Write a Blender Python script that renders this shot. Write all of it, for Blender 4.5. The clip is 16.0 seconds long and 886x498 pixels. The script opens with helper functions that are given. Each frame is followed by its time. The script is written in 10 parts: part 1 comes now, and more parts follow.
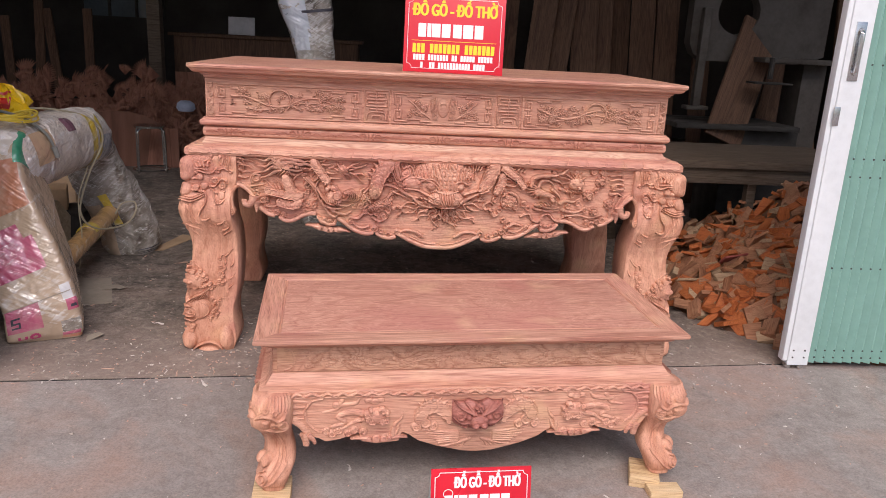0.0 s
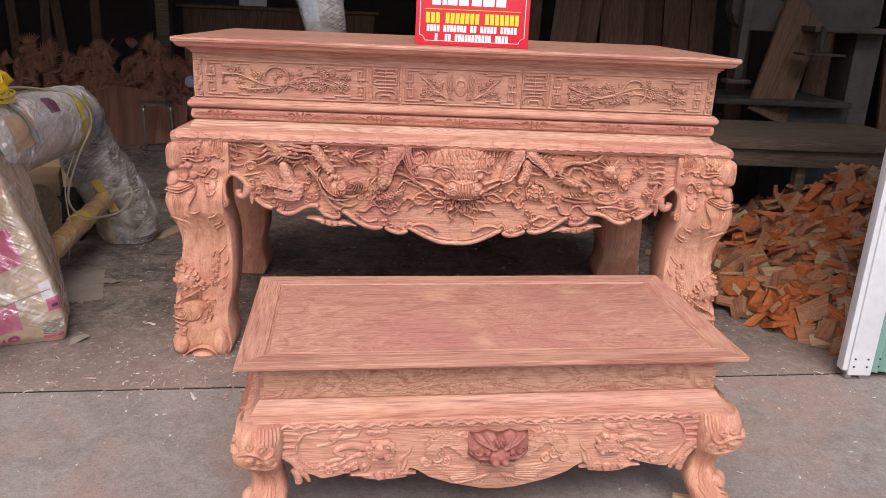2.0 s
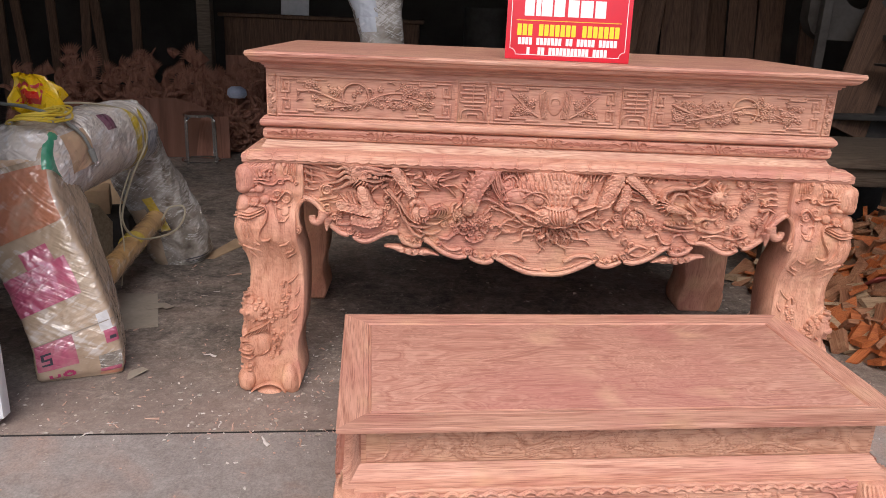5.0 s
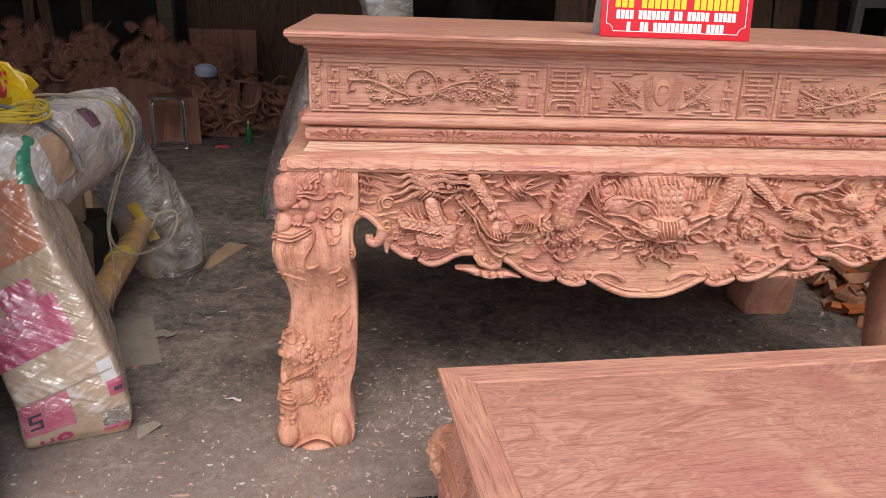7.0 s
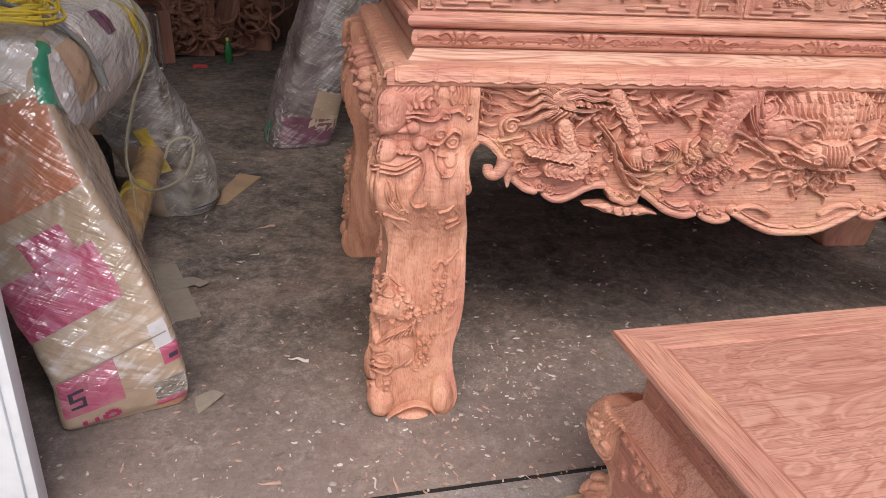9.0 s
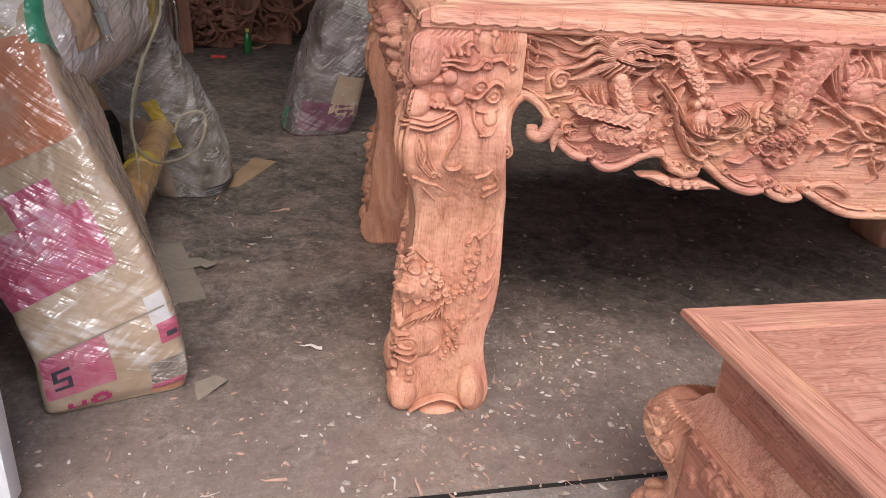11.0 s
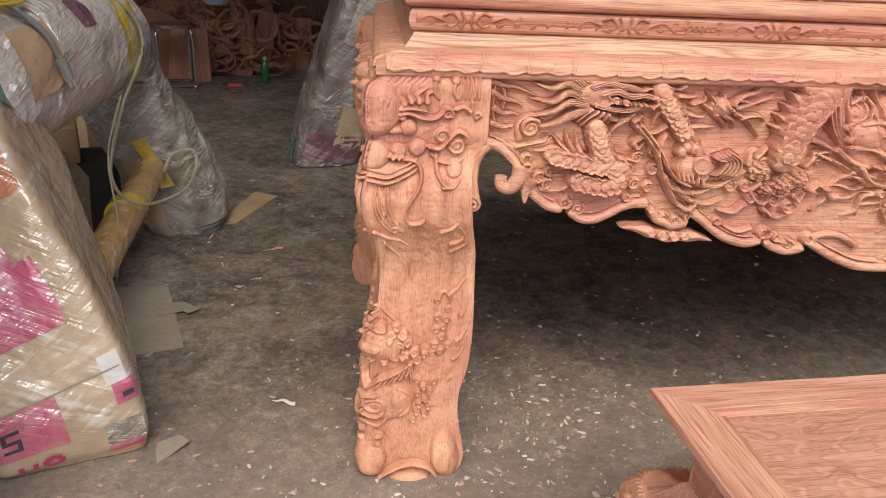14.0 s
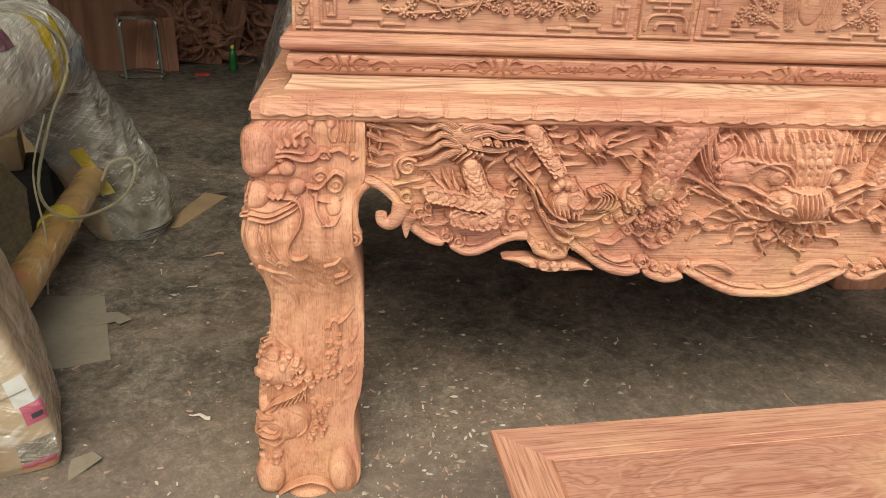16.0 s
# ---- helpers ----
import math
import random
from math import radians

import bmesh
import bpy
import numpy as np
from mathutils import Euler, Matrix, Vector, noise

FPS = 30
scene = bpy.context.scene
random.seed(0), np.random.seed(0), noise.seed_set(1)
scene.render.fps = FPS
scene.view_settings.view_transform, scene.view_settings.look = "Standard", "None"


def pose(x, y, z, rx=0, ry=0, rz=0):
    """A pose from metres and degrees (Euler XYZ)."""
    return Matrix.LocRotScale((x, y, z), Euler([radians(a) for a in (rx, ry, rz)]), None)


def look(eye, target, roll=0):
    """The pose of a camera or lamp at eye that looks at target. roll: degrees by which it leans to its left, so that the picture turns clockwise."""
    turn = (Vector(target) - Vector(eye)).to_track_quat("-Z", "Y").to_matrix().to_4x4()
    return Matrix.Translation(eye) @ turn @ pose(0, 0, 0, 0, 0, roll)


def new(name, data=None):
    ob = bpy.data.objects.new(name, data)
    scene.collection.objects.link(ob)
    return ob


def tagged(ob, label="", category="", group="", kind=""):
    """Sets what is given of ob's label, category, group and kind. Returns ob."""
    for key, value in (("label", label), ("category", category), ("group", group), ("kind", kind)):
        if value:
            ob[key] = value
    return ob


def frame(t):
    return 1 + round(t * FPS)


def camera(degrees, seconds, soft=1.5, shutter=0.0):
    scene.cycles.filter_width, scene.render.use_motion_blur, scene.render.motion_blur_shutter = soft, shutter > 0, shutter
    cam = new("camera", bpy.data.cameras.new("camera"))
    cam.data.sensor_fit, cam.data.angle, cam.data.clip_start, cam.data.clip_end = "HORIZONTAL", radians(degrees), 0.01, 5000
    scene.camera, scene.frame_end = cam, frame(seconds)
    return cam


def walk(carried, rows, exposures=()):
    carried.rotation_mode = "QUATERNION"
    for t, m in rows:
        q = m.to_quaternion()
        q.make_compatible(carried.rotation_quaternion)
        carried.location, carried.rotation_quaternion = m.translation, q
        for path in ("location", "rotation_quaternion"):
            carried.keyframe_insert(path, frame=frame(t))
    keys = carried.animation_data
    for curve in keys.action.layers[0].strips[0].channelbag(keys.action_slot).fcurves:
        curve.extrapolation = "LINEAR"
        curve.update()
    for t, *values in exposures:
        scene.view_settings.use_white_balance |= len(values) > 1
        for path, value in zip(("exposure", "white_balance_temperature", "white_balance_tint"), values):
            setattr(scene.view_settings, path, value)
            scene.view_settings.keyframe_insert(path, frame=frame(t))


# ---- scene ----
cam = camera(61.5, 16.0, 0.75)
PATH = [
    (0, (-0.239, -3.28, 1.42), (-0.08, -1.362, 0.876), 2.9),
    (0.5, (-0.35, -3.163, 1.414), (-0.195, -1.252, 0.846), 2.8),
    (1, (-0.427, -3.052, 1.411), (-0.283, -1.146, 0.82), 2.8),
    (1.5, (-0.328, -2.973, 1.409), (-0.202, -1.071, 0.803), 2.7),
    (2, (-0.192, -2.909, 1.412), (-0.091, -1.009, 0.796), 2.5),
    (2.5, (-0.162, -2.89, 1.419), (-0.09, -0.99, 0.798), 2.3),
    (3, (-0.13, -2.886, 1.407), (-0.084, -0.984, 0.788), 2.2),
    (3.5, (-0.131, -2.871, 1.408), (-0.1, -0.967, 0.796), 2.3),
    (4, (-0.222, -2.839, 1.41), (-0.195, -0.932, 0.807), 2.4),
    (4.2, (-0.288, -2.816, 1.415), (-0.26, -0.908, 0.816), 2.5),
    (6.3, (-0.637, -2.257, 1.413), (-0.514, -0.364, 0.781), 1.8),
    (6.5, (-0.706, -2.205, 1.423), (-0.561, -0.317, 0.78), 1.9),
    (7, (-0.838, -2.107, 1.402), (-0.657, -0.232, 0.731), 2.1),
    (7.5, (-0.884, -1.973, 1.38), (-0.679, -0.117, 0.665), 2.3),
    (8, (-0.952, -1.867, 1.363), (-0.723, -0.033, 0.598), 2.5),
    (8.5, (-1.158, -1.755, 1.325), (-0.887, 0.053, 0.514), 2.8),
    (9, (-1.257, -1.689, 1.269), (-0.935, 0.095, 0.423), 3.1),
    (9.2, (-1.272, -1.677, 1.247), (-0.93, 0.103, 0.4), 3.5),
    (11.3, (-1.266, -1.504, 1.072), (-0.996, 0.309, 0.273), 3.9),
    (11.5, (-1.258, -1.492, 1.066), (-1.004, 0.328, 0.277), 3.5),
    (12, (-1.225, -1.49, 1.08), (-0.997, 0.344, 0.315), 3.0),
    (12.5, (-1.203, -1.48, 1.093), (-0.99, 0.361, 0.34), 2.7),
    (13, (-1.175, -1.454, 1.105), (-0.972, 0.389, 0.355), 2.7),
    (13.5, (-1.148, -1.423, 1.114), (-0.954, 0.418, 0.356), 2.8),
    (14, (-1.106, -1.413, 1.13), (-0.92, 0.421, 0.353), 2.7),
    (14.5, (-1.095, -1.412, 1.172), (-0.901, 0.411, 0.373), 2.7),
    (15, (-1.098, -1.397, 1.23), (-0.897, 0.414, 0.406), 2.7),
    (15.5, (-0.996, -1.402, 1.267), (-0.794, 0.403, 0.428), 2.7),
    (16, (-0.874, -1.435, 1.279), (-0.685, 0.368, 0.433), 2.6),
]
EXPOSURES = [(0, 0.2, 6300, 14), (4, 0.2, 6300, 13), (6.5, 0.25, 6300, 9), (8, 0.21, 6450, 11), (9, 0.28, 6300, 12), (11.5, 0.4, 6300, 11), (13, 0.42, 6450, 8), (14, 0.4, 6600, 2), (15, 0.37, 6800, -5), (16, 0.32, 7300, -7)]
walk(cam, [(t, look(eye, target, roll)) for t, eye, target, roll in PATH], EXPOSURES)

# ---- world and light ----
world = bpy.data.worlds.new("world")
scene.world = world
world.use_nodes = True
wn = world.node_tree.nodes
sky = wn.new("ShaderNodeTexSky")
sky.sky_type, sky.sun_disc = "NISHITA", False
sky.sun_elevation, sky.sun_rotation = radians(52), radians(200)
sky.dust_density, sky.ozone_density, sky.air_density = 4.0, 0.6, 1.0
world.node_tree.links.new(sky.outputs[0], wn["Background"].inputs[0])
wn["Background"].inputs[1].default_value = 0.15
sun = new("sun", bpy.data.lights.new("sun", "SUN"))
sun.data.energy, sun.data.angle, sun.data.color = 1.5, radians(35), (1.0, 0.95, 0.9)
sun.matrix_world = look((0.7, -3.6, 4.2), (0, 0, 0))


# ---- materials ----
def nodes_of(name):
    m = bpy.data.materials.new(name)
    m.use_nodes = True
    nt = m.node_tree
    return m, nt, nt.nodes["Principled BSDF"]


def node(nt, kind, **props):
    n = nt.nodes.new(kind)
    for k, v in props.items():
        if k in ("operation", "blend_type", "data_type", "wave_type", "bands_direction", "rings_direction", "feature", "noise_dimensions"):
            if k == "operation":
                n.operation = v
            elif k == "blend_type":
                n.blend_type = v
            elif k == "data_type":
                n.data_type = v
            elif k == "wave_type":
                n.wave_type = v
            elif k == "bands_direction":
                n.bands_direction = v
            elif k == "feature":
                n.feature = v
        else:
            n.inputs[k].default_value = v
    return n


def coords(nt, scale=(1, 1, 1), shift=(0, 0, 0), by_object=True):
    tc = nt.nodes.new("ShaderNodeTexCoord")
    mp = node(nt, "ShaderNodeMapping")
    mp.inputs["Scale"].default_value = scale
    mp.inputs["Location"].default_value = shift
    if by_object:
        info = nt.nodes.new("ShaderNodeObjectInfo")
        add = node(nt, "ShaderNodeVectorMath", operation="MULTIPLY_ADD")
        comb = nt.nodes.new("ShaderNodeCombineXYZ")
        nt.links.new(info.outputs["Random"], comb.inputs[0])
        nt.links.new(info.outputs["Random"], comb.inputs[1])
        nt.links.new(info.outputs["Random"], comb.inputs[2])
        nt.links.new(comb.outputs[0], add.inputs[0])
        add.inputs[1].default_value = (7.3, 3.1, 5.7)
        nt.links.new(tc.outputs["Object"], add.inputs[2])
        nt.links.new(add.outputs[0], mp.inputs["Vector"])
    else:
        nt.links.new(tc.outputs["Object"], mp.inputs["Vector"])
    return mp.outputs[0]


def noise_tex(nt, vec, scale, detail=4.0, rough=0.55, distort=0.0):
    n = node(nt, "ShaderNodeTexNoise", Scale=scale, Detail=detail, Roughness=rough, Distortion=distort)
    nt.links.new(vec, n.inputs["Vector"])
    return n.outputs["Fac"]


def ramp(nt, fac, stops):
    r = nt.nodes.new("ShaderNodeValToRGB")
    r.color_ramp.elements[0].position, r.color_ramp.elements[0].color = stops[0][0], (*stops[0][1], 1)
    r.color_ramp.elements[1].position, r.color_ramp.elements[1].color = stops[-1][0], (*stops[-1][1], 1)
    for p, c in stops[1:-1]:
        e = r.color_ramp.elements.new(p)
        e.color = (*c, 1)
    nt.links.new(fac, r.inputs["Fac"])
    return r.outputs["Color"]


def mix(nt, fac, a, b, how="MIX"):
    n = nt.nodes.new("ShaderNodeMix")
    n.data_type, n.blend_type = "RGBA", how
    for sock, val in ((n.inputs[0], fac), (n.inputs[6], a), (n.inputs[7], b)):
        if isinstance(val, (int, float)):
            sock.default_value = val
        elif isinstance(val, tuple):
            sock.default_value = (*val, 1)
        else:
            nt.links.new(val, sock)
    return n.outputs[2]


def bump(nt, bsdf, height, strength=0.3, dist=0.002, socket="Normal"):
    b = node(nt, "ShaderNodeBump", Strength=strength, Distance=dist)
    nt.links.new(height, b.inputs["Height"])
    nt.links.new(b.outputs[0], bsdf.inputs[socket])


def math_node(nt, op, a, b):
    n = node(nt, "ShaderNodeMath", operation=op)
    for i, v in enumerate((a, b)):
        if isinstance(v, (int, float)):
            n.inputs[i].default_value = v
        else:
            nt.links.new(v, n.inputs[i])
    return n.outputs[0]


def wood_material(name, light, mid, dark, axis="X", rings=16.0, rough=0.5, streak=0.58, blotch=(0.46, 0.18, 0.15), gold=(0.68, 0.42, 0.25), blotch_amount=0.42, relief=0.25, along=0.55, across=6.0, pores=0.55, lines=0.3, swirl=0.4, heart=None):
    """Freshly sanded or raw timber: growth bands, pores drawn out along the grain, broad changes of hue."""
    m, nt, b = nodes_of(name)
    sc = {"X": (along, across, across), "Y": (across, along, across), "Z": (across, across, along)}[axis]
    vec = coords(nt, sc)
    warp = noise_tex(nt, vec, 0.9, 3.0, 0.5, swirl)
    band = node(nt, "ShaderNodeMath", operation="MULTIPLY")
    nt.links.new(warp, band.inputs[0])
    band.inputs[1].default_value = rings
    fract = math_node(nt, "PINGPONG", band.outputs[0], 1.0)
    fine_sc = {"X": (3.5, 90, 90), "Y": (90, 3.5, 90), "Z": (90, 90, 3.5)}[axis]
    fine = noise_tex(nt, coords(nt, fine_sc), 3.0, 3.0, 0.6)
    pore_sc = {"X": (12, 420, 420), "Y": (420, 12, 420), "Z": (420, 420, 12)}[axis]
    pore = noise_tex(nt, coords(nt, pore_sc), 1.0, 2.0, 0.5)
    col = ramp(nt, fract, [(0.0, mid), (0.5, light), (0.8, mid), (0.97, dark)])
    col = mix(nt, streak, col, ramp(nt, fine, [(0.36, dark), (0.5, mid), (0.64, light)]))
    ring = math_node(nt, "PINGPONG", math_node(nt, "MULTIPLY", warp, rings * 4.3), 1.0)
    col = mix(nt, lines, col, ramp(nt, ring, [(0.0, dark), (0.4, mid), (0.75, light)]))
    if heart:
        # flat-sawn figure: long ovals about a heart that lies at half the board's width
        sep = nt.nodes.new("ShaderNodeSeparateXYZ")
        nt.links.new(coords(nt, by_object=False), sep.inputs[0])
        dx = math_node(nt, "MULTIPLY", math_node(nt, "SUBTRACT", math_node(nt, "ABSOLUTE", sep.outputs["X"], 0.0), heart[0]), 12.0)
        dz = math_node(nt, "MULTIPLY", math_node(nt, "SUBTRACT", sep.outputs["Z"], heart[1]), 2.6)
        far = math_node(nt, "SQRT", math_node(nt, "ADD", math_node(nt, "MULTIPLY", dx, dx), math_node(nt, "MULTIPLY", dz, dz)), 0.0)
        far = math_node(nt, "ADD", far, math_node(nt, "MULTIPLY", noise_tex(nt, coords(nt, (6.0, 6.0, 6.0)), 1.0, 4.0, 0.6), 0.7))
        oval = math_node(nt, "PINGPONG", math_node(nt, "MULTIPLY", far, 6.0), 1.0)
        col = mix(nt, 0.2, col, ramp(nt, oval, [(0.0, dark), (0.35, mid), (0.8, light)]))
    broad = noise_tex(nt, coords(nt, (1.6, 1.6, 1.6)), 1.7, 3.0, 0.5)
    for fac, at, hue in ((broad, 0.5, blotch), (noise_tex(nt, coords(nt, (3.1, 3.1, 3.1), (5, 2, 9)), 1.9, 3.0, 0.5), 0.56, gold)):
        bl = ramp(nt, fac, [(at, (0, 0, 0)), (at + 0.16, (1, 1, 1))])
        bw = nt.nodes.new("ShaderNodeRGBToBW")
        nt.links.new(bl, bw.inputs[0])
        col = mix(nt, math_node(nt, "MULTIPLY", bw.outputs[0], blotch_amount), col, hue)
    pr = ramp(nt, pore, [(0.36, (0.45, 0.33, 0.3)), (0.47, (1, 1, 1))])
    col = mix(nt, pores, col, pr, "MULTIPLY")
    nt.links.new(col, b.inputs["Base Color"])
    b.inputs["Roughness"].default_value = rough
    b.inputs["Specular IOR Level"].default_value = 0.3
    hsum = math_node(nt, "ADD", math_node(nt, "MULTIPLY", fine, 0.6), math_node(nt, "MULTIPLY", pore, 0.5))
    bump(nt, b, hsum, relief, 0.0012)
    return m


def plain(name, color, rough=0.5, metal=0.0, vary=0.25, scale=9.0, relief=0.15, spec=0.5, dirt=None):
    m, nt, b = nodes_of(name)
    vec = coords(nt)
    n1 = noise_tex(nt, vec, scale, 5.0, 0.6)
    n2 = noise_tex(nt, vec, scale * 9, 3.0, 0.6)
    lo = tuple(c * (1 - vary) for c in (dirt or color)) if dirt is None else dirt
    hi = tuple(min(1.0, c * (1 + vary * 0.6)) for c in color)
    col = ramp(nt, n1, [(0.32, lo), (0.55, color), (0.75, hi)])
    col = mix(nt, 0.35, col, ramp(nt, n2, [(0.3, lo), (0.6, hi)]))
    nt.links.new(col, b.inputs["Base Color"])
    rr = ramp(nt, n1, [(0.3, (min(1, rough * 1.25),) * 3), (0.7, (rough * 0.8,) * 3)])
    nt.links.new(rr, b.inputs["Roughness"])
    b.inputs["Metallic"].default_value = metal
    b.inputs["Specular IOR Level"].default_value = spec
    if relief:
        bump(nt, b, math_node(nt, "ADD", n1, math_node(nt, "MULTIPLY", n2, 0.4)), relief, 0.003)
    return m


def concrete_material(name, pale, mid, dark, stain=(0.2, 0.11, 0.075), stain_amount=0.4, rough=0.75, tread=None, coarse=0.55):
    """Worn cement: broad trowel clouds, scuffs, fine grit, wood dust trodden in."""
    m, nt, b = nodes_of(name)
    vec = coords(nt, by_object=False)
    cloud = noise_tex(nt, vec, 2.2, 12.0, 0.74, 0.5)
    scuff = noise_tex(nt, coords(nt, (7.0, 7.0, 7.0), by_object=False), 1.9, 12.0, 0.76, 0.8)
    grit = noise_tex(nt, vec, 130.0, 3.0, 0.6)
    col = ramp(nt, cloud, [(0.4, dark), (0.5, mid), (0.61, pale)])
    col = mix(nt, 0.5, col, ramp(nt, scuff, [(0.4, dark), (0.5, mid), (0.6, pale)]))
    mottle = noise_tex(nt, coords(nt, (42.0, 42.0, 42.0), by_object=False), 1.0, 6.0, 0.8, 0.4)
    col = mix(nt, coarse, col, ramp(nt, mottle, [(0.36, (0.42, 0.42, 0.42)), (0.5, (0.95, 0.95, 0.95)), (0.64, (1.75, 1.72, 1.7))]), "MULTIPLY")
    dust = noise_tex(nt, vec, 2.1, 5.0, 0.6, 0.8)
    dm = ramp(nt, dust, [(0.47, (0, 0, 0)), (0.68, (1, 1, 1))])
    bw = nt.nodes.new("ShaderNodeRGBToBW")
    nt.links.new(dm, bw.inputs[0])
    col = mix(nt, math_node(nt, "MULTIPLY", bw.outputs[0], stain_amount), col, stain)
    col = mix(nt, 0.5, col, ramp(nt, grit, [(0.32, (0.62, 0.6, 0.6)), (0.6, (1.15, 1.15, 1.15))]), "MULTIPLY")
    fleck = noise_tex(nt, vec, 38.0, 4.0, 0.65, 0.6)
    fk = nt.nodes.new("ShaderNodeRGBToBW")
    nt.links.new(ramp(nt, fleck, [(0.62, (0, 0, 0)), (0.66, (1, 1, 1))]), fk.inputs[0])
    col = mix(nt, math_node(nt, "MULTIPLY", fk.outputs[0], 0.35), col, (0.45, 0.36, 0.31))
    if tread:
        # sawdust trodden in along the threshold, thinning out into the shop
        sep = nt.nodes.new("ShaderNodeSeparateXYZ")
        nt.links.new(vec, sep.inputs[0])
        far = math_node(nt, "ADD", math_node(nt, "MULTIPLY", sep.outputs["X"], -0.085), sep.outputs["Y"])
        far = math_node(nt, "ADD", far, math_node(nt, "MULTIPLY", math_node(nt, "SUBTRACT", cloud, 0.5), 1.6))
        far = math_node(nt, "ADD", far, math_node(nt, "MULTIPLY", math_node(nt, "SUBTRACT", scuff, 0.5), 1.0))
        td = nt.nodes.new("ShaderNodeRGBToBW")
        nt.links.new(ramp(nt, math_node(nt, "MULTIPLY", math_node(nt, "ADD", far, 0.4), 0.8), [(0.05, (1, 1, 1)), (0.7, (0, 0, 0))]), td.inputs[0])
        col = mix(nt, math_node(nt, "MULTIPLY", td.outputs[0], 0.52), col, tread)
    scratch = noise_tex(nt, coords(nt, (24.0, 24.0, 24.0), by_object=False), 1.0, 9.0, 0.85, 0.6)
    sk = nt.nodes.new("ShaderNodeRGBToBW")
    nt.links.new(ramp(nt, scratch, [(0.54, (0, 0, 0)), (0.66, (1, 1, 1))]), sk.inputs[0])
    col = mix(nt, math_node(nt, "MULTIPLY", sk.outputs[0], 0.5), col, pale)
    sd = nt.nodes.new("ShaderNodeRGBToBW")
    nt.links.new(ramp(nt, scratch, [(0.36, (1, 1, 1)), (0.46, (0, 0, 0))]), sd.inputs[0])
    col = mix(nt, math_node(nt, "MULTIPLY", sd.outputs[0], 0.5), col, dark)
    nt.links.new(col, b.inputs["Base Color"])
    rr = ramp(nt, scuff, [(0.3, (rough,) * 3), (0.75, (rough * 0.72,) * 3)])
    nt.links.new(rr, b.inputs["Roughness"])
    b.inputs["Specular IOR Level"].default_value = 0.35
    bump(nt, b, math_node(nt, "ADD", math_node(nt, "ADD", scuff, mottle), math_node(nt, "MULTIPLY", grit, 0.35)), 0.5, 0.004)
    return m


def film_material(name, colors, rough=0.4, foil=0.0, scale=3.0, tight=1.0, haze_glint=0.42, fold=0.015, coat=2.1, edge=0.66):
    """Wrapping paper or carton under tight stretch film: a creased clear coat over a soft, patchy ground, with glints
    painted along the creases.
    """
    m, nt, b = nodes_of(name)
    vec = coords(nt)
    n1 = noise_tex(nt, vec, scale, 4.0, 0.55, 0.6)
    stops = [(0.3 + 0.4 * i / max(1, len(colors) - 1), c) for i, c in enumerate(colors)]
    col = ramp(nt, n1, stops)
    def drawn(turn, size, scale):
        tc = nt.nodes.new("ShaderNodeTexCoord")
        mp = nt.nodes.new("ShaderNodeMapping")
        mp.vector_type = "TEXTURE"
        mp.inputs["Rotation"].default_value = turn
        mp.inputs["Scale"].default_value = size
        nt.links.new(tc.outputs["Object"], mp.inputs["Vector"])
        return noise_tex(nt, mp.outputs[0], scale, 3.0, 0.6, 0.5)
    s1 = drawn((0.5, 0.35, 0.4), (0.3, 0.3, 0.022), 1.0 * tight)
    s2 = drawn((-0.45, -0.6, 0.9), (0.25, 0.25, 0.03), 1.0 * tight)
    s3 = noise_tex(nt, coords(nt, (7.0, 7.0, 7.0)), 1.4, 3.0, 0.55, 0.6)
    folds = math_node(nt, "ADD", math_node(nt, "ADD", s1, s2), math_node(nt, "MULTIPLY", s3, 1.6))
    # whitish film haze and crease highlights, both mixed into the base colour
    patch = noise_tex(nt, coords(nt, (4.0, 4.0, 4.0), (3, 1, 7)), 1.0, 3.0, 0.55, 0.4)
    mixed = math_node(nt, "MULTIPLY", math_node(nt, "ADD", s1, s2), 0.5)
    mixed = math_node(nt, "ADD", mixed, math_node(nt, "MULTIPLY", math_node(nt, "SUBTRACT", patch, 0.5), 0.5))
    glint_streaks = ramp(nt, mixed, [(0.54, (0, 0, 0)), (edge, (1, 1, 1))])
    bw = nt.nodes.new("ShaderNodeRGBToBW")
    nt.links.new(glint_streaks, bw.inputs[0])
    col = mix(nt, math_node(nt, "MULTIPLY", bw.outputs[0], haze_glint), col, (0.82, 0.79, 0.78))
    nt.links.new(col, b.inputs["Base Color"])
    b.inputs["Roughness"].default_value = rough
    b.inputs["Metallic"].default_value = foil
    b.inputs["Coat Weight"].default_value = 1.0
    b.inputs["Coat IOR"].default_value = coat
    b.inputs["Coat Roughness"].default_value = 0.13
    taut = nt.nodes.new("ShaderNodeRGBToBW")
    nt.links.new(ramp(nt, noise_tex(nt, coords(nt, (3.0, 3.0, 3.0), (8, 4, 2)), 1.3, 3.0, 0.6, 0.5), [(0.4, (0.35, 0.35, 0.35)), (0.6, (1, 1, 1))]), taut.inputs[0])
    folds = math_node(nt, "MULTIPLY", folds, taut.outputs[0])
    bump(nt, b, folds, 1.0, fold, "Coat Normal")
    bump(nt, b, folds, 0.5, fold * 0.4)
    return m


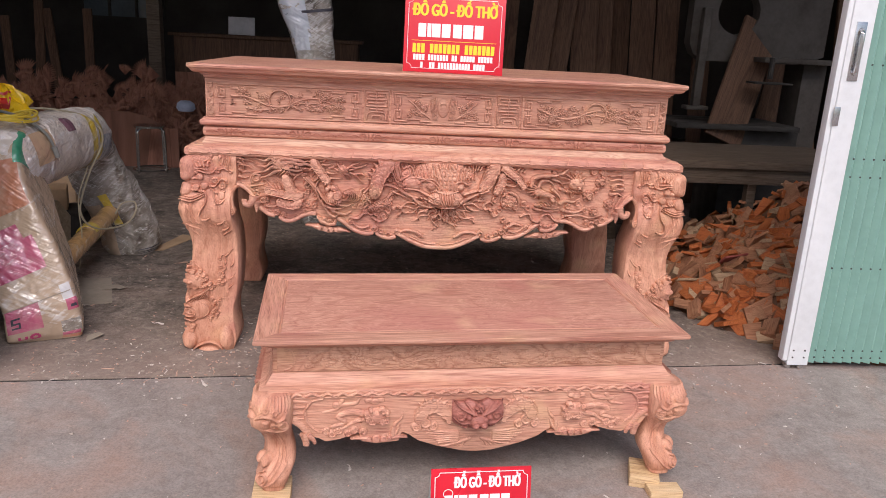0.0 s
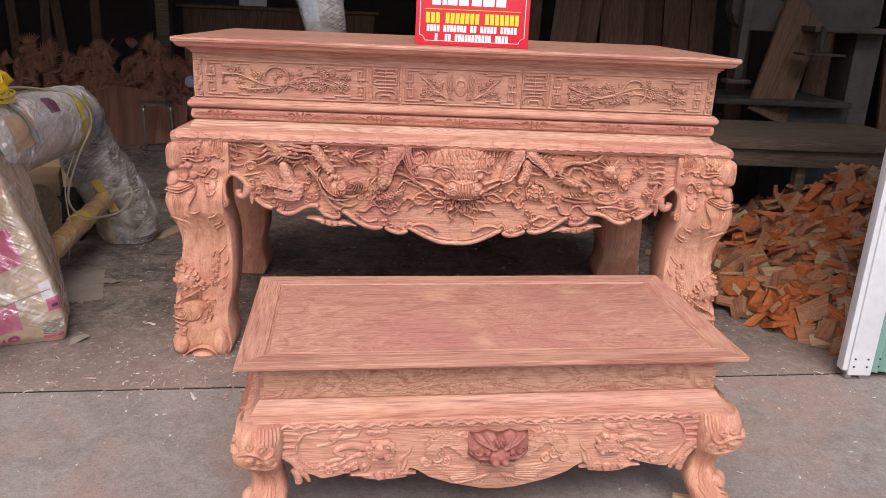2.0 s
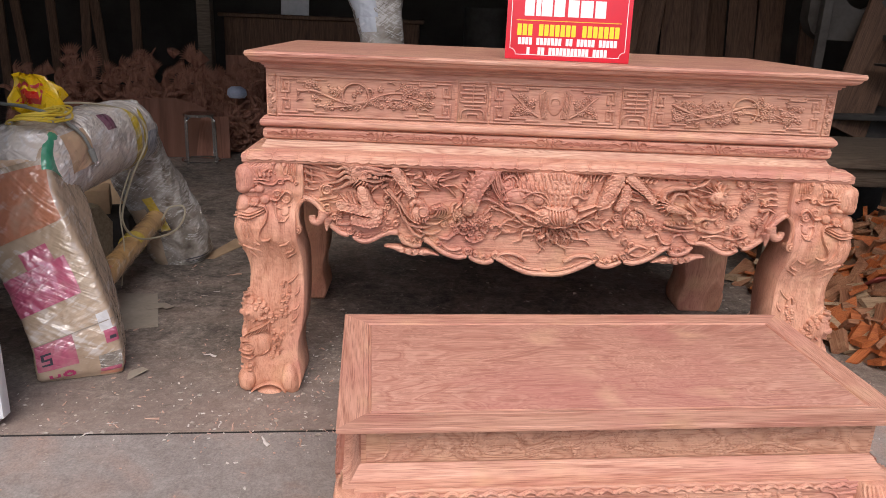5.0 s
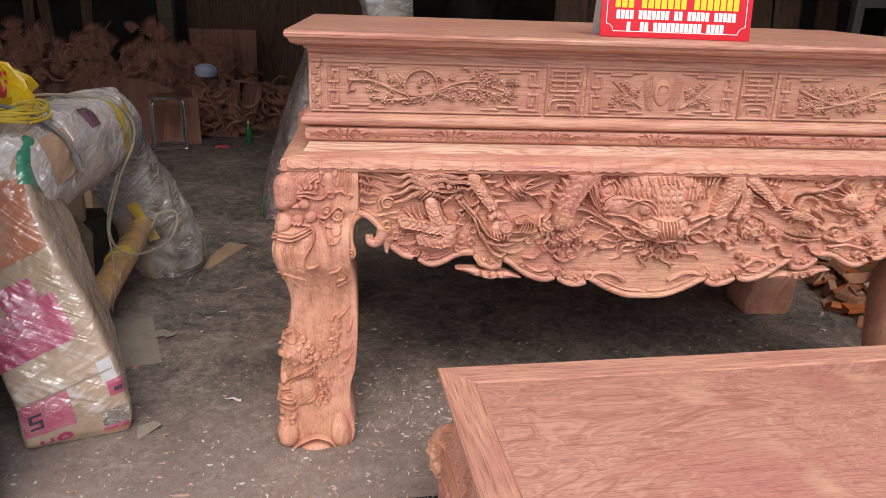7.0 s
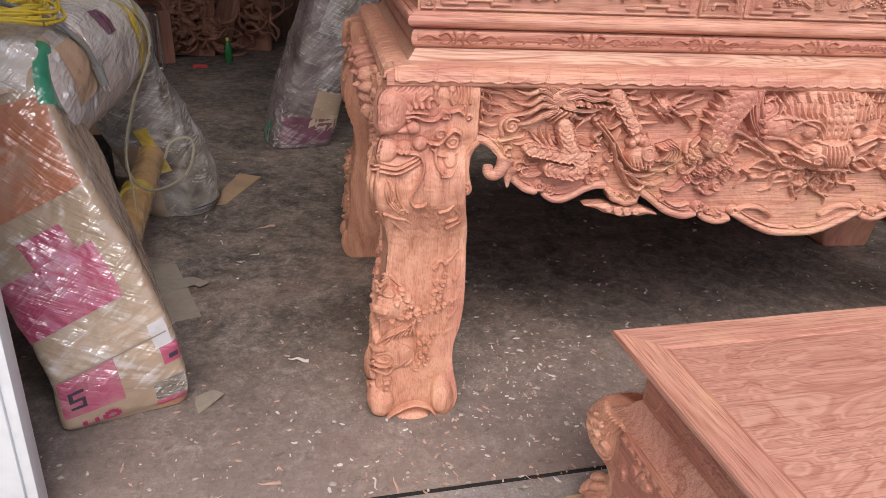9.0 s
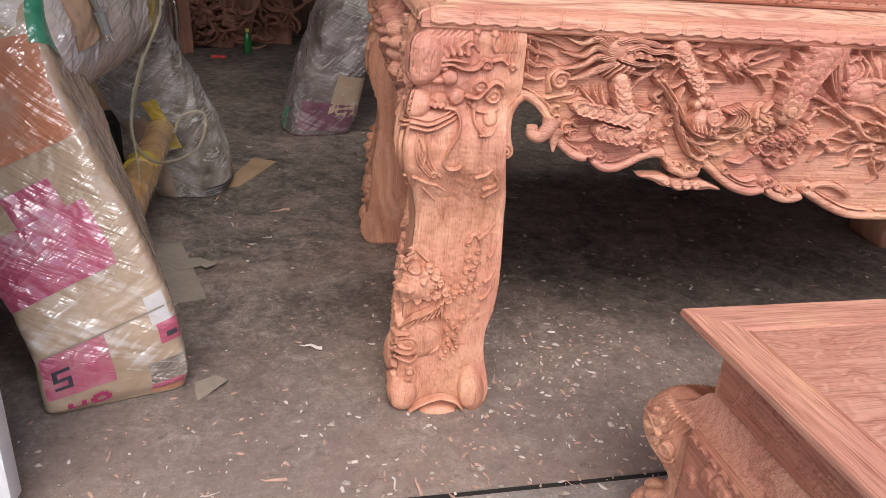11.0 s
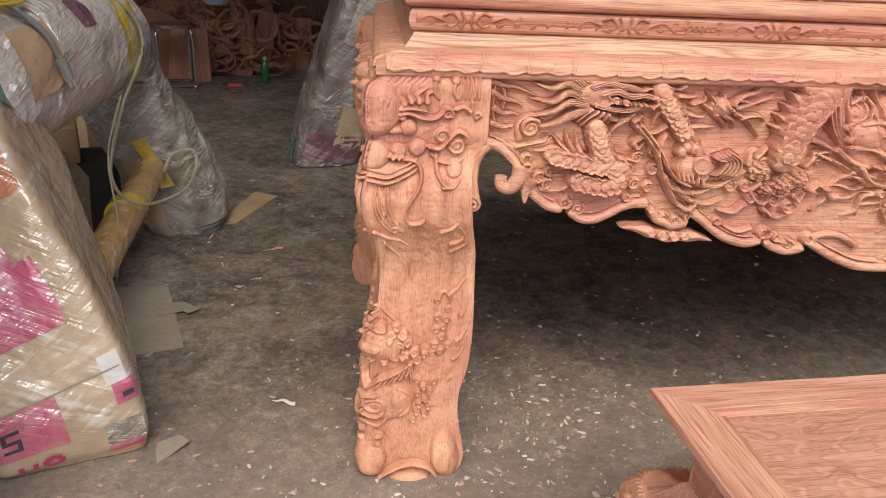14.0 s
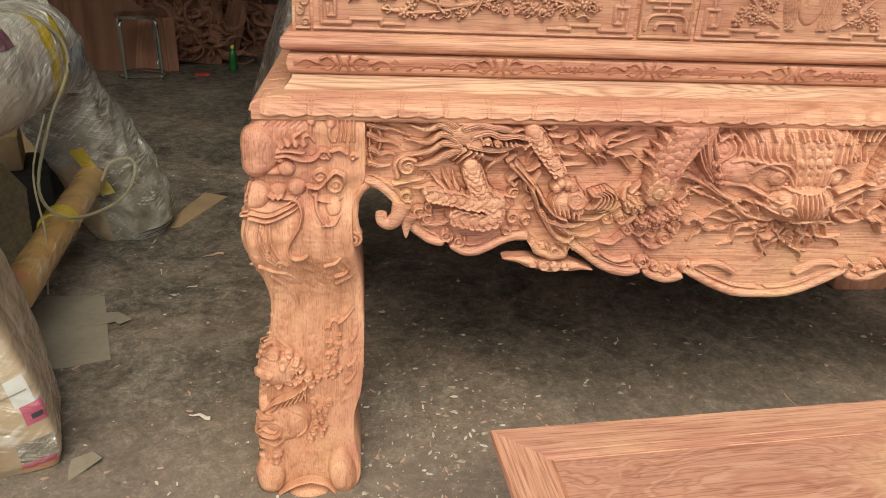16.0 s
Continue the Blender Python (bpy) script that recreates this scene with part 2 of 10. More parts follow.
ROSE = wood_material("rosewood_planed", (0.67, 0.385, 0.28), (0.55, 0.275, 0.195), (0.33, 0.13, 0.088), "X", rings=10, lines=0.3, pores=0.55, relief=0.3)
ROSE_CARVED = wood_material("rosewood_carved", (0.72, 0.41, 0.29), (0.6, 0.3, 0.21), (0.42, 0.175, 0.12), "X", rings=14, streak=0.45, relief=0.3, blotch_amount=0.55, pores=0.55, lines=0.34, along=0.9, across=5.0, swirl=0.9)
ROSE_FRIEZE = wood_material("rosewood_frieze", (0.58, 0.325, 0.235), (0.49, 0.255, 0.178), (0.34, 0.15, 0.1), "X", rings=12, streak=0.48, relief=0.25, blotch_amount=0.3, pores=0.45, lines=0.2)
ROSE_OLIVE = wood_material("rosewood_tan", (0.6, 0.35, 0.24), (0.5, 0.265, 0.175), (0.31, 0.135, 0.082), "X", rings=16, streak=0.45, blotch=(0.5, 0.22, 0.16), blotch_amount=0.5, lines=0.5, along=0.8, across=4.0, swirl=1.6)
ROSE_LEG = wood_material("rosewood_leg", (0.71, 0.39, 0.265), (0.58, 0.28, 0.185), (0.38, 0.15, 0.085), "Z", rings=7, streak=0.3, relief=0.2, along=1.1, across=4.6, blotch_amount=0.5, pores=0.4, lines=0.2, swirl=1.0, heart=(1.0, 0.46))
ROSE_SIDE = wood_material("rosewood_side", (0.7, 0.39, 0.285), (0.59, 0.295, 0.205), (0.38, 0.165, 0.11), "Y", rings=14)
ROSE_TOP = wood_material("rosewood_panel", (0.64, 0.36, 0.27), (0.52, 0.245, 0.18), (0.38, 0.155, 0.11), "X", rings=9, streak=0.3, along=1.5, across=4.0, pores=0.5, lines=0.4, swirl=3.4, gold=(0.74, 0.46, 0.3), blotch_amount=0.55, relief=0.4)
ROSE_DARK = wood_material("rosewood_heart", (0.43, 0.18, 0.14), (0.36, 0.13, 0.1), (0.25, 0.08, 0.065), "X", rings=12, streak=0.4, blotch_amount=0.0)
ROSE_RED = wood_material("rosewood_redder", (0.53, 0.245, 0.175), (0.43, 0.175, 0.12), (0.29, 0.105, 0.068), "X", rings=14, streak=0.5, blotch_amount=0.2)
ROSE_RED_SIDE = wood_material("rosewood_redder_side", (0.53, 0.245, 0.175), (0.43, 0.175, 0.12), (0.29, 0.105, 0.068), "Y", rings=14, streak=0.5, blotch_amount=0.2)
ROSE_GOLD = wood_material("rosewood_sapwood", (0.62, 0.39, 0.28), (0.52, 0.29, 0.2), (0.33, 0.13, 0.085), "X", rings=22, streak=0.35, blotch=(0.4, 0.15, 0.11), gold=(0.72, 0.48, 0.33), blotch_amount=0.4, lines=0.6, along=0.9, across=9.0, swirl=1.2)
# deep-shop planks and cabinet: part of the shade is put into this dark tone
ROUGH_WOOD = wood_material("rough_sawn_timber_dimmed", (0.15, 0.085, 0.052), (0.1, 0.055, 0.035), (0.055, 0.029, 0.02), "Z", rings=9, rough=0.8, relief=0.6, blotch_amount=0.0)
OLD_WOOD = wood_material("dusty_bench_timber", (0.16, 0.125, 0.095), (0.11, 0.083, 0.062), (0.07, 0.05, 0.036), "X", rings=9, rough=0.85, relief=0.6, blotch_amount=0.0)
PINE = wood_material("pale_block_timber", (0.72, 0.54, 0.33), (0.64, 0.45, 0.25), (0.5, 0.32, 0.16), "X", rings=14, rough=0.7, blotch_amount=0.0)
OFFCUT = wood_material("offcut_timber", (0.42, 0.22, 0.13), (0.33, 0.15, 0.08), (0.2, 0.08, 0.04), "X", rings=10, rough=0.75, blotch=(0.36, 0.25, 0.16), blotch_amount=0.5)
OFFCUT_PALE = wood_material("pale_offcut_timber", (0.48, 0.35, 0.23), (0.38, 0.26, 0.165), (0.25, 0.155, 0.09), "X", rings=10, rough=0.75, blotch_amount=0.0)
OFFCUT_RED = wood_material("orange_offcut_timber", (0.52, 0.17, 0.055), (0.42, 0.12, 0.036), (0.25, 0.065, 0.022), "X", rings=10, rough=0.7, blotch_amount=0.0)
# slab and carvings are toned down to carry the back of the shop's shade
SLAB = wood_material("dusty_slab_timber_dimmed", (0.21, 0.1, 0.068), (0.17, 0.078, 0.052), (0.12, 0.052, 0.035), "Z", rings=5, rough=0.85, blotch_amount=0.0, pores=0.1, streak=0.15, lines=0.05)
CARVING = wood_material("dusty_carving_timber_dimmed", (0.33, 0.155, 0.105), (0.26, 0.115, 0.076), (0.16, 0.066, 0.045), "Z", rings=9, rough=0.8, blotch_amount=0.0, pores=0.15, streak=0.25, lines=0.1)
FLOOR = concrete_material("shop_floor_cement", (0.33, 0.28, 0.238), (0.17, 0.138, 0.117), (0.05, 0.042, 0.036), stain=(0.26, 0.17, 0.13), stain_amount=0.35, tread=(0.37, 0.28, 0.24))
YARD = concrete_material("yard_cement", (0.34, 0.3, 0.275), (0.285, 0.247, 0.227), (0.22, 0.19, 0.175), stain=(0.36, 0.225, 0.175), stain_amount=0.6, coarse=0.18)
JOINT = plain("joint_dirt", (0.018, 0.015, 0.013), 0.9)
SAWDUST = plain("sawdust", (0.5, 0.33, 0.25), 0.95, relief=0.6, scale=40)
# heap ground painted dark, as the shade in the gaps between offcuts
HEAP_GAP_SHADE = plain("heap_gap_shade", (0.16, 0.08, 0.045), 0.95, relief=0.8, scale=20)
CHIP = plain("wood_shaving", (0.5, 0.32, 0.25), 0.8, scale=30)
FLAKE = plain("shaving_flake", (0.4, 0.34, 0.29), 0.8, scale=30, vary=0.5)
CHIP_GREY = plain("pale_scrap", (0.62, 0.57, 0.53), 0.8, scale=30)
# Near-black for plaster: the shop's deep shade is put into this base colour.
WALL = plain("dusty_plaster_dimmed", (0.035, 0.028, 0.025), 0.9, scale=2.0)
ROOF = plain("roof_sheet", (0.16, 0.15, 0.145), 0.7, scale=2.0)
GREEN = plain("green_gate_paint", (0.22, 0.39, 0.335), 0.42, scale=3.0, vary=0.12, relief=0.04)
WHITE = plain("white_gate_paint", (0.72, 0.74, 0.76), 0.4, scale=3.0, vary=0.12, relief=0.04)
STEEL = plain("stainless_steel", (0.6, 0.6, 0.6), 0.22, 1.0, 0.1, relief=0)
RIVET = plain("dark_rivet", (0.035, 0.03, 0.03), 0.6)
# bandsaw colours darkened in place of shade over the machine
SAW_PAINT = plain("faded_machine_paint_dimmed", (0.052, 0.044, 0.037), 0.65, scale=4, vary=0.35, dirt=(0.027, 0.02, 0.016))
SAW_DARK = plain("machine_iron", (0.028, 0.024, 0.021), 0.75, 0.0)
RED_SIGN = plain("red_sign_print", (0.62, 0.012, 0.03), 0.32, scale=2, vary=0.08, relief=0)
YELLOW = plain("yellow_print", (0.85, 0.62, 0.02), 0.35, scale=3, vary=0.05, relief=0)
WHITE_PRINT = plain("white_print", (0.85, 0.83, 0.83), 0.35, scale=3, vary=0.05, relief=0)
SIGN_BACK = plain("grey_sign_board", (0.42, 0.41, 0.42), 0.5, scale=3, relief=0)
CARDBOARD = plain("cardboard", (0.4, 0.27, 0.165), 0.85, scale=5, vary=0.2)
CARDBOARD_GREY = plain("grey_cardboard", (0.3, 0.25, 0.2), 0.85, scale=5, vary=0.2)
BLUE_LUMP = plain("blue_grey_plastic", (0.32, 0.35, 0.45), 0.35, scale=8)
CARTON = film_material("filmed_carton", [(0.38, 0.27, 0.18), (0.5, 0.37, 0.26), (0.47, 0.34, 0.235), (0.56, 0.43, 0.31)], scale=2.0, haze_glint=0.55, fold=0.012)
FILM_GREY = film_material("filmed_grey_paper", [(0.5, 0.42, 0.38), (0.74, 0.66, 0.61), (0.78, 0.68, 0.59), (0.66, 0.6, 0.6)], scale=4.0, haze_glint=0.8, tight=2.2, fold=0.034, coat=3.2, edge=0.6)
FILM_SILVER = film_material("filmed_silver_sack", [(0.12, 0.09, 0.065), (0.3, 0.255, 0.21), (0.5, 0.46, 0.42), (0.18, 0.135, 0.095)], rough=0.3, foil=0.0, scale=6.0, haze_glint=0.62, tight=3.2, fold=0.05, coat=3.2, edge=0.59)
FILM_DIM = film_material("filmed_dull_carton", [(0.1, 0.075, 0.065), (0.2, 0.155, 0.145), (0.3, 0.24, 0.23)], scale=6.0, haze_glint=0.38, tight=2.0, fold=0.03, coat=2.2)
FILM_BLUE = film_material("filmed_blue_paper", [(0.3, 0.33, 0.4), (0.42, 0.45, 0.52), (0.5, 0.52, 0.56)], scale=4.0)
FILM_PINK = film_material("filmed_magenta_print", [(0.42, 0.06, 0.13), (0.5, 0.1, 0.18), (0.48, 0.2, 0.22)], scale=8.0)
FILM_ORANGE = film_material("filmed_orange_print", [(0.46, 0.2, 0.12), (0.52, 0.2, 0.11), (0.5, 0.3, 0.21)], scale=8.0)
FILM_GREEN = film_material("filmed_green_print", [(0.02, 0.2, 0.11), (0.05, 0.28, 0.16), (0.1, 0.3, 0.2)], scale=8.0)
FILM_YELLOW = film_material("filmed_yellow_tape", [(0.6, 0.42, 0.03), (0.68, 0.5, 0.06)], scale=8.0)
FILM_TUBE = film_material("filmed_kraft_tube", [(0.4, 0.22, 0.08), (0.52, 0.3, 0.11), (0.45, 0.25, 0.1)], scale=5.0)
FILM_WHITE = film_material("filmed_white_print", [(0.6, 0.58, 0.58), (0.7, 0.68, 0.68)], scale=8.0)
FILM_PALE = film_material("filmed_peach_print", [(0.55, 0.36, 0.22), (0.62, 0.42, 0.26), (0.58, 0.36, 0.24)], scale=5.0)
FILM_PURPLE = film_material("filmed_purple_print", [(0.14, 0.055, 0.085), (0.22, 0.08, 0.13), (0.28, 0.18, 0.19)], scale=8.0)
INK = plain("print_ink", (0.05, 0.045, 0.06), 0.6, scale=20, relief=0)
INK_PINK = plain("magenta_ink", (0.42, 0.04, 0.13), 0.5, scale=20, relief=0)
CABLE_YELLOW = plain("yellow_cable", (0.68, 0.48, 0.05), 0.45, scale=20, vary=0.2, relief=0)
CABLE_GREY = plain("grey_cable", (0.2, 0.2, 0.19), 0.5, scale=20, relief=0)
CABLE_TAN = plain("tan_cable", (0.34, 0.29, 0.2), 0.5, scale=20, relief=0)
BAG_YELLOW = plain("yellow_plastic_bag", (0.8, 0.5, 0.01), 0.25, scale=14, vary=0.25, relief=0.8)
BAG_RED = plain("red_bag_print", (0.55, 0.03, 0.02), 0.3, scale=14)
BOTTLE_GREEN = plain("green_bottle", (0.02, 0.13, 0.035), 0.15, scale=20, vary=0.3, relief=0)
CAP_YELLOW = plain("yellow_cap", (0.6, 0.6, 0.08), 0.4, scale=20, relief=0)
RED_PACK = plain("red_wrapper", (0.55, 0.05, 0.05), 0.35, scale=30, vary=0.4)
RED_BOX = plain("dusty_red_panel", (0.28, 0.06, 0.05), 0.6, scale=6)
GLASS_GREY = plain("dim_window_pane", (0.09, 0.11, 0.13), 0.15, scale=3, relief=0)
SACK = plain("woven_sack", (0.4, 0.33, 0.22), 0.85, scale=60, vary=0.4, relief=0.6)


# ---- building helpers ----
def make_mesh(name, verts, faces, material, angle=40.0):
    me = bpy.data.meshes.new(name)
    me.from_pydata([tuple(v) for v in verts], [], [tuple(f) for f in faces])
    me.validate()
    me.materials.append(material)
    if angle:
        me.polygons.foreach_set("use_smooth", [True] * len(me.polygons))
        if angle < 180:
            me.set_sharp_from_angle(angle=radians(angle))
    return me


def thing(name, m, label, category, group="", kind=""):
    ob = new(name)
    ob.empty_display_size = 0.05
    ob.matrix_world = m
    return tagged(ob, label, category, group, kind)


def part(name, bm, material, parent=None, label="", angle=40.0):
    """One mesh object under a thing or a part, in the thing's own space. bm: a bmesh, or (verts, faces)."""
    if isinstance(bm, tuple):
        me = make_mesh(name, bm[0], bm[1], material, angle)
    else:
        me = bpy.data.meshes.new(name)
        bmesh.ops.recalc_face_normals(bm, faces=bm.faces)
        bm.to_mesh(me)
        bm.free()
        me.materials.append(material)
        if angle:
            me.polygons.foreach_set("use_smooth", [True] * len(me.polygons))
            me.set_sharp_from_angle(angle=radians(angle))
    ob = new(name, me)
    ob.parent = parent
    if label:
        ob["label"] = label
    return ob


def piece(name, me, parent, m):
    """One more object on a shared mesh."""
    ob = new(name, me)
    ob.parent = parent
    ob.matrix_basis = m
    return ob


def box(bm, x0, x1, y0, y1, z0, z1, bevel=0.0, m=None):
    r = bmesh.ops.create_cube(bm, size=1.0)
    vs = r["verts"]
    for v in vs:
        v.co = Vector((x0 + (v.co.x + 0.5) * (x1 - x0), y0 + (v.co.y + 0.5) * (y1 - y0), z0 + (v.co.z + 0.5) * (z1 - z0)))
    if bevel:
        es = list({e for v in vs for e in v.link_edges})
        out = bmesh.ops.bevel(bm, geom=es, offset=bevel, segments=2, affect="EDGES", profile=0.6)
        vs = list({v for f in out["faces"] for v in f.verts} | {v for v in vs if v.is_valid})
    if m is not None:
        for v in vs:
            v.co = m @ v.co
    return vs


def boxed(x0, x1, y0, y1, z0, z1, bevel=0.004, m=None):
    bm = bmesh.new()
    box(bm, x0, x1, y0, y1, z0, z1, bevel, m)
    return bm


def spline(pts, per=8):
    """A smooth line through the given points."""
    p = np.array(pts, float)
    if len(p) < 3:
        t = np.linspace(0, 1, per + 1)[:, None]
        return p[0] * (1 - t) + p[-1] * t
    q = np.vstack([2 * p[0] - p[1], p, 2 * p[-1] - p[-2]])
    out = []
    for i in range(1, len(q) - 2):
        for t in np.linspace(0, 1, per, endpoint=False):
            a, b, c, d = q[i - 1], q[i], q[i + 1], q[i + 2]
            out.append(0.5 * (2 * b + (c - a) * t + (2 * a - 5 * b + 4 * c - d) * t * t + (3 * b - a - 3 * c + d) * t ** 3))
    out.append(p[-1])
    return np.array(out)


def tube(bm, pts, r0, r1=None, sides=8, per=6, flat=1.0, ends=True, r_mid=None):
    """A round bar swept along a smooth line, tapering from r0 to r1 (through r_mid half way)."""
    line = spline(pts, per)
    n = len(line)
    r1 = r0 if r1 is None else r1
    rings = []
    up = Vector((0.13, 0.31, 0.94))
    for i in range(n):
        d = Vector(line[min(i + 1, n - 1)] - line[max(i - 1, 0)]).normalized()
        s = d.cross(up)
        if s.length < 1e-4:
            s = d.cross(Vector((1, 0, 0)))
        s.normalize()
        u = s.cross(d)
        t = i / (n - 1)
        r = r0 + (r1 - r0) * t if r_mid is None else (r0 + (r_mid - r0) * t * 2 if t < 0.5 else r_mid + (r1 - r_mid) * (t * 2 - 1))
        c = Vector(line[i])
        rings.append([bm.verts.new(c + s * (r * math.cos(a)) + u * (r * flat * math.sin(a))) for a in (2 * math.pi * k / sides for k in range(sides))])
    for a, b in zip(rings, rings[1:]):
        for k in range(sides):
            bm.faces.new((a[k], a[(k + 1) % sides], b[(k + 1) % sides], b[k]))
    if ends:
        bm.faces.new(rings[0])
        bm.faces.new(rings[-1][::-1])


def tubed(pts, r0, r1=None, sides=8, per=6, flat=1.0, r_mid=None):
    bm = bmesh.new()
    tube(bm, pts, r0, r1, sides, per, flat, True, r_mid)
    return bm


def ring_loft(hw, hd, profile, cap_top=False, cap_bottom=False):
    """A moulding carried round a rectangle with mitred corners. profile: (outset, z) from the top down."""
    vs, fs = [], []
    for d, z in profile:
        vs += [(-hw - d, -hd - d, z), (hw + d, -hd - d, z), (hw + d, hd + d, z), (-hw - d, hd + d, z)]
    for i in range(len(profile) - 1):
        for k in range(4):
            a, b = 4 * i + k, 4 * i + (k + 1) % 4
            fs.append((a, a + 4, b + 4, b))
    if cap_top:
        fs.append((0, 1, 2, 3))
    if cap_bottom:
        k = 4 * (len(profile) - 1)
        fs.append((k + 3, k + 2, k + 1, k))
    return vs, fs


def arc(c, r, a0, a1, n=6, squash=1.0):
    return [(c[0] + r * math.cos(radians(a0 + (a1 - a0) * i / n)), c[1] + r * squash * math.sin(radians(a0 + (a1 - a0) * i / n))) for i in range(n + 1)]


class Relief:
    """Carving as heights over a sheet of (x, z) places: rounded strokes, lumps, curls, scales and grooves."""

    def __init__(self, X, Z):
        self.X, self.Z, self.H = X, Z, np.zeros_like(X)
        self.rng = random.Random(4)

    def window(self, x0, x1, z0, z1):
        ok = (self.X >= x0) & (self.X <= x1) & (self.Z >= z0) & (self.Z <= z1)
        rows, cols = np.where(ok.any(1))[0], np.where(ok.any(0))[0]
        if not len(rows) or not len(cols):
            return None
        return slice(rows[0], rows[-1] + 1), slice(cols[0], cols[-1] + 1)

    def stroke(self, pts, w0, w1, h, off=0.0, per=7, belly=0.0, add=False, cut=False, vein=0.0):
        """A rounded ridge (or groove) along a line: half-widths w0 to w1, swelling by belly in between."""
        line = spline(pts, per)
        n = len(line) - 1
        wm = max(w0, w1) + belly
        win = self.window(line[:, 0].min() - wm, line[:, 0].max() + wm, line[:, 1].min() - wm, line[:, 1].max() + wm)
        if win is None:
            return self
        X, Z = self.X[win], self.Z[win]
        near, size = np.full(X.shape, 9.0), np.full(X.shape, wm)
        for i in range(n):
            a, b = line[i], line[i + 1]
            d = b - a
            L = max(1e-9, d @ d)
            t = np.clip(((X - a[0]) * d[0] + (Z - a[1]) * d[1]) / L, 0, 1)
            u = (i + t) / n
            w = np.maximum(w0 + (w1 - w0) * u + belly * np.sin(np.pi * u), 1e-4)
            q = np.sqrt((X - a[0] - t * d[0]) ** 2 + (Z - a[1] - t * d[1]) ** 2) / w
            closer = q < near
            near, size = np.where(closer, q, near), np.where(closer, w, size)
        inside = near < 1
        q = np.minimum(near, 1)
        share = 0.25 + 0.75 * size / wm
        k = (1 - q * q) ** 0.6
        if vein and wm > 0.005:
            k = k * (1 - 0.45 * vein * (0.5 - 0.5 * np.cos(2 * np.pi * max(1, round(wm / 0.0046)) * q)))
        if cut:
            self.H[win] -= h * k * share
        elif add:
            self.H[win] += h * k * share
        else:
            foot = np.minimum(1, (1 - q) * 3.2)
            top = share * (off * foot * foot * (3 - 2 * foot) + h * k)
            self.H[win] = np.where(inside, np.maximum(self.H[win], top), self.H[win])
        return self

    def lump(self, cx, cz, rx, rz, h, off=0.0, turn=0.0, power=0.5, add=False):
        r = max(rx, rz)
        win = self.window(cx - r, cx + r, cz - r, cz + r)
        if win is None:
            return self
        c, s = math.cos(radians(turn)), math.sin(radians(turn))
        dx, dz = self.X[win] - cx, self.Z[win] - cz
        q = ((dx * c + dz * s) / rx) ** 2 + ((-dx * s + dz * c) / rz) ** 2
        k = np.maximum(0, 1 - q) ** power
        if add:
            self.H[win] += h * k
        else:
            foot = np.minimum(1, np.maximum(0, 1 - q) * 3)
            self.H[win] = np.where(q < 1, np.maximum(self.H[win], off * foot * (2 - foot) + h * k), self.H[win])
        return self

    def groove(self, pts, w, depth, per=7):
        return self.stroke(pts, w, w, depth, per=per, cut=True)

    def curl(self, cx, cz, r, turns=1.6, start=0.0, way=1, w=0.006, h=0.012, off=0.0, dome=True):
        """A volute that winds inwards, on a low boss."""
        if dome:
            self.lump(cx, cz, r * 1.1, r * 1.1, h * 0.7, off)
        n = int(10 * turns)
        pts = [(cx + r * (1 - 0.85 * i / n) * math.cos(radians(start) + way * 2 * math.pi * turns * i / n),
                cz + r * (1 - 0.85 * i / n) * math.sin(radians(start) + way * 2 * math.pi * turns * i / n)) for i in range(n + 1)]
        return self.stroke(pts, w, w * 0.7, h, off, per=3)

    def scales(self, pts, w0, w1, size, h, off=0.0):
        """A round body along a line, covered with overlapping scales."""
        self.stroke(pts, w0, w1, h, off)
        line = spline(pts, 10)
        seg = np.linalg.norm(np.diff(line, axis=0), axis=1)
        s = np.concatenate([[0], np.cumsum(seg)])
        k = 0
        for d in np.arange(size * 0.5, s[-1], size * 0.8):
            i = min(len(line) - 2, int(np.searchsorted(s, d)))
            p, v = line[i], line[min(i + 1, len(line) - 1)] - line[max(i - 1, 0)]
            v = v / max(1e-6, np.linalg.norm(v))
            nrm = np.array([-v[1], v[0]])
            w = w0 + (w1 - w0) * d / s[-1]
            count = max(1, int(round(1.7 * w / size)))
            for j in range(count + (k % 2)):
                f = (j + 0.5) / (count + (k % 2)) * 2 - 1
                c = p + nrm * (w * 0.92 * f)
                top = off + h * math.sqrt(max(0.05, 1 - (f * 0.9) ** 2))
                self.shingle(c[0], c[1], size * 0.72, size * 0.66, h * 0.24, top - h * 0.14, v)
            k += 1
        return self

    def shingle(self, cx, cz, rx, rz, h, off, v):
        """One scale: a rounded plate that rises to its free edge along v."""
        r = max(rx, rz)
        win = self.window(cx - r, cx + r, cz - r, cz + r)
        if win is None:
            return
        dx, dz = self.X[win] - cx, self.Z[win] - cz
        p, s = (dx * v[0] + dz * v[1]) / rx, (dz * v[0] - dx * v[1]) / rz
        q = p * p + s * s
        top = off + h * np.maximum(0, 1 - q) ** 0.3 * (0.55 + 0.45 * p) * (1 - 0.2 * s * s)
        self.H[win] = np.where(q < 1, np.maximum(self.H[win], top), self.H[win])

    def flames(self, root, tips, w, h, off=0.0, wave=0.25):
        """Locks of hair or fire from one root to several tips."""
        root = np.array(root, float)
        for i, tip in enumerate(tips):
            tip = np.array(tip, float)
            d = tip - root
            nrm = np.array([-d[1], d[0]]) * wave * (1 if i % 2 else -1)
            self.stroke([root, root + d * 0.35 + nrm * 0.5, root + d * 0.7 - nrm * 0.35, tip], w, w * 0.12, h, off + 0.003 * (i % 3), vein=0.25)
        return self

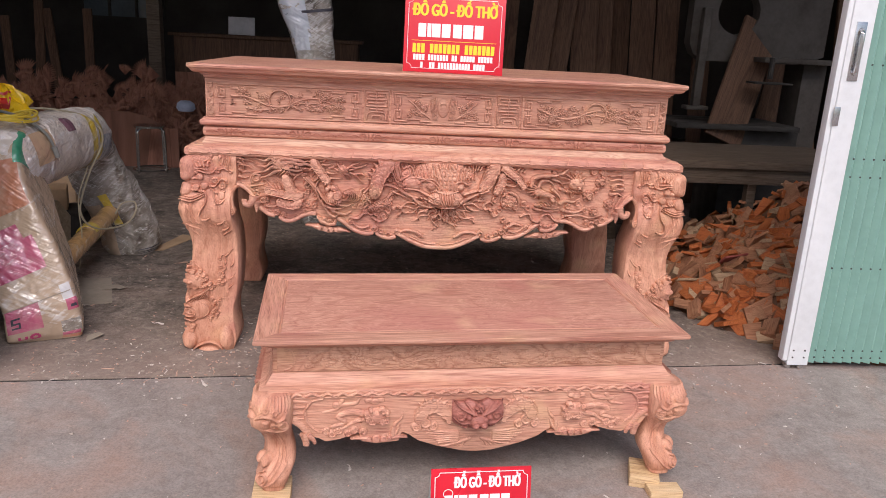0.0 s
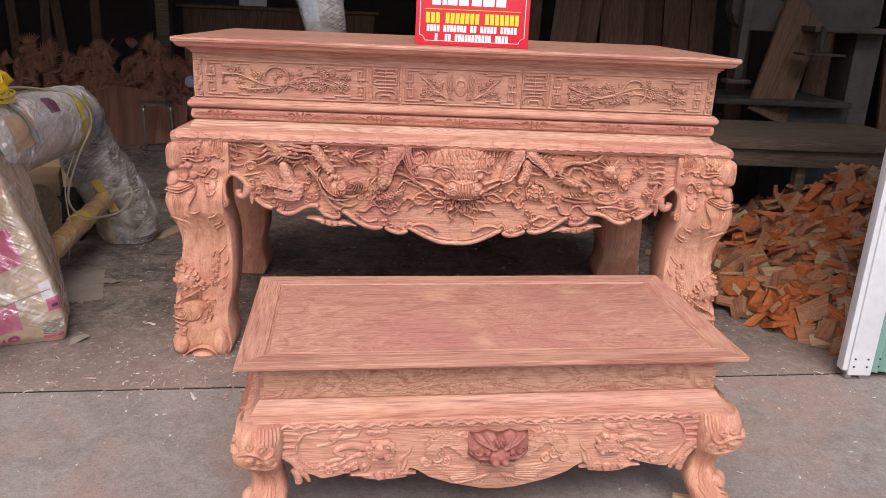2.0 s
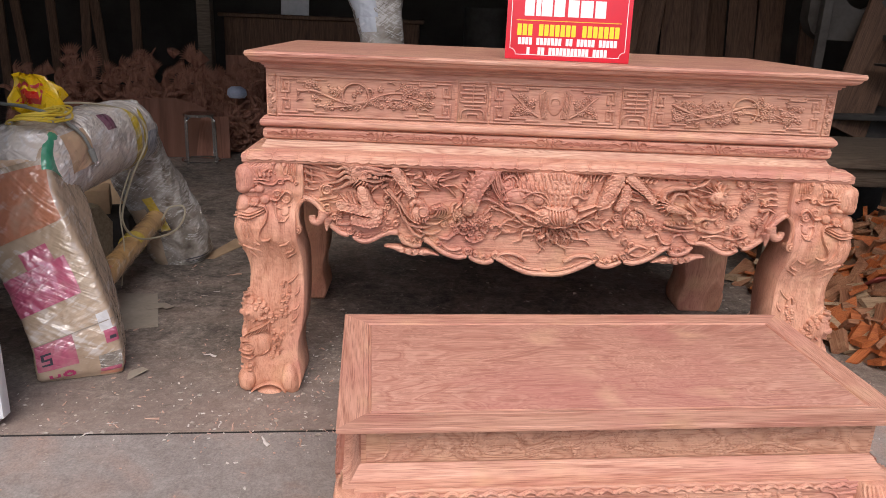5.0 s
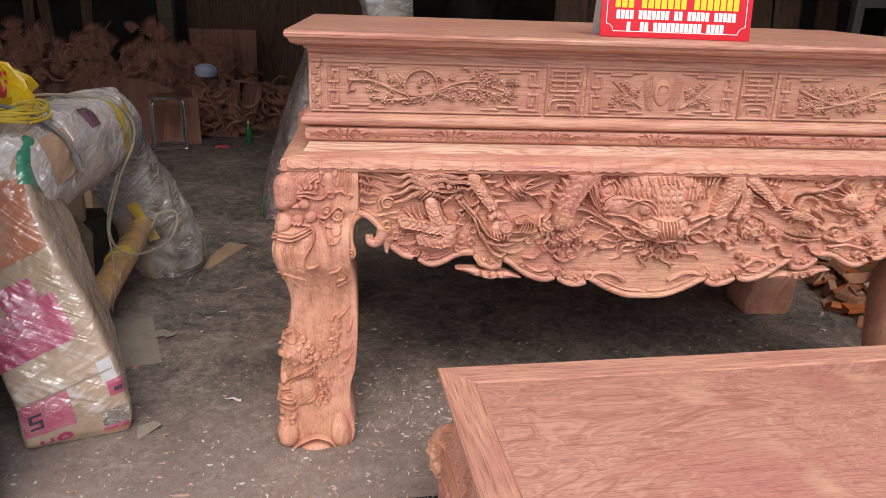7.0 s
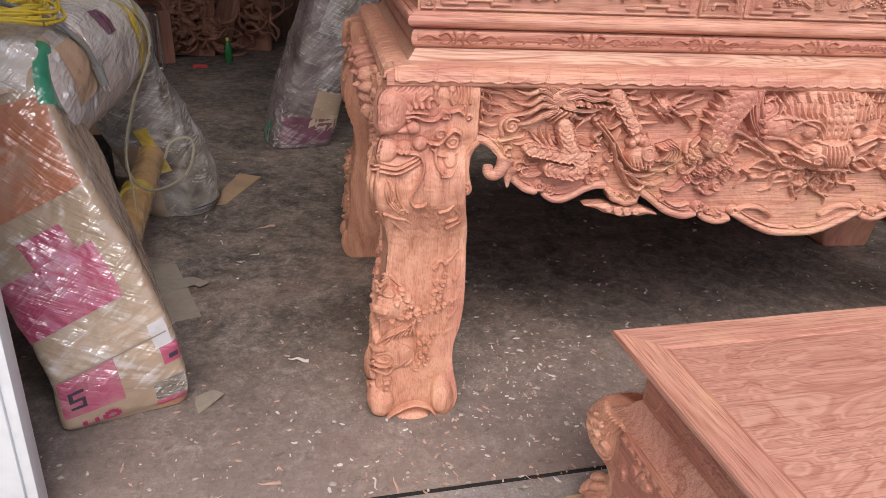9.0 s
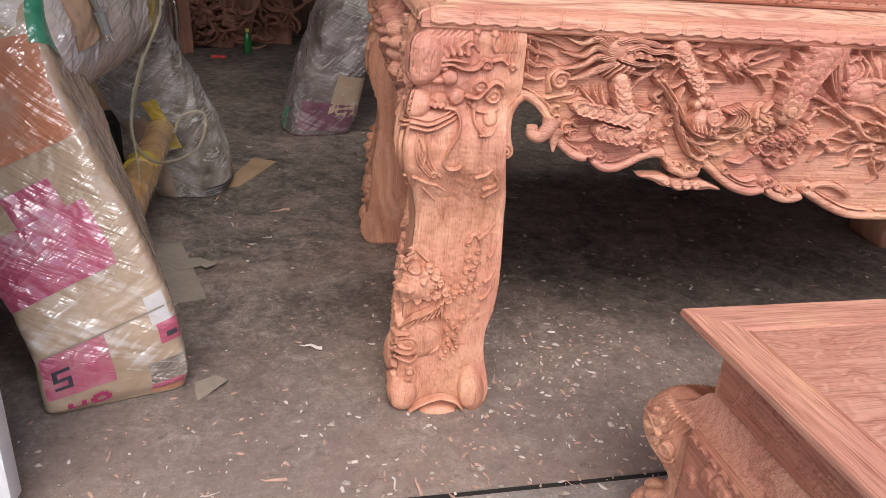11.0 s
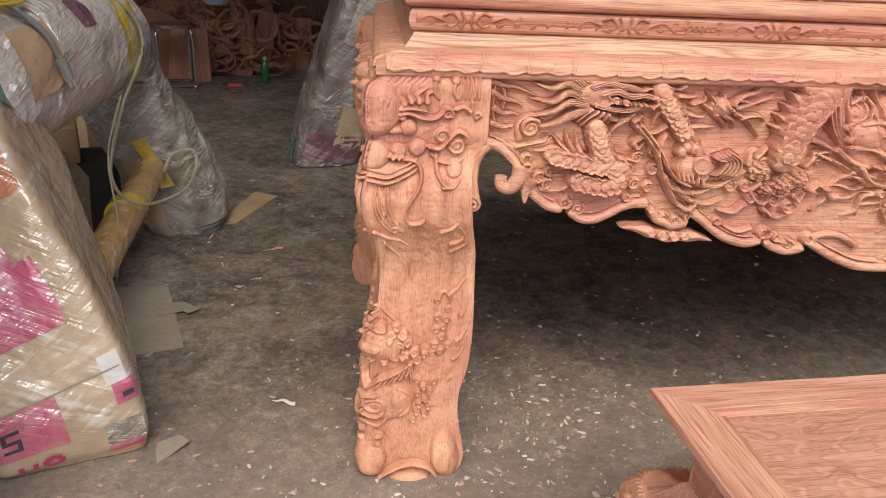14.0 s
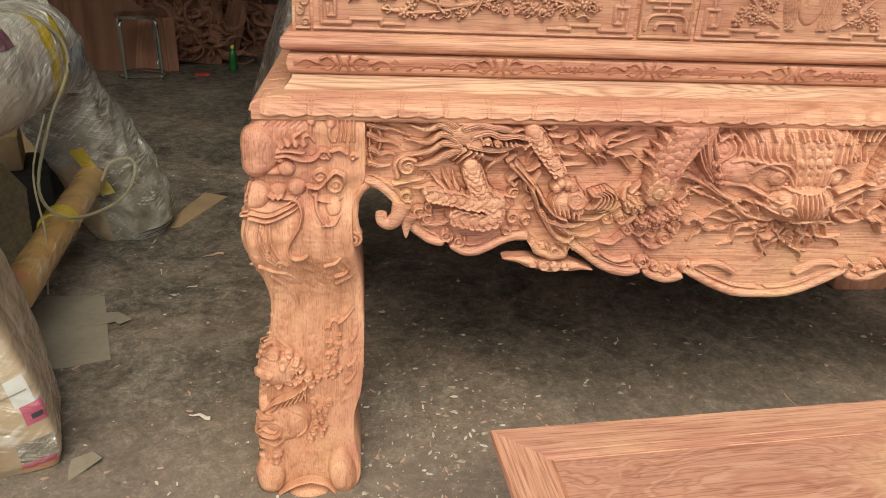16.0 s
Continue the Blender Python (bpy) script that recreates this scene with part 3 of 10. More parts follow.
    def flower(self, cx, cz, r, h, petals=5, off=0.0, turn=0.0):
        for i in range(petals):
            a = radians(turn) + 2 * math.pi * i / petals
            self.lump(cx + 0.58 * r * math.cos(a), cz + 0.58 * r * math.sin(a), r * 0.46, r * 0.36, h, off, math.degrees(a))
        return self.lump(cx, cz, r * 0.3, r * 0.3, h * 1.25, off)

    def rose(self, cx, cz, r, h, petals=6, off=0.0, turn=0.0):
        """An open blossom: two whorls of lapped petals with cut rims round a rolled heart."""
        for ring, n, q in ((1.0, petals + 2, 0.0), (0.62, petals, 0.35)):
            for i in range(n):
                a = radians(turn + 40 * q) + 2 * math.pi * i / n
                x, z = cx + ring * 0.66 * r * math.cos(a), cz + ring * 0.66 * r * math.sin(a)
                self.lump(x, z, r * 0.42 * ring, r * 0.34 * ring, h * (0.5 + 0.25 * q), off + h * q * 0.8, math.degrees(a), 0.4)
                self.groove([(x - 0.5 * ring * r * 0.5 * math.sin(a), z + 0.5 * ring * r * 0.5 * math.cos(a)), (x + 0.12 * r * math.cos(a), z + 0.12 * r * math.sin(a)), (x + 0.5 * ring * r * 0.5 * math.sin(a), z - 0.5 * ring * r * 0.5 * math.cos(a))], 0.0013, h * 0.14, 4)
        return self.curl(cx, cz, r * 0.26, 1.5, turn, 1, r * 0.1, h * 0.35, off + h * 0.75)

    def soften(self, times=1):
        for _ in range(times):
            H = np.pad(self.H, 1, mode="edge")
            self.H = (H[1:-1, 1:-1] * 4 + (H[:-2, 1:-1] + H[2:, 1:-1] + H[1:-1, :-2] + H[1:-1, 2:]) * 2) / 12
        return self

    def crisp(self, k=0.7, times=4, most=0.006):
        """Cut the outlines deeper: ridges stand up and the ground beside them is pared away."""
        keep = self.H.copy()
        self.soften(times)
        self.H = keep + np.clip(k * (keep - self.H), -most, most)
        return self

    def tooled(self, amount, seed=1):
        """The uneven hand of the chisel: two sizes of soft random dents."""
        rng = np.random.RandomState(seed)
        for step, k in ((9, 1.0), (4, 0.6)):
            a, b = self.H.shape
            g = rng.rand(a // step + 3, b // step + 3)
            r, c = np.arange(a) / step, np.arange(b) / step
            i, j = r.astype(int), c.astype(int)
            fr, fc = (r - i)[:, None], (c - j)[None]
            v = g[i][:, j] * (1 - fr) * (1 - fc) + g[i + 1][:, j] * fr * (1 - fc) + g[i][:, j + 1] * (1 - fr) * fc + g[i + 1][:, j + 1] * fr * fc
            self.H += amount * k * (v - 0.5)
        return self


def sheet(x0, x1, nx, low, top, nz):
    """Places over a board between x0 and x1 whose lower and upper edges are functions of x (or numbers)."""
    x = np.linspace(x0, x1, nx)
    lo = low(x) if callable(low) else np.full(nx, float(low))
    hi = top(x) if callable(top) else np.full(nx, float(top))
    v = np.linspace(0, 1, nz)[:, None]
    return np.repeat(x[None], nz, 0), lo[None] * (1 - v) + hi[None] * v


def board(r, y, thick, m=None, mirror=False):
    """The carved board as a closed solid: its face stands at y - H and looks to -y, its back at y + thick."""
    nz, nx = r.X.shape
    front = np.stack([r.X, y - r.H, r.Z], -1).reshape(-1, 3)
    back = np.stack([r.X, np.full_like(r.X, y + thick), r.Z], -1).reshape(-1, 3)
    ids = np.arange(nz * nx).reshape(nz, nx)
    a, b, c, d = ids[:-1, :-1].ravel(), ids[:-1, 1:].ravel(), ids[1:, 1:].ravel(), ids[1:, :-1].ravel()
    faces = np.stack([a, b, c, d], 1).tolist()
    rim = list(ids[0]) + list(ids[1:, -1]) + list(ids[-1, -2::-1]) + list(ids[-2:0:-1, 0])
    k = len(front)
    verts = np.vstack([front, back[rim]])
    n = len(rim)
    for i in range(n):
        j = (i + 1) % n
        faces.append([rim[i], k + i, k + j, rim[j]])
    for i in range(nx - 1):
        faces.append([k + i, k + (2 * nx + nz - 3 - i) % n, k + 2 * nx + nz - 4 - i, k + i + 1])
    if mirror:
        verts[:, 0] *= -1
        faces = [f[::-1] for f in faces]
    if m is not None:
        verts = verts @ np.array(m.to_3x3()).T + np.array(m.translation)
    return verts.tolist(), faces


def loft(sections, close=True):
    """A skin over rings of equal counts."""
    vs = [tuple(p) for ring in sections for p in ring]
    n, fs = len(sections[0]), []
    for i in range(len(sections) - 1):
        for k in range(n):
            a, b = i * n + k, i * n + (k + 1) % n
            fs.append((a, b, b + n, a + n))
    if close:
        fs.append(tuple(range(n))[::-1])
        fs.append(tuple(range((len(sections) - 1) * n, len(sections) * n)))
    return vs, fs


def words(text, size, material, parent, m, depth=0.0006, bold=0.0, fit=None):
    """Lettering in the built-in font, as a mesh part; fit: the width that it takes up."""
    cu = bpy.data.curves.new("lettering", "FONT")
    cu.body, cu.size, cu.extrude, cu.offset, cu.align_x, cu.align_y = text, size, depth, bold, "CENTER", "CENTER"
    tmp = bpy.data.objects.new("lettering", cu)
    scene.collection.objects.link(tmp)
    bpy.context.view_layer.update()
    me = bpy.data.meshes.new_from_object(tmp.evaluated_get(bpy.context.evaluated_depsgraph_get()))
    bpy.data.objects.remove(tmp)
    me.materials.clear()
    me.materials.append(material)
    if fit:
        xs = [v.co.x for v in me.vertices]
        k = fit / max(1e-6, max(xs) - min(xs))
        for v in me.vertices:
            v.co.x *= k
    ob = new("lettering", me)
    ob.parent = parent
    ob.matrix_basis = m
    return ob


# ---- altar table ----
HW, HD, TOP = 1.085, 0.535, 1.27
altar = thing("altar_table", pose(0, HD, 0), "large unvarnished rosewood altar table deeply carved with dragons, on cement", "altar table")
FY = -HD                                     # the front edge in the table's own space

# top board with its ogee edge
ogee = [(0, TOP), (0.0, TOP - 0.004), (0.002, TOP - 0.008), (0.0, TOP - 0.016), (-0.006, TOP - 0.02)]
ogee += [(-0.008 - 0.032 * (1 - math.cos(a)), TOP - 0.021 - 0.019 * math.sin(a)) for a in np.linspace(0.1, math.pi / 2, 6)]
ogee += [(-0.046, TOP - 0.042), (-0.046, TOP - 0.048), (-0.054, TOP - 0.05), (-0.056, TOP - 0.058), (-0.07, TOP - 0.06)]
part("tabletop", ring_loft(HW, HD, ogee, True, True), ROSE, altar, angle=30)

# the straight neck that carries the frieze
FRX, FRY = 1.028, 0.462
part("neck", ring_loft(FRX, FRY, [(0, TOP - 0.058), (0, 1.03)], True, True), ROSE, altar)


def key_fret(r, x, z0, z1, s, h, w=0.004):
    """The squared meander that closes a panel: two key squares and the stem between; s: which way it opens."""
    k = 0.026
    for za, zb in ((z1, z1 - 0.046), (z0, z0 + 0.046)):
        f = 1 if zb > za else -1
        r.stroke([(x + s * 0.055, za), (x, za)], w, w, h, per=2)
        r.stroke([(x, za), (x, zb)], w, w, h, per=2)
        r.stroke([(x, zb), (x + s * k, zb)], w, w, h, per=2)
        r.stroke([(x + s * k, zb), (x + s * k, za + f * 0.014)], w, w, h, per=2)
        r.stroke([(x + s * k, za + f * 0.014), (x + s * 0.012, za + f * 0.014)], w, w, h, per=2)
        r.stroke([(x + s * 0.012, za + f * 0.014), (x + s * 0.012, za + f * 0.032)], w, w, h, per=2)
        r.stroke([(x + s * 0.055, za), (x + s * 0.055, za + f * 0.008)], w, w, h, per=2)
        r.stroke([(x + s * 0.055, za + f * 0.008), (x + s * 0.115, za + f * 0.008)], w, w, h, per=2)
        r.stroke([(x + s * 0.115, za + f * 0.008), (x + s * 0.115, za - f * 0.001)], w, w, h, per=2)
        r.stroke([(x + s * 0.115, za), (x + s * 0.16, za)], w, w * 0.6, h, per=2)
    r.stroke([(x + s * 0.014, z0 + 0.046), (x + s * 0.014, z1 - 0.046)], w, w, h, per=2)


def blossom_branch(r, xa, xb, zc, h, seed, ring_at):
    """Plum branches with blossom and buds winding through a moon ring."""
    rng = random.Random(seed)
    span = xb - xa
    ring_x = xa + span * ring_at
    r.stroke(arc((ring_x, zc + 0.004), 0.047, -50, 235, 20), 0.0036, 0.0036, h * 1.2, per=2)
    pts = [(xa + span * t, zc + 0.022 * math.sin(9.5 * t + seed)) for t in np.linspace(0, 1, 9)]
    r.stroke(pts, 0.005, 0.0025, h * 1.1)
    r.stroke([(xa + span * t, zc - 0.018 + 0.018 * math.sin(7.0 * t + 2 + seed)) for t in np.linspace(0.12, 0.9, 8)], 0.0035, 0.002, h)
    for i in range(120):
        t = rng.random()
        x, z = xa + span * t, zc + 0.012 * math.sin(9.5 * t + seed) + rng.uniform(-0.04, 0.04)
        if abs(x - ring_x) < 0.04 and rng.random() < 0.85:
            continue
        kind = rng.random()
        if kind < 0.42:
            r.flower(x, z, rng.uniform(0.008, 0.0145), h * rng.uniform(0.8, 1.1), 5, 0, rng.uniform(0, 70))
        elif kind < 0.78:
            a = rng.uniform(0, 6.3)
            r.stroke([(x, z), (x + 0.012 * math.cos(a), z + 0.012 * math.sin(a)), (x + 0.024 * math.cos(a + 0.5), z + 0.02 * math.sin(a + 0.5))], 0.0025, 0.0012, h)
        else:
            r.lump(x, z, 0.0045, 0.0045, h)
    for i in range(12):
        r.curl(xa + span * rng.uniform(0.1, 0.9), zc + rng.uniform(-0.04, -0.02), 0.008, 1.2, rng.uniform(0, 360), 1, 0.0025, h, 0, False)
    for k in range(5):
        x = xa + span * (0.86 if ring_at < 0.5 else 0.14)
        a = radians(200 + 35 * k)
        r.stroke([(x, zc - 0.012), (x + 0.018 * math.cos(a), zc - 0.012 + 0.016 * math.sin(a)), (x + 0.032 * math.cos(a + 0.2), zc - 0.012 + 0.03 * math.sin(a + 0.2))], 0.004, 0.001, h)


def frieze_panel(name, xa, xb, draw, label):
    z0, z1 = 1.047, 1.186
    X, Z = sheet(xa, xb, int((xb - xa) / 0.0018), z0 - 0.006, z1 + 0.006, 84)
    r = Relief(X, Z)
    for a, b in (((xa, z0), (xb, z0)), ((xa, z1), (xb, z1))):
        r.stroke([a, b], 0.0032, 0.0032, 0.0035, per=2)
    draw(r)
    r.H *= 1.55
    r.crisp(1.4, 2, 0.0035).tooled(0.0005, len(name))
    r.H += 0.0045
    part(name, board(r, FY + HD - FRY, 0.003), ROSE_FRIEZE, altar, label, 180)


def end_strip(r, xa, xb):
    for i in range(7):
        z = 1.058 + 0.0195 * i
        r.curl((xa + xb) / 2 + 0.005 * (-1) ** i, z, 0.008, 1.3, 90 * i, (-1) ** i, 0.0024, 0.004)


def long_panel(xa, xb, seed, ring_at):
    def draw(r):
        key_fret(r, xa + 0.016, 1.058, 1.175, 1, 0.004)
        key_fret(r, xb - 0.016, 1.058, 1.175, -1, 0.004)
        blossom_branch(r, xa + 0.075, xb - 0.075, 1.117, 0.0055, seed, ring_at)
    return draw


def sun_word_panel(xa, xb):
    def draw(r):
        c, w, h = (xa + xb) / 2, 0.0036, 0.0045
        lines = [[(c, 1.178), (c, 1.096)], [(c - 0.042, 1.062), (c - 0.04, 1.08), (c - 0.028, 1.09), (c, 1.092), (c + 0.028, 1.09), (c + 0.04, 1.08), (c + 0.042, 1.062)],
                 [(c - 0.02, 1.064), (c - 0.016, 1.074), (c + 0.016, 1.074), (c + 0.02, 1.064)]]
        for half, z, tail in ((0.042, 1.174, -0.012), (0.03, 1.16, 0.0), (0.044, 1.146, -0.01), (0.032, 1.131, 0.0), (0.044, 1.117, 0.011), (0.028, 1.104, 0.0)):
            lines.append([(c - half, z), (c + half, z)])
            if tail:
                lines += [[(c - half, z), (c - half, z + tail)], [(c + half, z), (c + half, z + tail)]]
        for i, l in enumerate(lines):
            r.stroke(l, w, w, h, per=5 if len(l) > 2 else 2)
        for x in (xa + 0.003, xb - 0.003):
            r.stroke([(x, 1.05), (x, 1.184)], 0.0025, 0.0025, 0.0035, per=2)
    return draw


def centre_panel(xa, xb):
    def draw(r):
        key_fret(r, xa + 0.016, 1.058, 1.175, 1, 0.004)
        key_fret(r, xb - 0.016, 1.058, 1.175, -1, 0.004)
        c = (xa + xb) / 2
        r.lump(c, 1.12, 0.026, 0.04, 0.006).groove(arc((c, 1.125), 0.014, 200, -20), 0.002, 0.003)
        for s in (-1, 1):
            for k in range(5):
                r.stroke([(c + s * (0.036 + 0.005 * k), 1.165 - 0.003 * k), (c + s * (0.03 + 0.006 * k), 1.12), (c + s * (0.026 + 0.004 * k), 1.07)], 0.003, 0.002, 0.0052)
            rng = random.Random(7)
            for k in range(16):
                r.flower(c + s * rng.uniform(0.075, 0.15), 1.115 + rng.uniform(-0.035, 0.035), rng.uniform(0.008, 0.013), 0.005, 5, 0, rng.uniform(0, 70))
            r.stroke([(c + s * 0.06, 1.075), (c + s * 0.1, 1.1), (c + s * 0.13, 1.13), (c + s * 0.155, 1.15)], 0.004, 0.002, 0.005)
    return draw


frieze_panel("frieze_strip", -1.022, -0.994, lambda r: end_strip(r, -1.022, -0.994), "")
frieze_panel("frieze_panel", -0.988, -0.352, long_panel(-0.988, -0.352, 1.0, 0.42), "panel of plum branches round a moon ring")
frieze_panel("emblem_panel", -0.343, -0.232, sun_word_panel(-0.343, -0.232), "square panel with a long-life emblem")
frieze_panel("frieze_panel", -0.223, 0.24, centre_panel(-0.223, 0.24), "centre panel of scroll and blossom")
frieze_panel("emblem_panel", 0.249, 0.352, sun_word_panel(0.249, 0.352), "square panel with a long-life emblem")
frieze_panel("frieze_panel", 0.361, 0.988, long_panel(0.361, 0.988, 2.2, 0.55), "panel of plum branches round a moon ring")
frieze_panel("frieze_strip", 0.994, 1.022, lambda r: end_strip(r, 0.994, 1.022), "")

# bead, carved torus and fillet below the neck
bead = [(0, 1.042), (0.012, 1.04)] + [(0.008 + 0.016 * math.sin(a), 1.02 + 0.0165 * math.cos(a)) for a in np.linspace(0.3, math.pi, 9)] + [(0, 1.002)]
part("bead_moulding", ring_loft(FRX, FRY, bead), ROSE, altar, angle=50)
torus = [(0, 1.003)] + [(0.0 + 0.014 * math.sin(a) ** 0.7, 0.98 + 0.0215 * math.cos(a)) for a in np.linspace(0.12, math.pi - 0.12, 11)] + [(0, 0.957)]
part("torus_moulding", ring_loft(FRX, FRY, torus), ROSE, altar, angle=60)
X, Z = sheet(-FRX, FRX, 900, 0.963, 0.999, 22)
r = Relief(X, Z)
r.H += 0.0145 - 0.006 * ((Z - 0.981) / 0.018) ** 2
rng = random.Random(41)
for k in range(64):
    x = -1.0 + 2.0 * k / 63 + rng.uniform(-0.01, 0.01)
    r.curl(x, 0.981 + rng.uniform(-0.008, 0.008), rng.uniform(0.005, 0.009), 1.3, rng.uniform(0, 360), rng.choice((-1, 1)), 0.0019, 0.0175, 0, False)
    r.stroke([(x, 0.972), (x + 0.012, 0.978), (x + 0.026, 0.971 + rng.uniform(0, 0.016))], 0.0019, 0.001, 0.0178)
for k in range(7):
    c = -0.93 + 0.31 * k
    for s in (-1, 1):
        r.stroke([(c + s * 0.045, 0.99), (c + s * 0.03, 0.994), (c + s * 0.018, 0.981), (c + s * 0.03, 0.968), (c + s * 0.045, 0.972)], 0.003, 0.002, 0.021)
        r.stroke([(c + s * 0.012, 0.997), (c + s * 0.006, 0.981), (c + s * 0.012, 0.965)], 0.0025, 0.0025, 0.021)
        r.stroke([(c + s * 0.05, 0.981), (c + s * 0.075, 0.988), (c + s * 0.1, 0.976), (c + s * 0.125, 0.984)], 0.003, 0.0015, 0.0205)
        r.curl(c + s * 0.1, 0.986, 0.006, 1.1, 0, s, 0.002, 0.0175, 0, False)
    if k % 2 == 1:
        for j in range(5):
            r.stroke(arc((c + 0.155 + 0.012 * (j - 2), 0.981), 0.0055, 0, 360, 8), 0.0018, 0.0018, 0.018, per=2)
part("torus_carving", board(r, FY + HD - FRY, 0.002), ROSE_RED, altar, "reddish carved band of running scrolls", 180)
fillet = [(0, 0.958), (0.004, 0.956), (0.006, 0.95), (0.018, 0.934), (0.022, 0.929), (0.022, 0.922), (0.02, 0.918)]
part("fillet_moulding", ring_loft(FRX, FRY, fillet, False, True), ROSE_GOLD, altar, "paler straw-streaked moulding", 30)

# the shelf that flares out to the petal border
shelf = [(-0.03, 0.927), (0.0, 0.926), (0.03, 0.924), (0.062, 0.916), (0.068, 0.912), (0.068, 0.888), (0.06, 0.884), (0.0, 0.884)]
SHX, SHY = 1.036, 0.486
border = part("petal_border", ring_loft(SHX, SHY, shelf, True, True), ROSE, altar, angle=35)
n_u, n_v, PITCH = 61, 27, 0.0869
path = np.array([(-0.006, 0.9262, 0.0, 1.0), (0.026, 0.9252, 0.1, 0.99), (0.058, 0.918, 0.4, 0.9), (0.067, 0.911, 0.9, 0.4), (0.0685, 0.9, 1.0, 0.05), (0.068, 0.889, 1.0, 0.0)])


def lappet(half, seed):
    """One lotus lappet of the border: scrolled sides in double lines, a lip of two lobes, a pared ground below."""
    U, V = np.meshgrid(np.linspace(-half, half, n_u), np.linspace(0, 0.07, n_v))
    r, rng = Relief(U, V), random.Random(seed)
    w = half / 0.04345
    def E():
        return rng.uniform(-0.0015, 0.0015)
    lip_x = np.array([-0.0435, -0.038, -0.025, -0.006, 0.004, 0.018, 0.033, 0.0435]) * w
    lip_v = np.array([0.055, 0.058, 0.0605 + E(), 0.0565 + E(), 0.057, 0.062 + E(), 0.0595, 0.055])
    below = V > np.interp(U, lip_x, lip_v) + 0.002
    r.H += np.where(below, -0.0008, 0.0012) * np.minimum(1, V / 0.014)
    r.stroke(list(zip(lip_x, lip_v)), 0.0026, 0.0026, 0.0016, 0.0014)
    x = -half
    for k, d in ((0, 0.0019), (0.0062 * w, 0.0015)):
        r.groove([(x + k + 0.002 * w, 0.056), (x + k + 0.0045 * w, 0.046), (x + k + 0.004 * w, 0.034), (x + k + 0.009 * w, 0.022 + E()), (x + k + 0.019 * w, 0.014 + E())], 0.0015, d)
    r.groove([(-0.004 * w, 0.05), (0.001 * w, 0.042), (0.012 * w, 0.037 + E())], 0.0012, 0.001)
    r.tooled(0.0006, seed)
    vs, fs = [], []
    for j in range(n_v):
        at = [np.interp(j / (n_v - 1), np.linspace(0, 1, 6), path[:, k]) for k in range(4)]
        for i in range(n_u):
            d = 1.7 * r.H[j, i] + 0.0022
            vs.append((U[j, i], -(at[0] - 0.068) - 0.0006 - d * at[2], at[1] - 0.9 + 0.0006 + d * at[3]))
    for j in range(n_v - 1):
        for i in range(n_u - 1):
            k = j * n_u + i
            fs.append((k, k + n_u, k + n_u + 1, k + 1))
    rim = list(range(n_u)) + [j * n_u + n_u - 1 for j in range(1, n_v)] + [(n_v - 1) * n_u + i for i in range(n_u - 2, -1, -1)] + [j * n_u for j in range(n_v - 2, 0, -1)]
    k0 = len(vs)
    vs += [(vs[i][0], vs[i][1] + 0.005, vs[i][2] - 0.004) for i in rim]
    fs += [(rim[i], rim[(i + 1) % len(rim)], k0 + (i + 1) % len(rim), k0 + i) for i in range(len(rim))]
    return np.array(vs), fs


front_petals, side_petals = [lappet(PITCH / 2, k) for k in range(5)], [lappet(0.04125, 9 + k) for k in range(3)]


def lappet_strip(kinds, count, pitch, m):
    """The run of lappets along one side, cut from the one rail."""
    vs, fs = [], []
    for i in range(count):
        v, f = kinds[(i * 3 + i // 4) % len(kinds)]
        fs += [tuple(len(vs) + k for k in q) for q in f]
        vs += [m @ Vector((p[0] + pitch * (i - (count - 1) / 2), p[1], p[2])) for p in v]
    part("lappet_carving", (vs, fs), ROSE_CARVED, border, "running band of lotus lappets", 180)


lappet_strip(front_petals, 25, PITCH, pose(0, -SHY - 0.068, 0.9))
for s in (-1, 1):
    lappet_strip(side_petals, 13, 0.0825, pose(s * (SHX + 0.068), 0, 0.9, 0, 0, 90 * s))


def apron_edge(x):
    """The lower line of the front apron: lobes that step down to the middle."""
    d = np.abs(np.asarray(x) - 0.008)
    key_d = [0, 0.04, 0.076, 0.1, 0.13, 0.162, 0.18, 0.187, 0.194, 0.22, 0.245, 0.268, 0.282, 0.29, 0.297, 0.305, 0.33, 0.359, 0.38, 0.4, 0.436, 0.459, 0.465, 0.495, 0.535, 0.545, 0.555, 0.579, 0.61, 0.644, 0.665, 0.683, 0.7, 0.715, 0.727, 0.736, 0.755, 0.772, 0.803, 0.825, 0.84, 0.86, 0.88, 0.905]
    key_z = [0.486, 0.487, 0.492, 0.503, 0.515, 0.533, 0.543, 0.552, 0.533, 0.524, 0.527, 0.536, 0.545, 0.564, 0.548, 0.543, 0.541, 0.548, 0.557, 0.57, 0.597, 0.612, 0.585, 0.58, 0.597, 0.618, 0.628, 0.629, 0.618, 0.598, 0.591, 0.591, 0.597, 0.608, 0.629, 0.614, 0.617, 0.626, 0.651, 0.695, 0.715, 0.735, 0.745, 0.75]
    return np.interp(d, key_d, key_z)


X, Z = sheet(-0.892, 0.908, 1440, apron_edge, 0.888, 300)
r = Relief(X, Z)


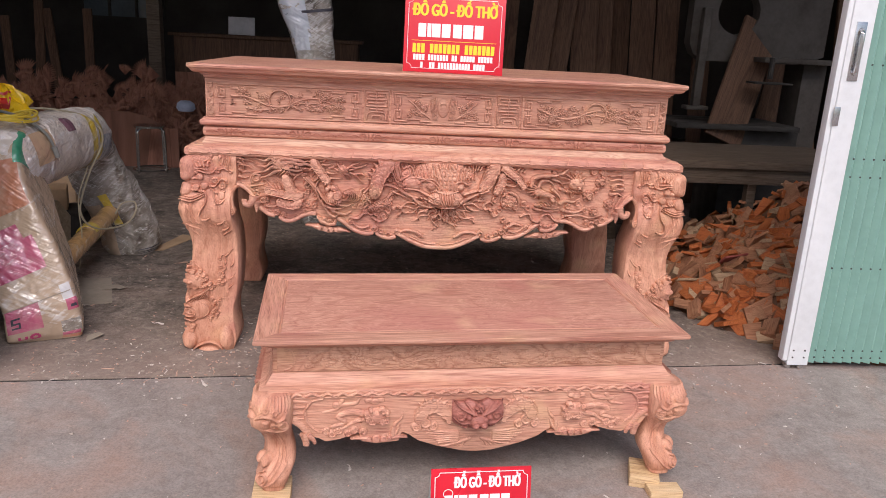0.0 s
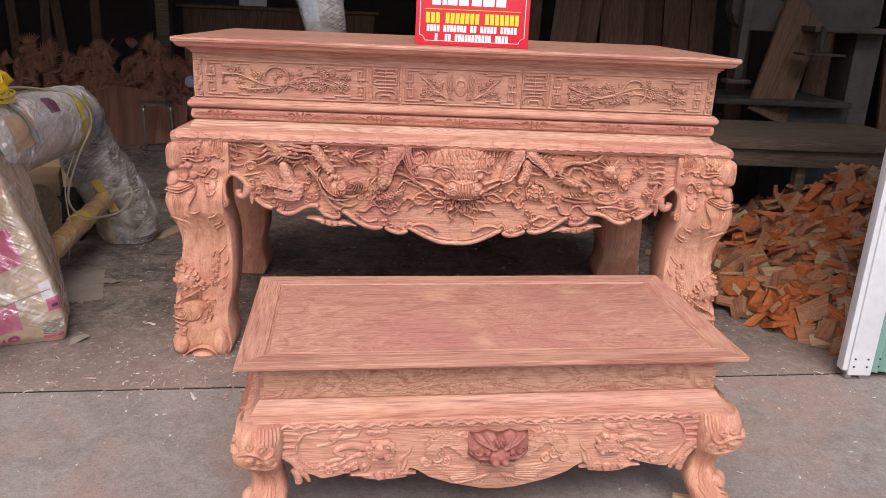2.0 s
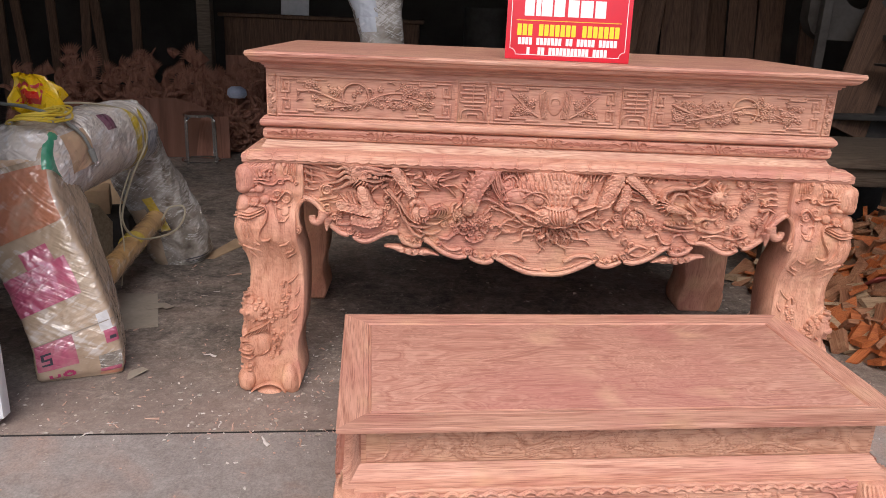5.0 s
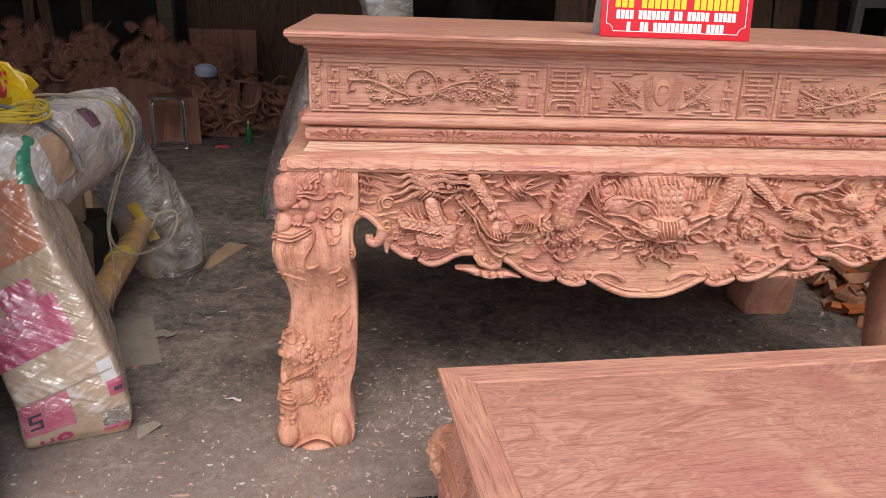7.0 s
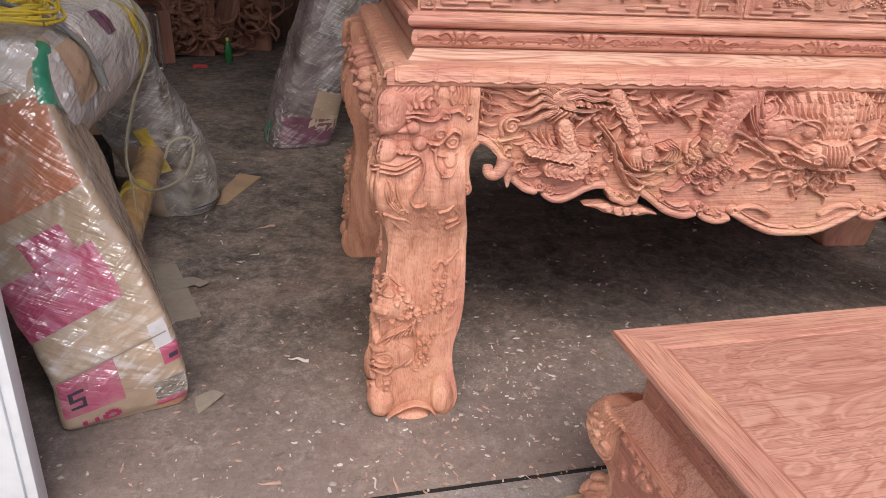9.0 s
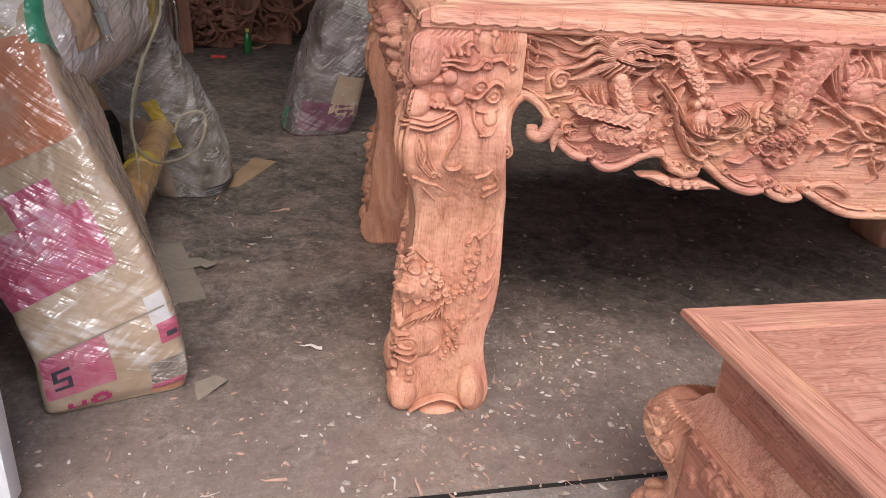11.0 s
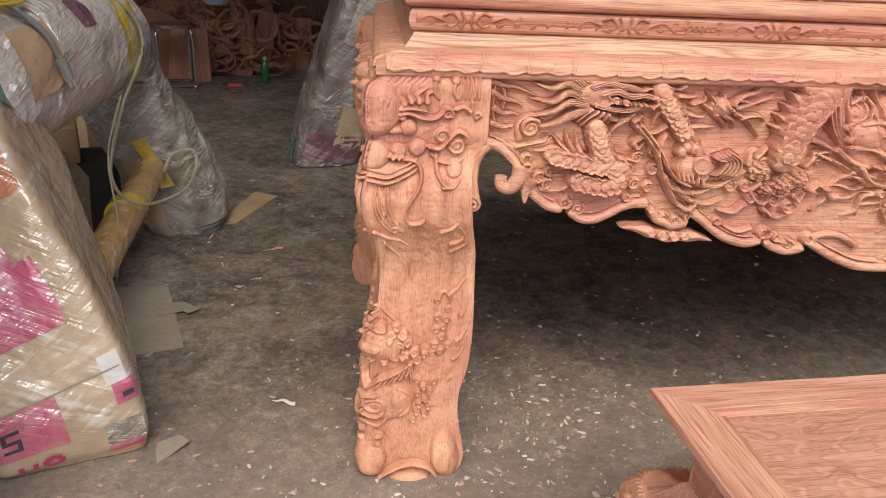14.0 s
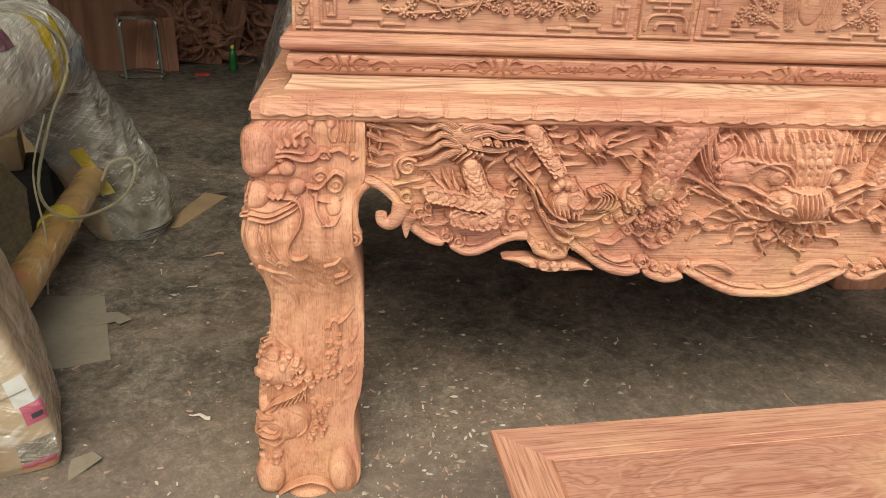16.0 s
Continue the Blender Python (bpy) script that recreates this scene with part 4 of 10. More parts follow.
def left_dragon(r):
    """The long-maned dragon in profile, with its scaled coil, clouds and fringes."""
    r.stroke([(-0.882, 0.905), (-0.863, 0.903), (-0.845, 0.894), (-0.836, 0.898)], 0.007, 0.0015, 0.02, 0.004, vein=0.35)
    r.stroke([(-0.882, 0.879), (-0.862, 0.872), (-0.835, 0.868), (-0.799, 0.854)], 0.007, 0.0015, 0.02, 0.004, vein=0.35)
    r.stroke([(-0.881, 0.857), (-0.861, 0.846), (-0.839, 0.842), (-0.82, 0.833)], 0.007, 0.0015, 0.02, 0.004, vein=0.35)
    r.stroke([(-0.877, 0.827), (-0.86, 0.818), (-0.844, 0.819), (-0.83, 0.816)], 0.007, 0.0015, 0.02, 0.004, vein=0.35)
    r.stroke([(-0.879, 0.798), (-0.859, 0.791), (-0.837, 0.794)], 0.007, 0.0015, 0.02, 0.004, vein=0.35)
    r.stroke([(-0.888, 0.897), (-0.878, 0.866), (-0.88, 0.832), (-0.874, 0.798)], 0.003, 0.003, 0.014, 0)
    r.stroke([(-0.871, 0.897), (-0.868, 0.877), (-0.858, 0.855), (-0.86, 0.827)], 0.003, 0.003, 0.014, 0)
    r.stroke([(-0.891, 0.745), (-0.863, 0.757), (-0.835, 0.746), (-0.811, 0.722)], 0.007, 0.005, 0.016, 0, vein=0.4)
    r.stroke([(-0.709, 0.878), (-0.735, 0.894), (-0.762, 0.897), (-0.794, 0.911)], 0.011, 0.0012, 0.03, 0.012, belly=0.001, vein=0.45)
    r.stroke([(-0.708, 0.865), (-0.739, 0.88), (-0.769, 0.869), (-0.807, 0.881)], 0.011, 0.0012, 0.03, 0.012, belly=0.001, vein=0.45)
    r.stroke([(-0.707, 0.853), (-0.736, 0.863), (-0.765, 0.843), (-0.81, 0.85)], 0.011, 0.0012, 0.03, 0.012, belly=0.001, vein=0.45)
    r.stroke([(-0.703, 0.842), (-0.734, 0.844), (-0.764, 0.824), (-0.807, 0.813)], 0.011, 0.0012, 0.03, 0.012, belly=0.001, vein=0.45)
    r.stroke([(-0.7, 0.833), (-0.729, 0.818), (-0.754, 0.803), (-0.787, 0.793)], 0.011, 0.0012, 0.03, 0.012, belly=0.001, vein=0.45)
    r.stroke([(-0.699, 0.886), (-0.722, 0.9), (-0.744, 0.902), (-0.763, 0.909)], 0.011, 0.0012, 0.03, 0.012, belly=0.001, vein=0.45)
    r.stroke([(-0.691, 0.833), (-0.704, 0.82), (-0.716, 0.802)], 0.0065, 0.001, 0.03, 0.012, vein=0.3)
    r.stroke([(-0.679, 0.829), (-0.695, 0.814), (-0.706, 0.797)], 0.0065, 0.001, 0.03, 0.012, vein=0.3)
    r.stroke([(-0.668, 0.827), (-0.679, 0.812), (-0.694, 0.795)], 0.0065, 0.001, 0.03, 0.012, vein=0.3)
    r.stroke([(-0.657, 0.824), (-0.664, 0.812), (-0.669, 0.8)], 0.0065, 0.001, 0.03, 0.012, vein=0.3)
    r.lump(-0.686, 0.864, 0.038, 0.027, 0.034, 0.012, -6, 0.5)
    r.stroke([(-0.699, 0.889), (-0.69, 0.907), (-0.674, 0.909)], 0.0075, 0.0015, 0.03, 0.016, vein=0.3)
    r.stroke([(-0.685, 0.892), (-0.674, 0.911), (-0.661, 0.914)], 0.0075, 0.0015, 0.03, 0.016, vein=0.3)
    r.stroke([(-0.663, 0.894), (-0.657, 0.908), (-0.64, 0.901), (-0.622, 0.89)], 0.0075, 0.0015, 0.03, 0.016, vein=0.3)
    r.stroke([(-0.671, 0.883), (-0.65, 0.894), (-0.627, 0.887), (-0.602, 0.887)], 0.0075, 0.0015, 0.03, 0.016, vein=0.3)
    r.stroke([(-0.693, 0.878), (-0.666, 0.885), (-0.643, 0.879), (-0.614, 0.875), (-0.593, 0.868)], 0.012, 0.006, 0.034, 0.02, vein=0.4)
    r.stroke([(-0.675, 0.863), (-0.647, 0.87), (-0.618, 0.861), (-0.59, 0.863), (-0.567, 0.857)], 0.011, 0.005, 0.036, 0.02, vein=0.35)
    r.stroke([(-0.684, 0.844), (-0.65, 0.836), (-0.615, 0.834), (-0.588, 0.842), (-0.565, 0.839)], 0.0075, 0.003, 0.034, 0.016, vein=0.3)
    r.lump(-0.648, 0.854, 0.009, 0.0075, 0.018, 0.042, 0, 0.5)
    r.lump(-0.628, 0.85, 0.008, 0.007, 0.016, 0.04, 0, 0.5)
    r.curl(-0.67, 0.849, 0.014, 1.6, 0, 1, 0.0035, 0.016, 0.034)
    r.lump(-0.64, 0.849, 0.0035, 0.0045, 0.012, 0.034, 0, 0.5)
    r.lump(-0.629, 0.848, 0.0035, 0.0045, 0.012, 0.034, 0, 0.5)
    r.lump(-0.619, 0.847, 0.0035, 0.0045, 0.012, 0.034, 0, 0.5)
    r.lump(-0.609, 0.847, 0.0035, 0.0045, 0.012, 0.034, 0, 0.5)
    r.lump(-0.599, 0.846, 0.0035, 0.0045, 0.012, 0.034, 0, 0.5)
    r.lump(-0.588, 0.845, 0.0035, 0.0045, 0.012, 0.034, 0, 0.5)
    r.stroke([(-0.594, 0.871), (-0.581, 0.875), (-0.563, 0.871)], 0.004, 0.0012, 0.026, 0.012)
    r.stroke([(-0.567, 0.857), (-0.555, 0.864), (-0.546, 0.854)], 0.004, 0.0012, 0.026, 0.012)
    r.stroke([(-0.571, 0.839), (-0.557, 0.846), (-0.552, 0.831)], 0.004, 0.0012, 0.026, 0.012)
    r.stroke([(-0.665, 0.822), (-0.636, 0.813), (-0.608, 0.815), (-0.589, 0.806)], 0.007, 0.0012, 0.024, 0.01, vein=0.35)
    r.stroke([(-0.624, 0.813), (-0.638, 0.797), (-0.646, 0.783)], 0.007, 0.0012, 0.024, 0.01, vein=0.35)
    r.stroke([(-0.619, 0.815), (-0.603, 0.825), (-0.606, 0.834)], 0.007, 0.0012, 0.024, 0.01, vein=0.35)
    r.stroke([(-0.602, 0.813), (-0.585, 0.819), (-0.592, 0.801)], 0.007, 0.0012, 0.024, 0.01, vein=0.35)
    r.scales([(-0.677, 0.8), (-0.666, 0.771), (-0.654, 0.741), (-0.629, 0.714), (-0.619, 0.689), (-0.642, 0.677), (-0.675, 0.682), (-0.705, 0.689)], 0.02, 0.017, 0.0125, 0.036, 0.008)
    r.scales([(-0.763, 0.738), (-0.731, 0.732), (-0.696, 0.726), (-0.661, 0.719), (-0.614, 0.719)], 0.012, 0.018, 0.0115, 0.03, 0.012)
    r.stroke([(-0.715, 0.738), (-0.739, 0.758), (-0.757, 0.778)], 0.007, 0.0012, 0.02, 0.006, vein=0.35)
    r.stroke([(-0.709, 0.741), (-0.726, 0.767), (-0.732, 0.788)], 0.007, 0.0012, 0.02, 0.006, vein=0.35)
    r.stroke([(-0.726, 0.738), (-0.75, 0.752), (-0.772, 0.746), (-0.793, 0.746)], 0.007, 0.0012, 0.02, 0.006, vein=0.35)
    r.stroke([(-0.698, 0.741), (-0.708, 0.765), (-0.713, 0.786)], 0.007, 0.0012, 0.02, 0.006, vein=0.35)
    r.curl(-0.803, 0.791, 0.019, 1.7, 40, 1, 0.005, 0.02, 0)
    r.stroke([(-0.823, 0.769), (-0.828, 0.793), (-0.815, 0.81), (-0.793, 0.815), (-0.776, 0.809)], 0.006, 0.003, 0.016, 0, vein=0.3)
    r.stroke([(-0.829, 0.752), (-0.801, 0.758), (-0.773, 0.764), (-0.761, 0.778)], 0.006, 0.002, 0.014, 0, vein=0.3)
    r.curl(-0.805, 0.725, 0.012, 1.5, 60, 1, 0.0036, 0.017, 0)
    r.curl(-0.802, 0.706, 0.011, 1.5, 60, 1, 0.0036, 0.017, 0)
    r.curl(-0.777, 0.689, 0.013, 1.5, 60, 1, 0.0036, 0.017, 0)
    r.curl(-0.759, 0.676, 0.012, 1.5, 60, 1, 0.0036, 0.017, 0)
    r.curl(-0.756, 0.701, 0.009, 1.5, 60, 1, 0.0036, 0.017, 0)
    r.curl(-0.61, 0.679, 0.011, 1.5, 60, 1, 0.0036, 0.017, 0)
    r.curl(-0.598, 0.714, 0.018, 1.5, 60, 1, 0.0036, 0.017, 0)
    r.curl(-0.581, 0.735, 0.012, 1.5, 60, 1, 0.0036, 0.017, 0)
    r.curl(-0.547, 0.748, 0.012, 1.5, 60, 1, 0.0036, 0.017, 0)
    r.curl(-0.545, 0.711, 0.013, 1.5, 60, 1, 0.0036, 0.017, 0)
    r.curl(-0.58, 0.679, 0.012, 1.5, 60, 1, 0.0036, 0.017, 0)
    r.curl(-0.55, 0.673, 0.011, 1.5, 60, 1, 0.0036, 0.017, 0)
    r.lump(-0.741, 0.706, 0.026, 0.011, -0.014, 0, 0, 0.5, True)
    r.lump(-0.771, 0.773, 0.012, 0.008, -0.01, 0, 0, 0.5, True)
    r.stroke([(-0.767, 0.666), (-0.732, 0.664), (-0.704, 0.676), (-0.685, 0.664)], 0.008, 0.002, 0.016, 0, vein=0.35)
    r.stroke([(-0.674, 0.667), (-0.638, 0.669), (-0.608, 0.664)], 0.006, 0.002, 0.014, 0, vein=0.3)
    r.stroke([(-0.711, 0.694), (-0.692, 0.682), (-0.668, 0.673), (-0.645, 0.674)], 0.006, 0.002, 0.02, 0.01, vein=0.3)


def branch_and_gourd(r):
    """Stem with leaves, gourd, small scaled coil, bird and open fruit beside the dragon."""
    r.stroke([(-0.595, 0.801), (-0.568, 0.775), (-0.543, 0.742), (-0.526, 0.699), (-0.506, 0.677)], 0.0055, 0.004, 0.03, 0.01, vein=0.4)
    r.stroke([(-0.583, 0.801), (-0.556, 0.772), (-0.536, 0.748), (-0.516, 0.715), (-0.492, 0.692), (-0.467, 0.682)], 0.0055, 0.004, 0.03, 0.01, vein=0.4)
    r.stroke([(-0.543, 0.742), (-0.544, 0.766), (-0.535, 0.788)], 0.0055, 0.004, 0.03, 0.01, vein=0.4)
    r.stroke([(-0.581, 0.78), (-0.593, 0.768), (-0.583, 0.756), (-0.573, 0.766)], 0.009, 0.003, 0.024, 0.006, vein=0.35)
    r.stroke([(-0.521, 0.699), (-0.504, 0.667), (-0.485, 0.641), (-0.459, 0.628), (-0.445, 0.641)], 0.007, 0.004, 0.026, 0.008, vein=0.4)
    r.stroke([(-0.506, 0.677), (-0.473, 0.665), (-0.44, 0.665), (-0.412, 0.678)], 0.008, 0.003, 0.024, 0.006, vein=0.45)
    r.stroke([(-0.49, 0.673), (-0.456, 0.648), (-0.418, 0.639), (-0.389, 0.652)], 0.009, 0.003, 0.022, 0.004, vein=0.45)
    r.lump(-0.472, 0.718, 0.034, 0.033, 0.026, 0.006, 25, 0.5)
    r.stroke([(-0.493, 0.699), (-0.5, 0.72), (-0.493, 0.74)], 0.0032, 0.002, 0.006, 0.028)
    r.stroke([(-0.483, 0.696), (-0.489, 0.72), (-0.484, 0.742)], 0.0032, 0.002, 0.006, 0.028)
    r.stroke([(-0.473, 0.694), (-0.479, 0.72), (-0.475, 0.745)], 0.0032, 0.002, 0.006, 0.028)
    r.stroke([(-0.463, 0.691), (-0.468, 0.72), (-0.466, 0.747)], 0.0032, 0.002, 0.006, 0.028)
    r.stroke([(-0.453, 0.689), (-0.457, 0.72), (-0.457, 0.75)], 0.0032, 0.002, 0.006, 0.028)
    r.stroke([(-0.443, 0.686), (-0.446, 0.72), (-0.448, 0.752)], 0.0032, 0.002, 0.006, 0.028)
    r.curl(-0.453, 0.728, 0.02, 2.0, 0, -1, 0.0042, 0.018, 0.024)
    r.curl(-0.443, 0.705, 0.012, 1.5, 90, 1, 0.0035, 0.014, 0.02)
    r.scales([(-0.555, 0.871), (-0.537, 0.846), (-0.513, 0.814), (-0.49, 0.781)], 0.021, 0.015, 0.011, 0.032, 0.006)
    r.lump(-0.487, 0.761, 0.011, 0.013, 0.024, 0.012, 0, 0.5)
    r.lump(-0.472, 0.757, 0.011, 0.013, 0.024, 0.012, 0, 0.5)
    r.lump(-0.46, 0.752, 0.011, 0.013, 0.024, 0.012, 0, 0.5)
    r.lump(-0.495, 0.752, 0.011, 0.013, 0.024, 0.012, 0, 0.5)
    r.stroke([(-0.555, 0.869), (-0.562, 0.885), (-0.551, 0.892)], 0.0065, 0.001, 0.02, 0.006, vein=0.35)
    r.stroke([(-0.516, 0.861), (-0.493, 0.859), (-0.479, 0.865)], 0.0065, 0.001, 0.02, 0.006, vein=0.35)
    r.stroke([(-0.494, 0.826), (-0.47, 0.821), (-0.453, 0.824)], 0.0065, 0.001, 0.02, 0.006, vein=0.35)
    r.stroke([(-0.49, 0.8), (-0.461, 0.801), (-0.432, 0.803)], 0.0065, 0.001, 0.02, 0.006, vein=0.35)
    r.stroke([(-0.547, 0.837), (-0.557, 0.819), (-0.56, 0.802)], 0.0065, 0.001, 0.02, 0.006, vein=0.35)
    r.stroke([(-0.535, 0.802), (-0.549, 0.788), (-0.564, 0.784)], 0.0065, 0.001, 0.02, 0.006, vein=0.35)
    r.stroke([(-0.486, 0.847), (-0.466, 0.852), (-0.459, 0.861)], 0.0065, 0.001, 0.02, 0.006, vein=0.35)
    r.stroke([(-0.508, 0.881), (-0.518, 0.874), (-0.536, 0.877)], 0.0065, 0.001, 0.02, 0.006, vein=0.35)
    r.lump(-0.427, 0.841, 0.026, 0.02, 0.024, 0.006, -15, 0.5)
    r.lump(-0.44, 0.848, 0.004, 0.004, 0.008, 0.026, 0, 0.5)
    r.lump(-0.433, 0.843, 0.004, 0.004, 0.008, 0.026, 0, 0.5)
    r.lump(-0.427, 0.839, 0.004, 0.004, 0.008, 0.026, 0, 0.5)
    r.lump(-0.422, 0.848, 0.004, 0.004, 0.008, 0.026, 0, 0.5)
    r.lump(-0.416, 0.843, 0.004, 0.004, 0.008, 0.026, 0, 0.5)
    r.lump(-0.409, 0.839, 0.004, 0.004, 0.008, 0.026, 0, 0.5)
    r.lump(-0.405, 0.848, 0.004, 0.004, 0.008, 0.026, 0, 0.5)
    r.stroke([(-0.44, 0.848), (-0.45, 0.862), (-0.458, 0.873)], 0.0062, 0.001, 0.022, 0.006, vein=0.35)
    r.stroke([(-0.427, 0.853), (-0.425, 0.864), (-0.432, 0.873)], 0.0062, 0.001, 0.022, 0.006, vein=0.35)
    r.stroke([(-0.45, 0.838), (-0.465, 0.847), (-0.47, 0.855)], 0.0062, 0.001, 0.022, 0.006, vein=0.35)
    r.stroke([(-0.436, 0.827), (-0.423, 0.815), (-0.408, 0.798)], 0.0062, 0.001, 0.022, 0.006, vein=0.35)
    r.stroke([(-0.418, 0.825), (-0.399, 0.815), (-0.394, 0.798)], 0.0062, 0.001, 0.022, 0.006, vein=0.35)
    r.stroke([(-0.405, 0.848), (-0.385, 0.865), (-0.358, 0.874), (-0.353, 0.895)], 0.0062, 0.001, 0.022, 0.006, vein=0.35)
    r.stroke([(-0.398, 0.841), (-0.37, 0.849), (-0.337, 0.861), (-0.322, 0.869)], 0.0062, 0.001, 0.022, 0.006, vein=0.35)
    r.stroke([(-0.396, 0.83), (-0.37, 0.818), (-0.351, 0.798), (-0.336, 0.783)], 0.0062, 0.001, 0.022, 0.006, vein=0.35)
    r.stroke([(-0.383, 0.822), (-0.348, 0.826), (-0.328, 0.814)], 0.0062, 0.001, 0.022, 0.006, vein=0.35)
    r.stroke([(-0.395, 0.857), (-0.377, 0.853), (-0.341, 0.849)], 0.0062, 0.001, 0.022, 0.006, vein=0.35)
    r.stroke([(-0.388, 0.749), (-0.366, 0.733), (-0.368, 0.708), (-0.397, 0.695)], 0.0042, 0.002, 0.022, 0.004)
    r.stroke([(-0.396, 0.747), (-0.374, 0.733), (-0.379, 0.708), (-0.407, 0.698)], 0.0042, 0.002, 0.022, 0.006)
    r.stroke([(-0.404, 0.744), (-0.383, 0.733), (-0.39, 0.708), (-0.417, 0.7)], 0.0042, 0.002, 0.022, 0.008)
    r.stroke([(-0.412, 0.742), (-0.391, 0.733), (-0.401, 0.708), (-0.427, 0.703)], 0.0042, 0.002, 0.022, 0.01)
    r.stroke([(-0.419, 0.739), (-0.399, 0.733), (-0.412, 0.708), (-0.437, 0.705)], 0.0042, 0.002, 0.022, 0.012)
    r.stroke([(-0.462, 0.686), (-0.412, 0.678), (-0.378, 0.693), (-0.351, 0.712)], 0.007, 0.003, 0.02, 0.004, vein=0.4)
    r.rose(-0.319, 0.716, 0.026, 0.028, 6, 0.008, 0)
    r.rose(-0.268, 0.683, 0.026, 0.028, 6, 0.008, 0)
    r.rose(-0.231, 0.696, 0.022, 0.028, 6, 0.008, 0)
    r.rose(-0.287, 0.729, 0.014, 0.028, 5, 0.008, 0)
    r.rose(-0.301, 0.674, 0.015, 0.028, 5, 0.008, 0)
    r.curl(-0.345, 0.68, 0.013, 1.6, 40, -1, 0.0036, 0.017, 0)
    r.curl(-0.328, 0.655, 0.012, 1.6, 40, -1, 0.0036, 0.017, 0)
    r.curl(-0.241, 0.635, 0.016, 1.6, 40, -1, 0.0036, 0.017, 0)
    r.curl(-0.215, 0.722, 0.014, 1.6, 40, -1, 0.0036, 0.017, 0)
    r.curl(-0.206, 0.747, 0.012, 1.6, 40, -1, 0.0036, 0.017, 0)
    r.curl(-0.378, 0.68, 0.012, 1.6, 40, -1, 0.0036, 0.017, 0)
    r.curl(-0.277, 0.648, 0.012, 1.6, 40, -1, 0.0036, 0.017, 0)
    r.stroke([(-0.332, 0.741), (-0.317, 0.756), (-0.305, 0.768)], 0.007, 0.003, 0.02, 0.003, vein=0.35)
    r.stroke([(-0.348, 0.728), (-0.346, 0.75), (-0.335, 0.758)], 0.007, 0.003, 0.02, 0.003, vein=0.35)
    r.stroke([(-0.316, 0.687), (-0.33, 0.667), (-0.301, 0.641), (-0.278, 0.655)], 0.007, 0.003, 0.02, 0.003, vein=0.35)
    r.stroke([(-0.236, 0.661), (-0.221, 0.648), (-0.212, 0.665)], 0.007, 0.003, 0.02, 0.003, vein=0.35)
    r.stroke([(-0.202, 0.674), (-0.185, 0.683), (-0.164, 0.674), (-0.166, 0.655), (-0.179, 0.642), (-0.185, 0.628)], 0.007, 0.003, 0.02, 0.003, vein=0.35)
    r.stroke([(-0.162, 0.665), (-0.147, 0.655), (-0.132, 0.658)], 0.007, 0.003, 0.02, 0.003, vein=0.35)
    r.stroke([(-0.225, 0.725), (-0.2, 0.751), (-0.171, 0.755), (-0.137, 0.742)], 0.007, 0.003, 0.02, 0.003, vein=0.35)
    r.stroke([(-0.292, 0.628), (-0.266, 0.612), (-0.242, 0.618)], 0.007, 0.003, 0.02, 0.003, vein=0.35)
    r.stroke([(-0.338, 0.641), (-0.359, 0.622), (-0.391, 0.626)], 0.007, 0.003, 0.02, 0.003, vein=0.35)


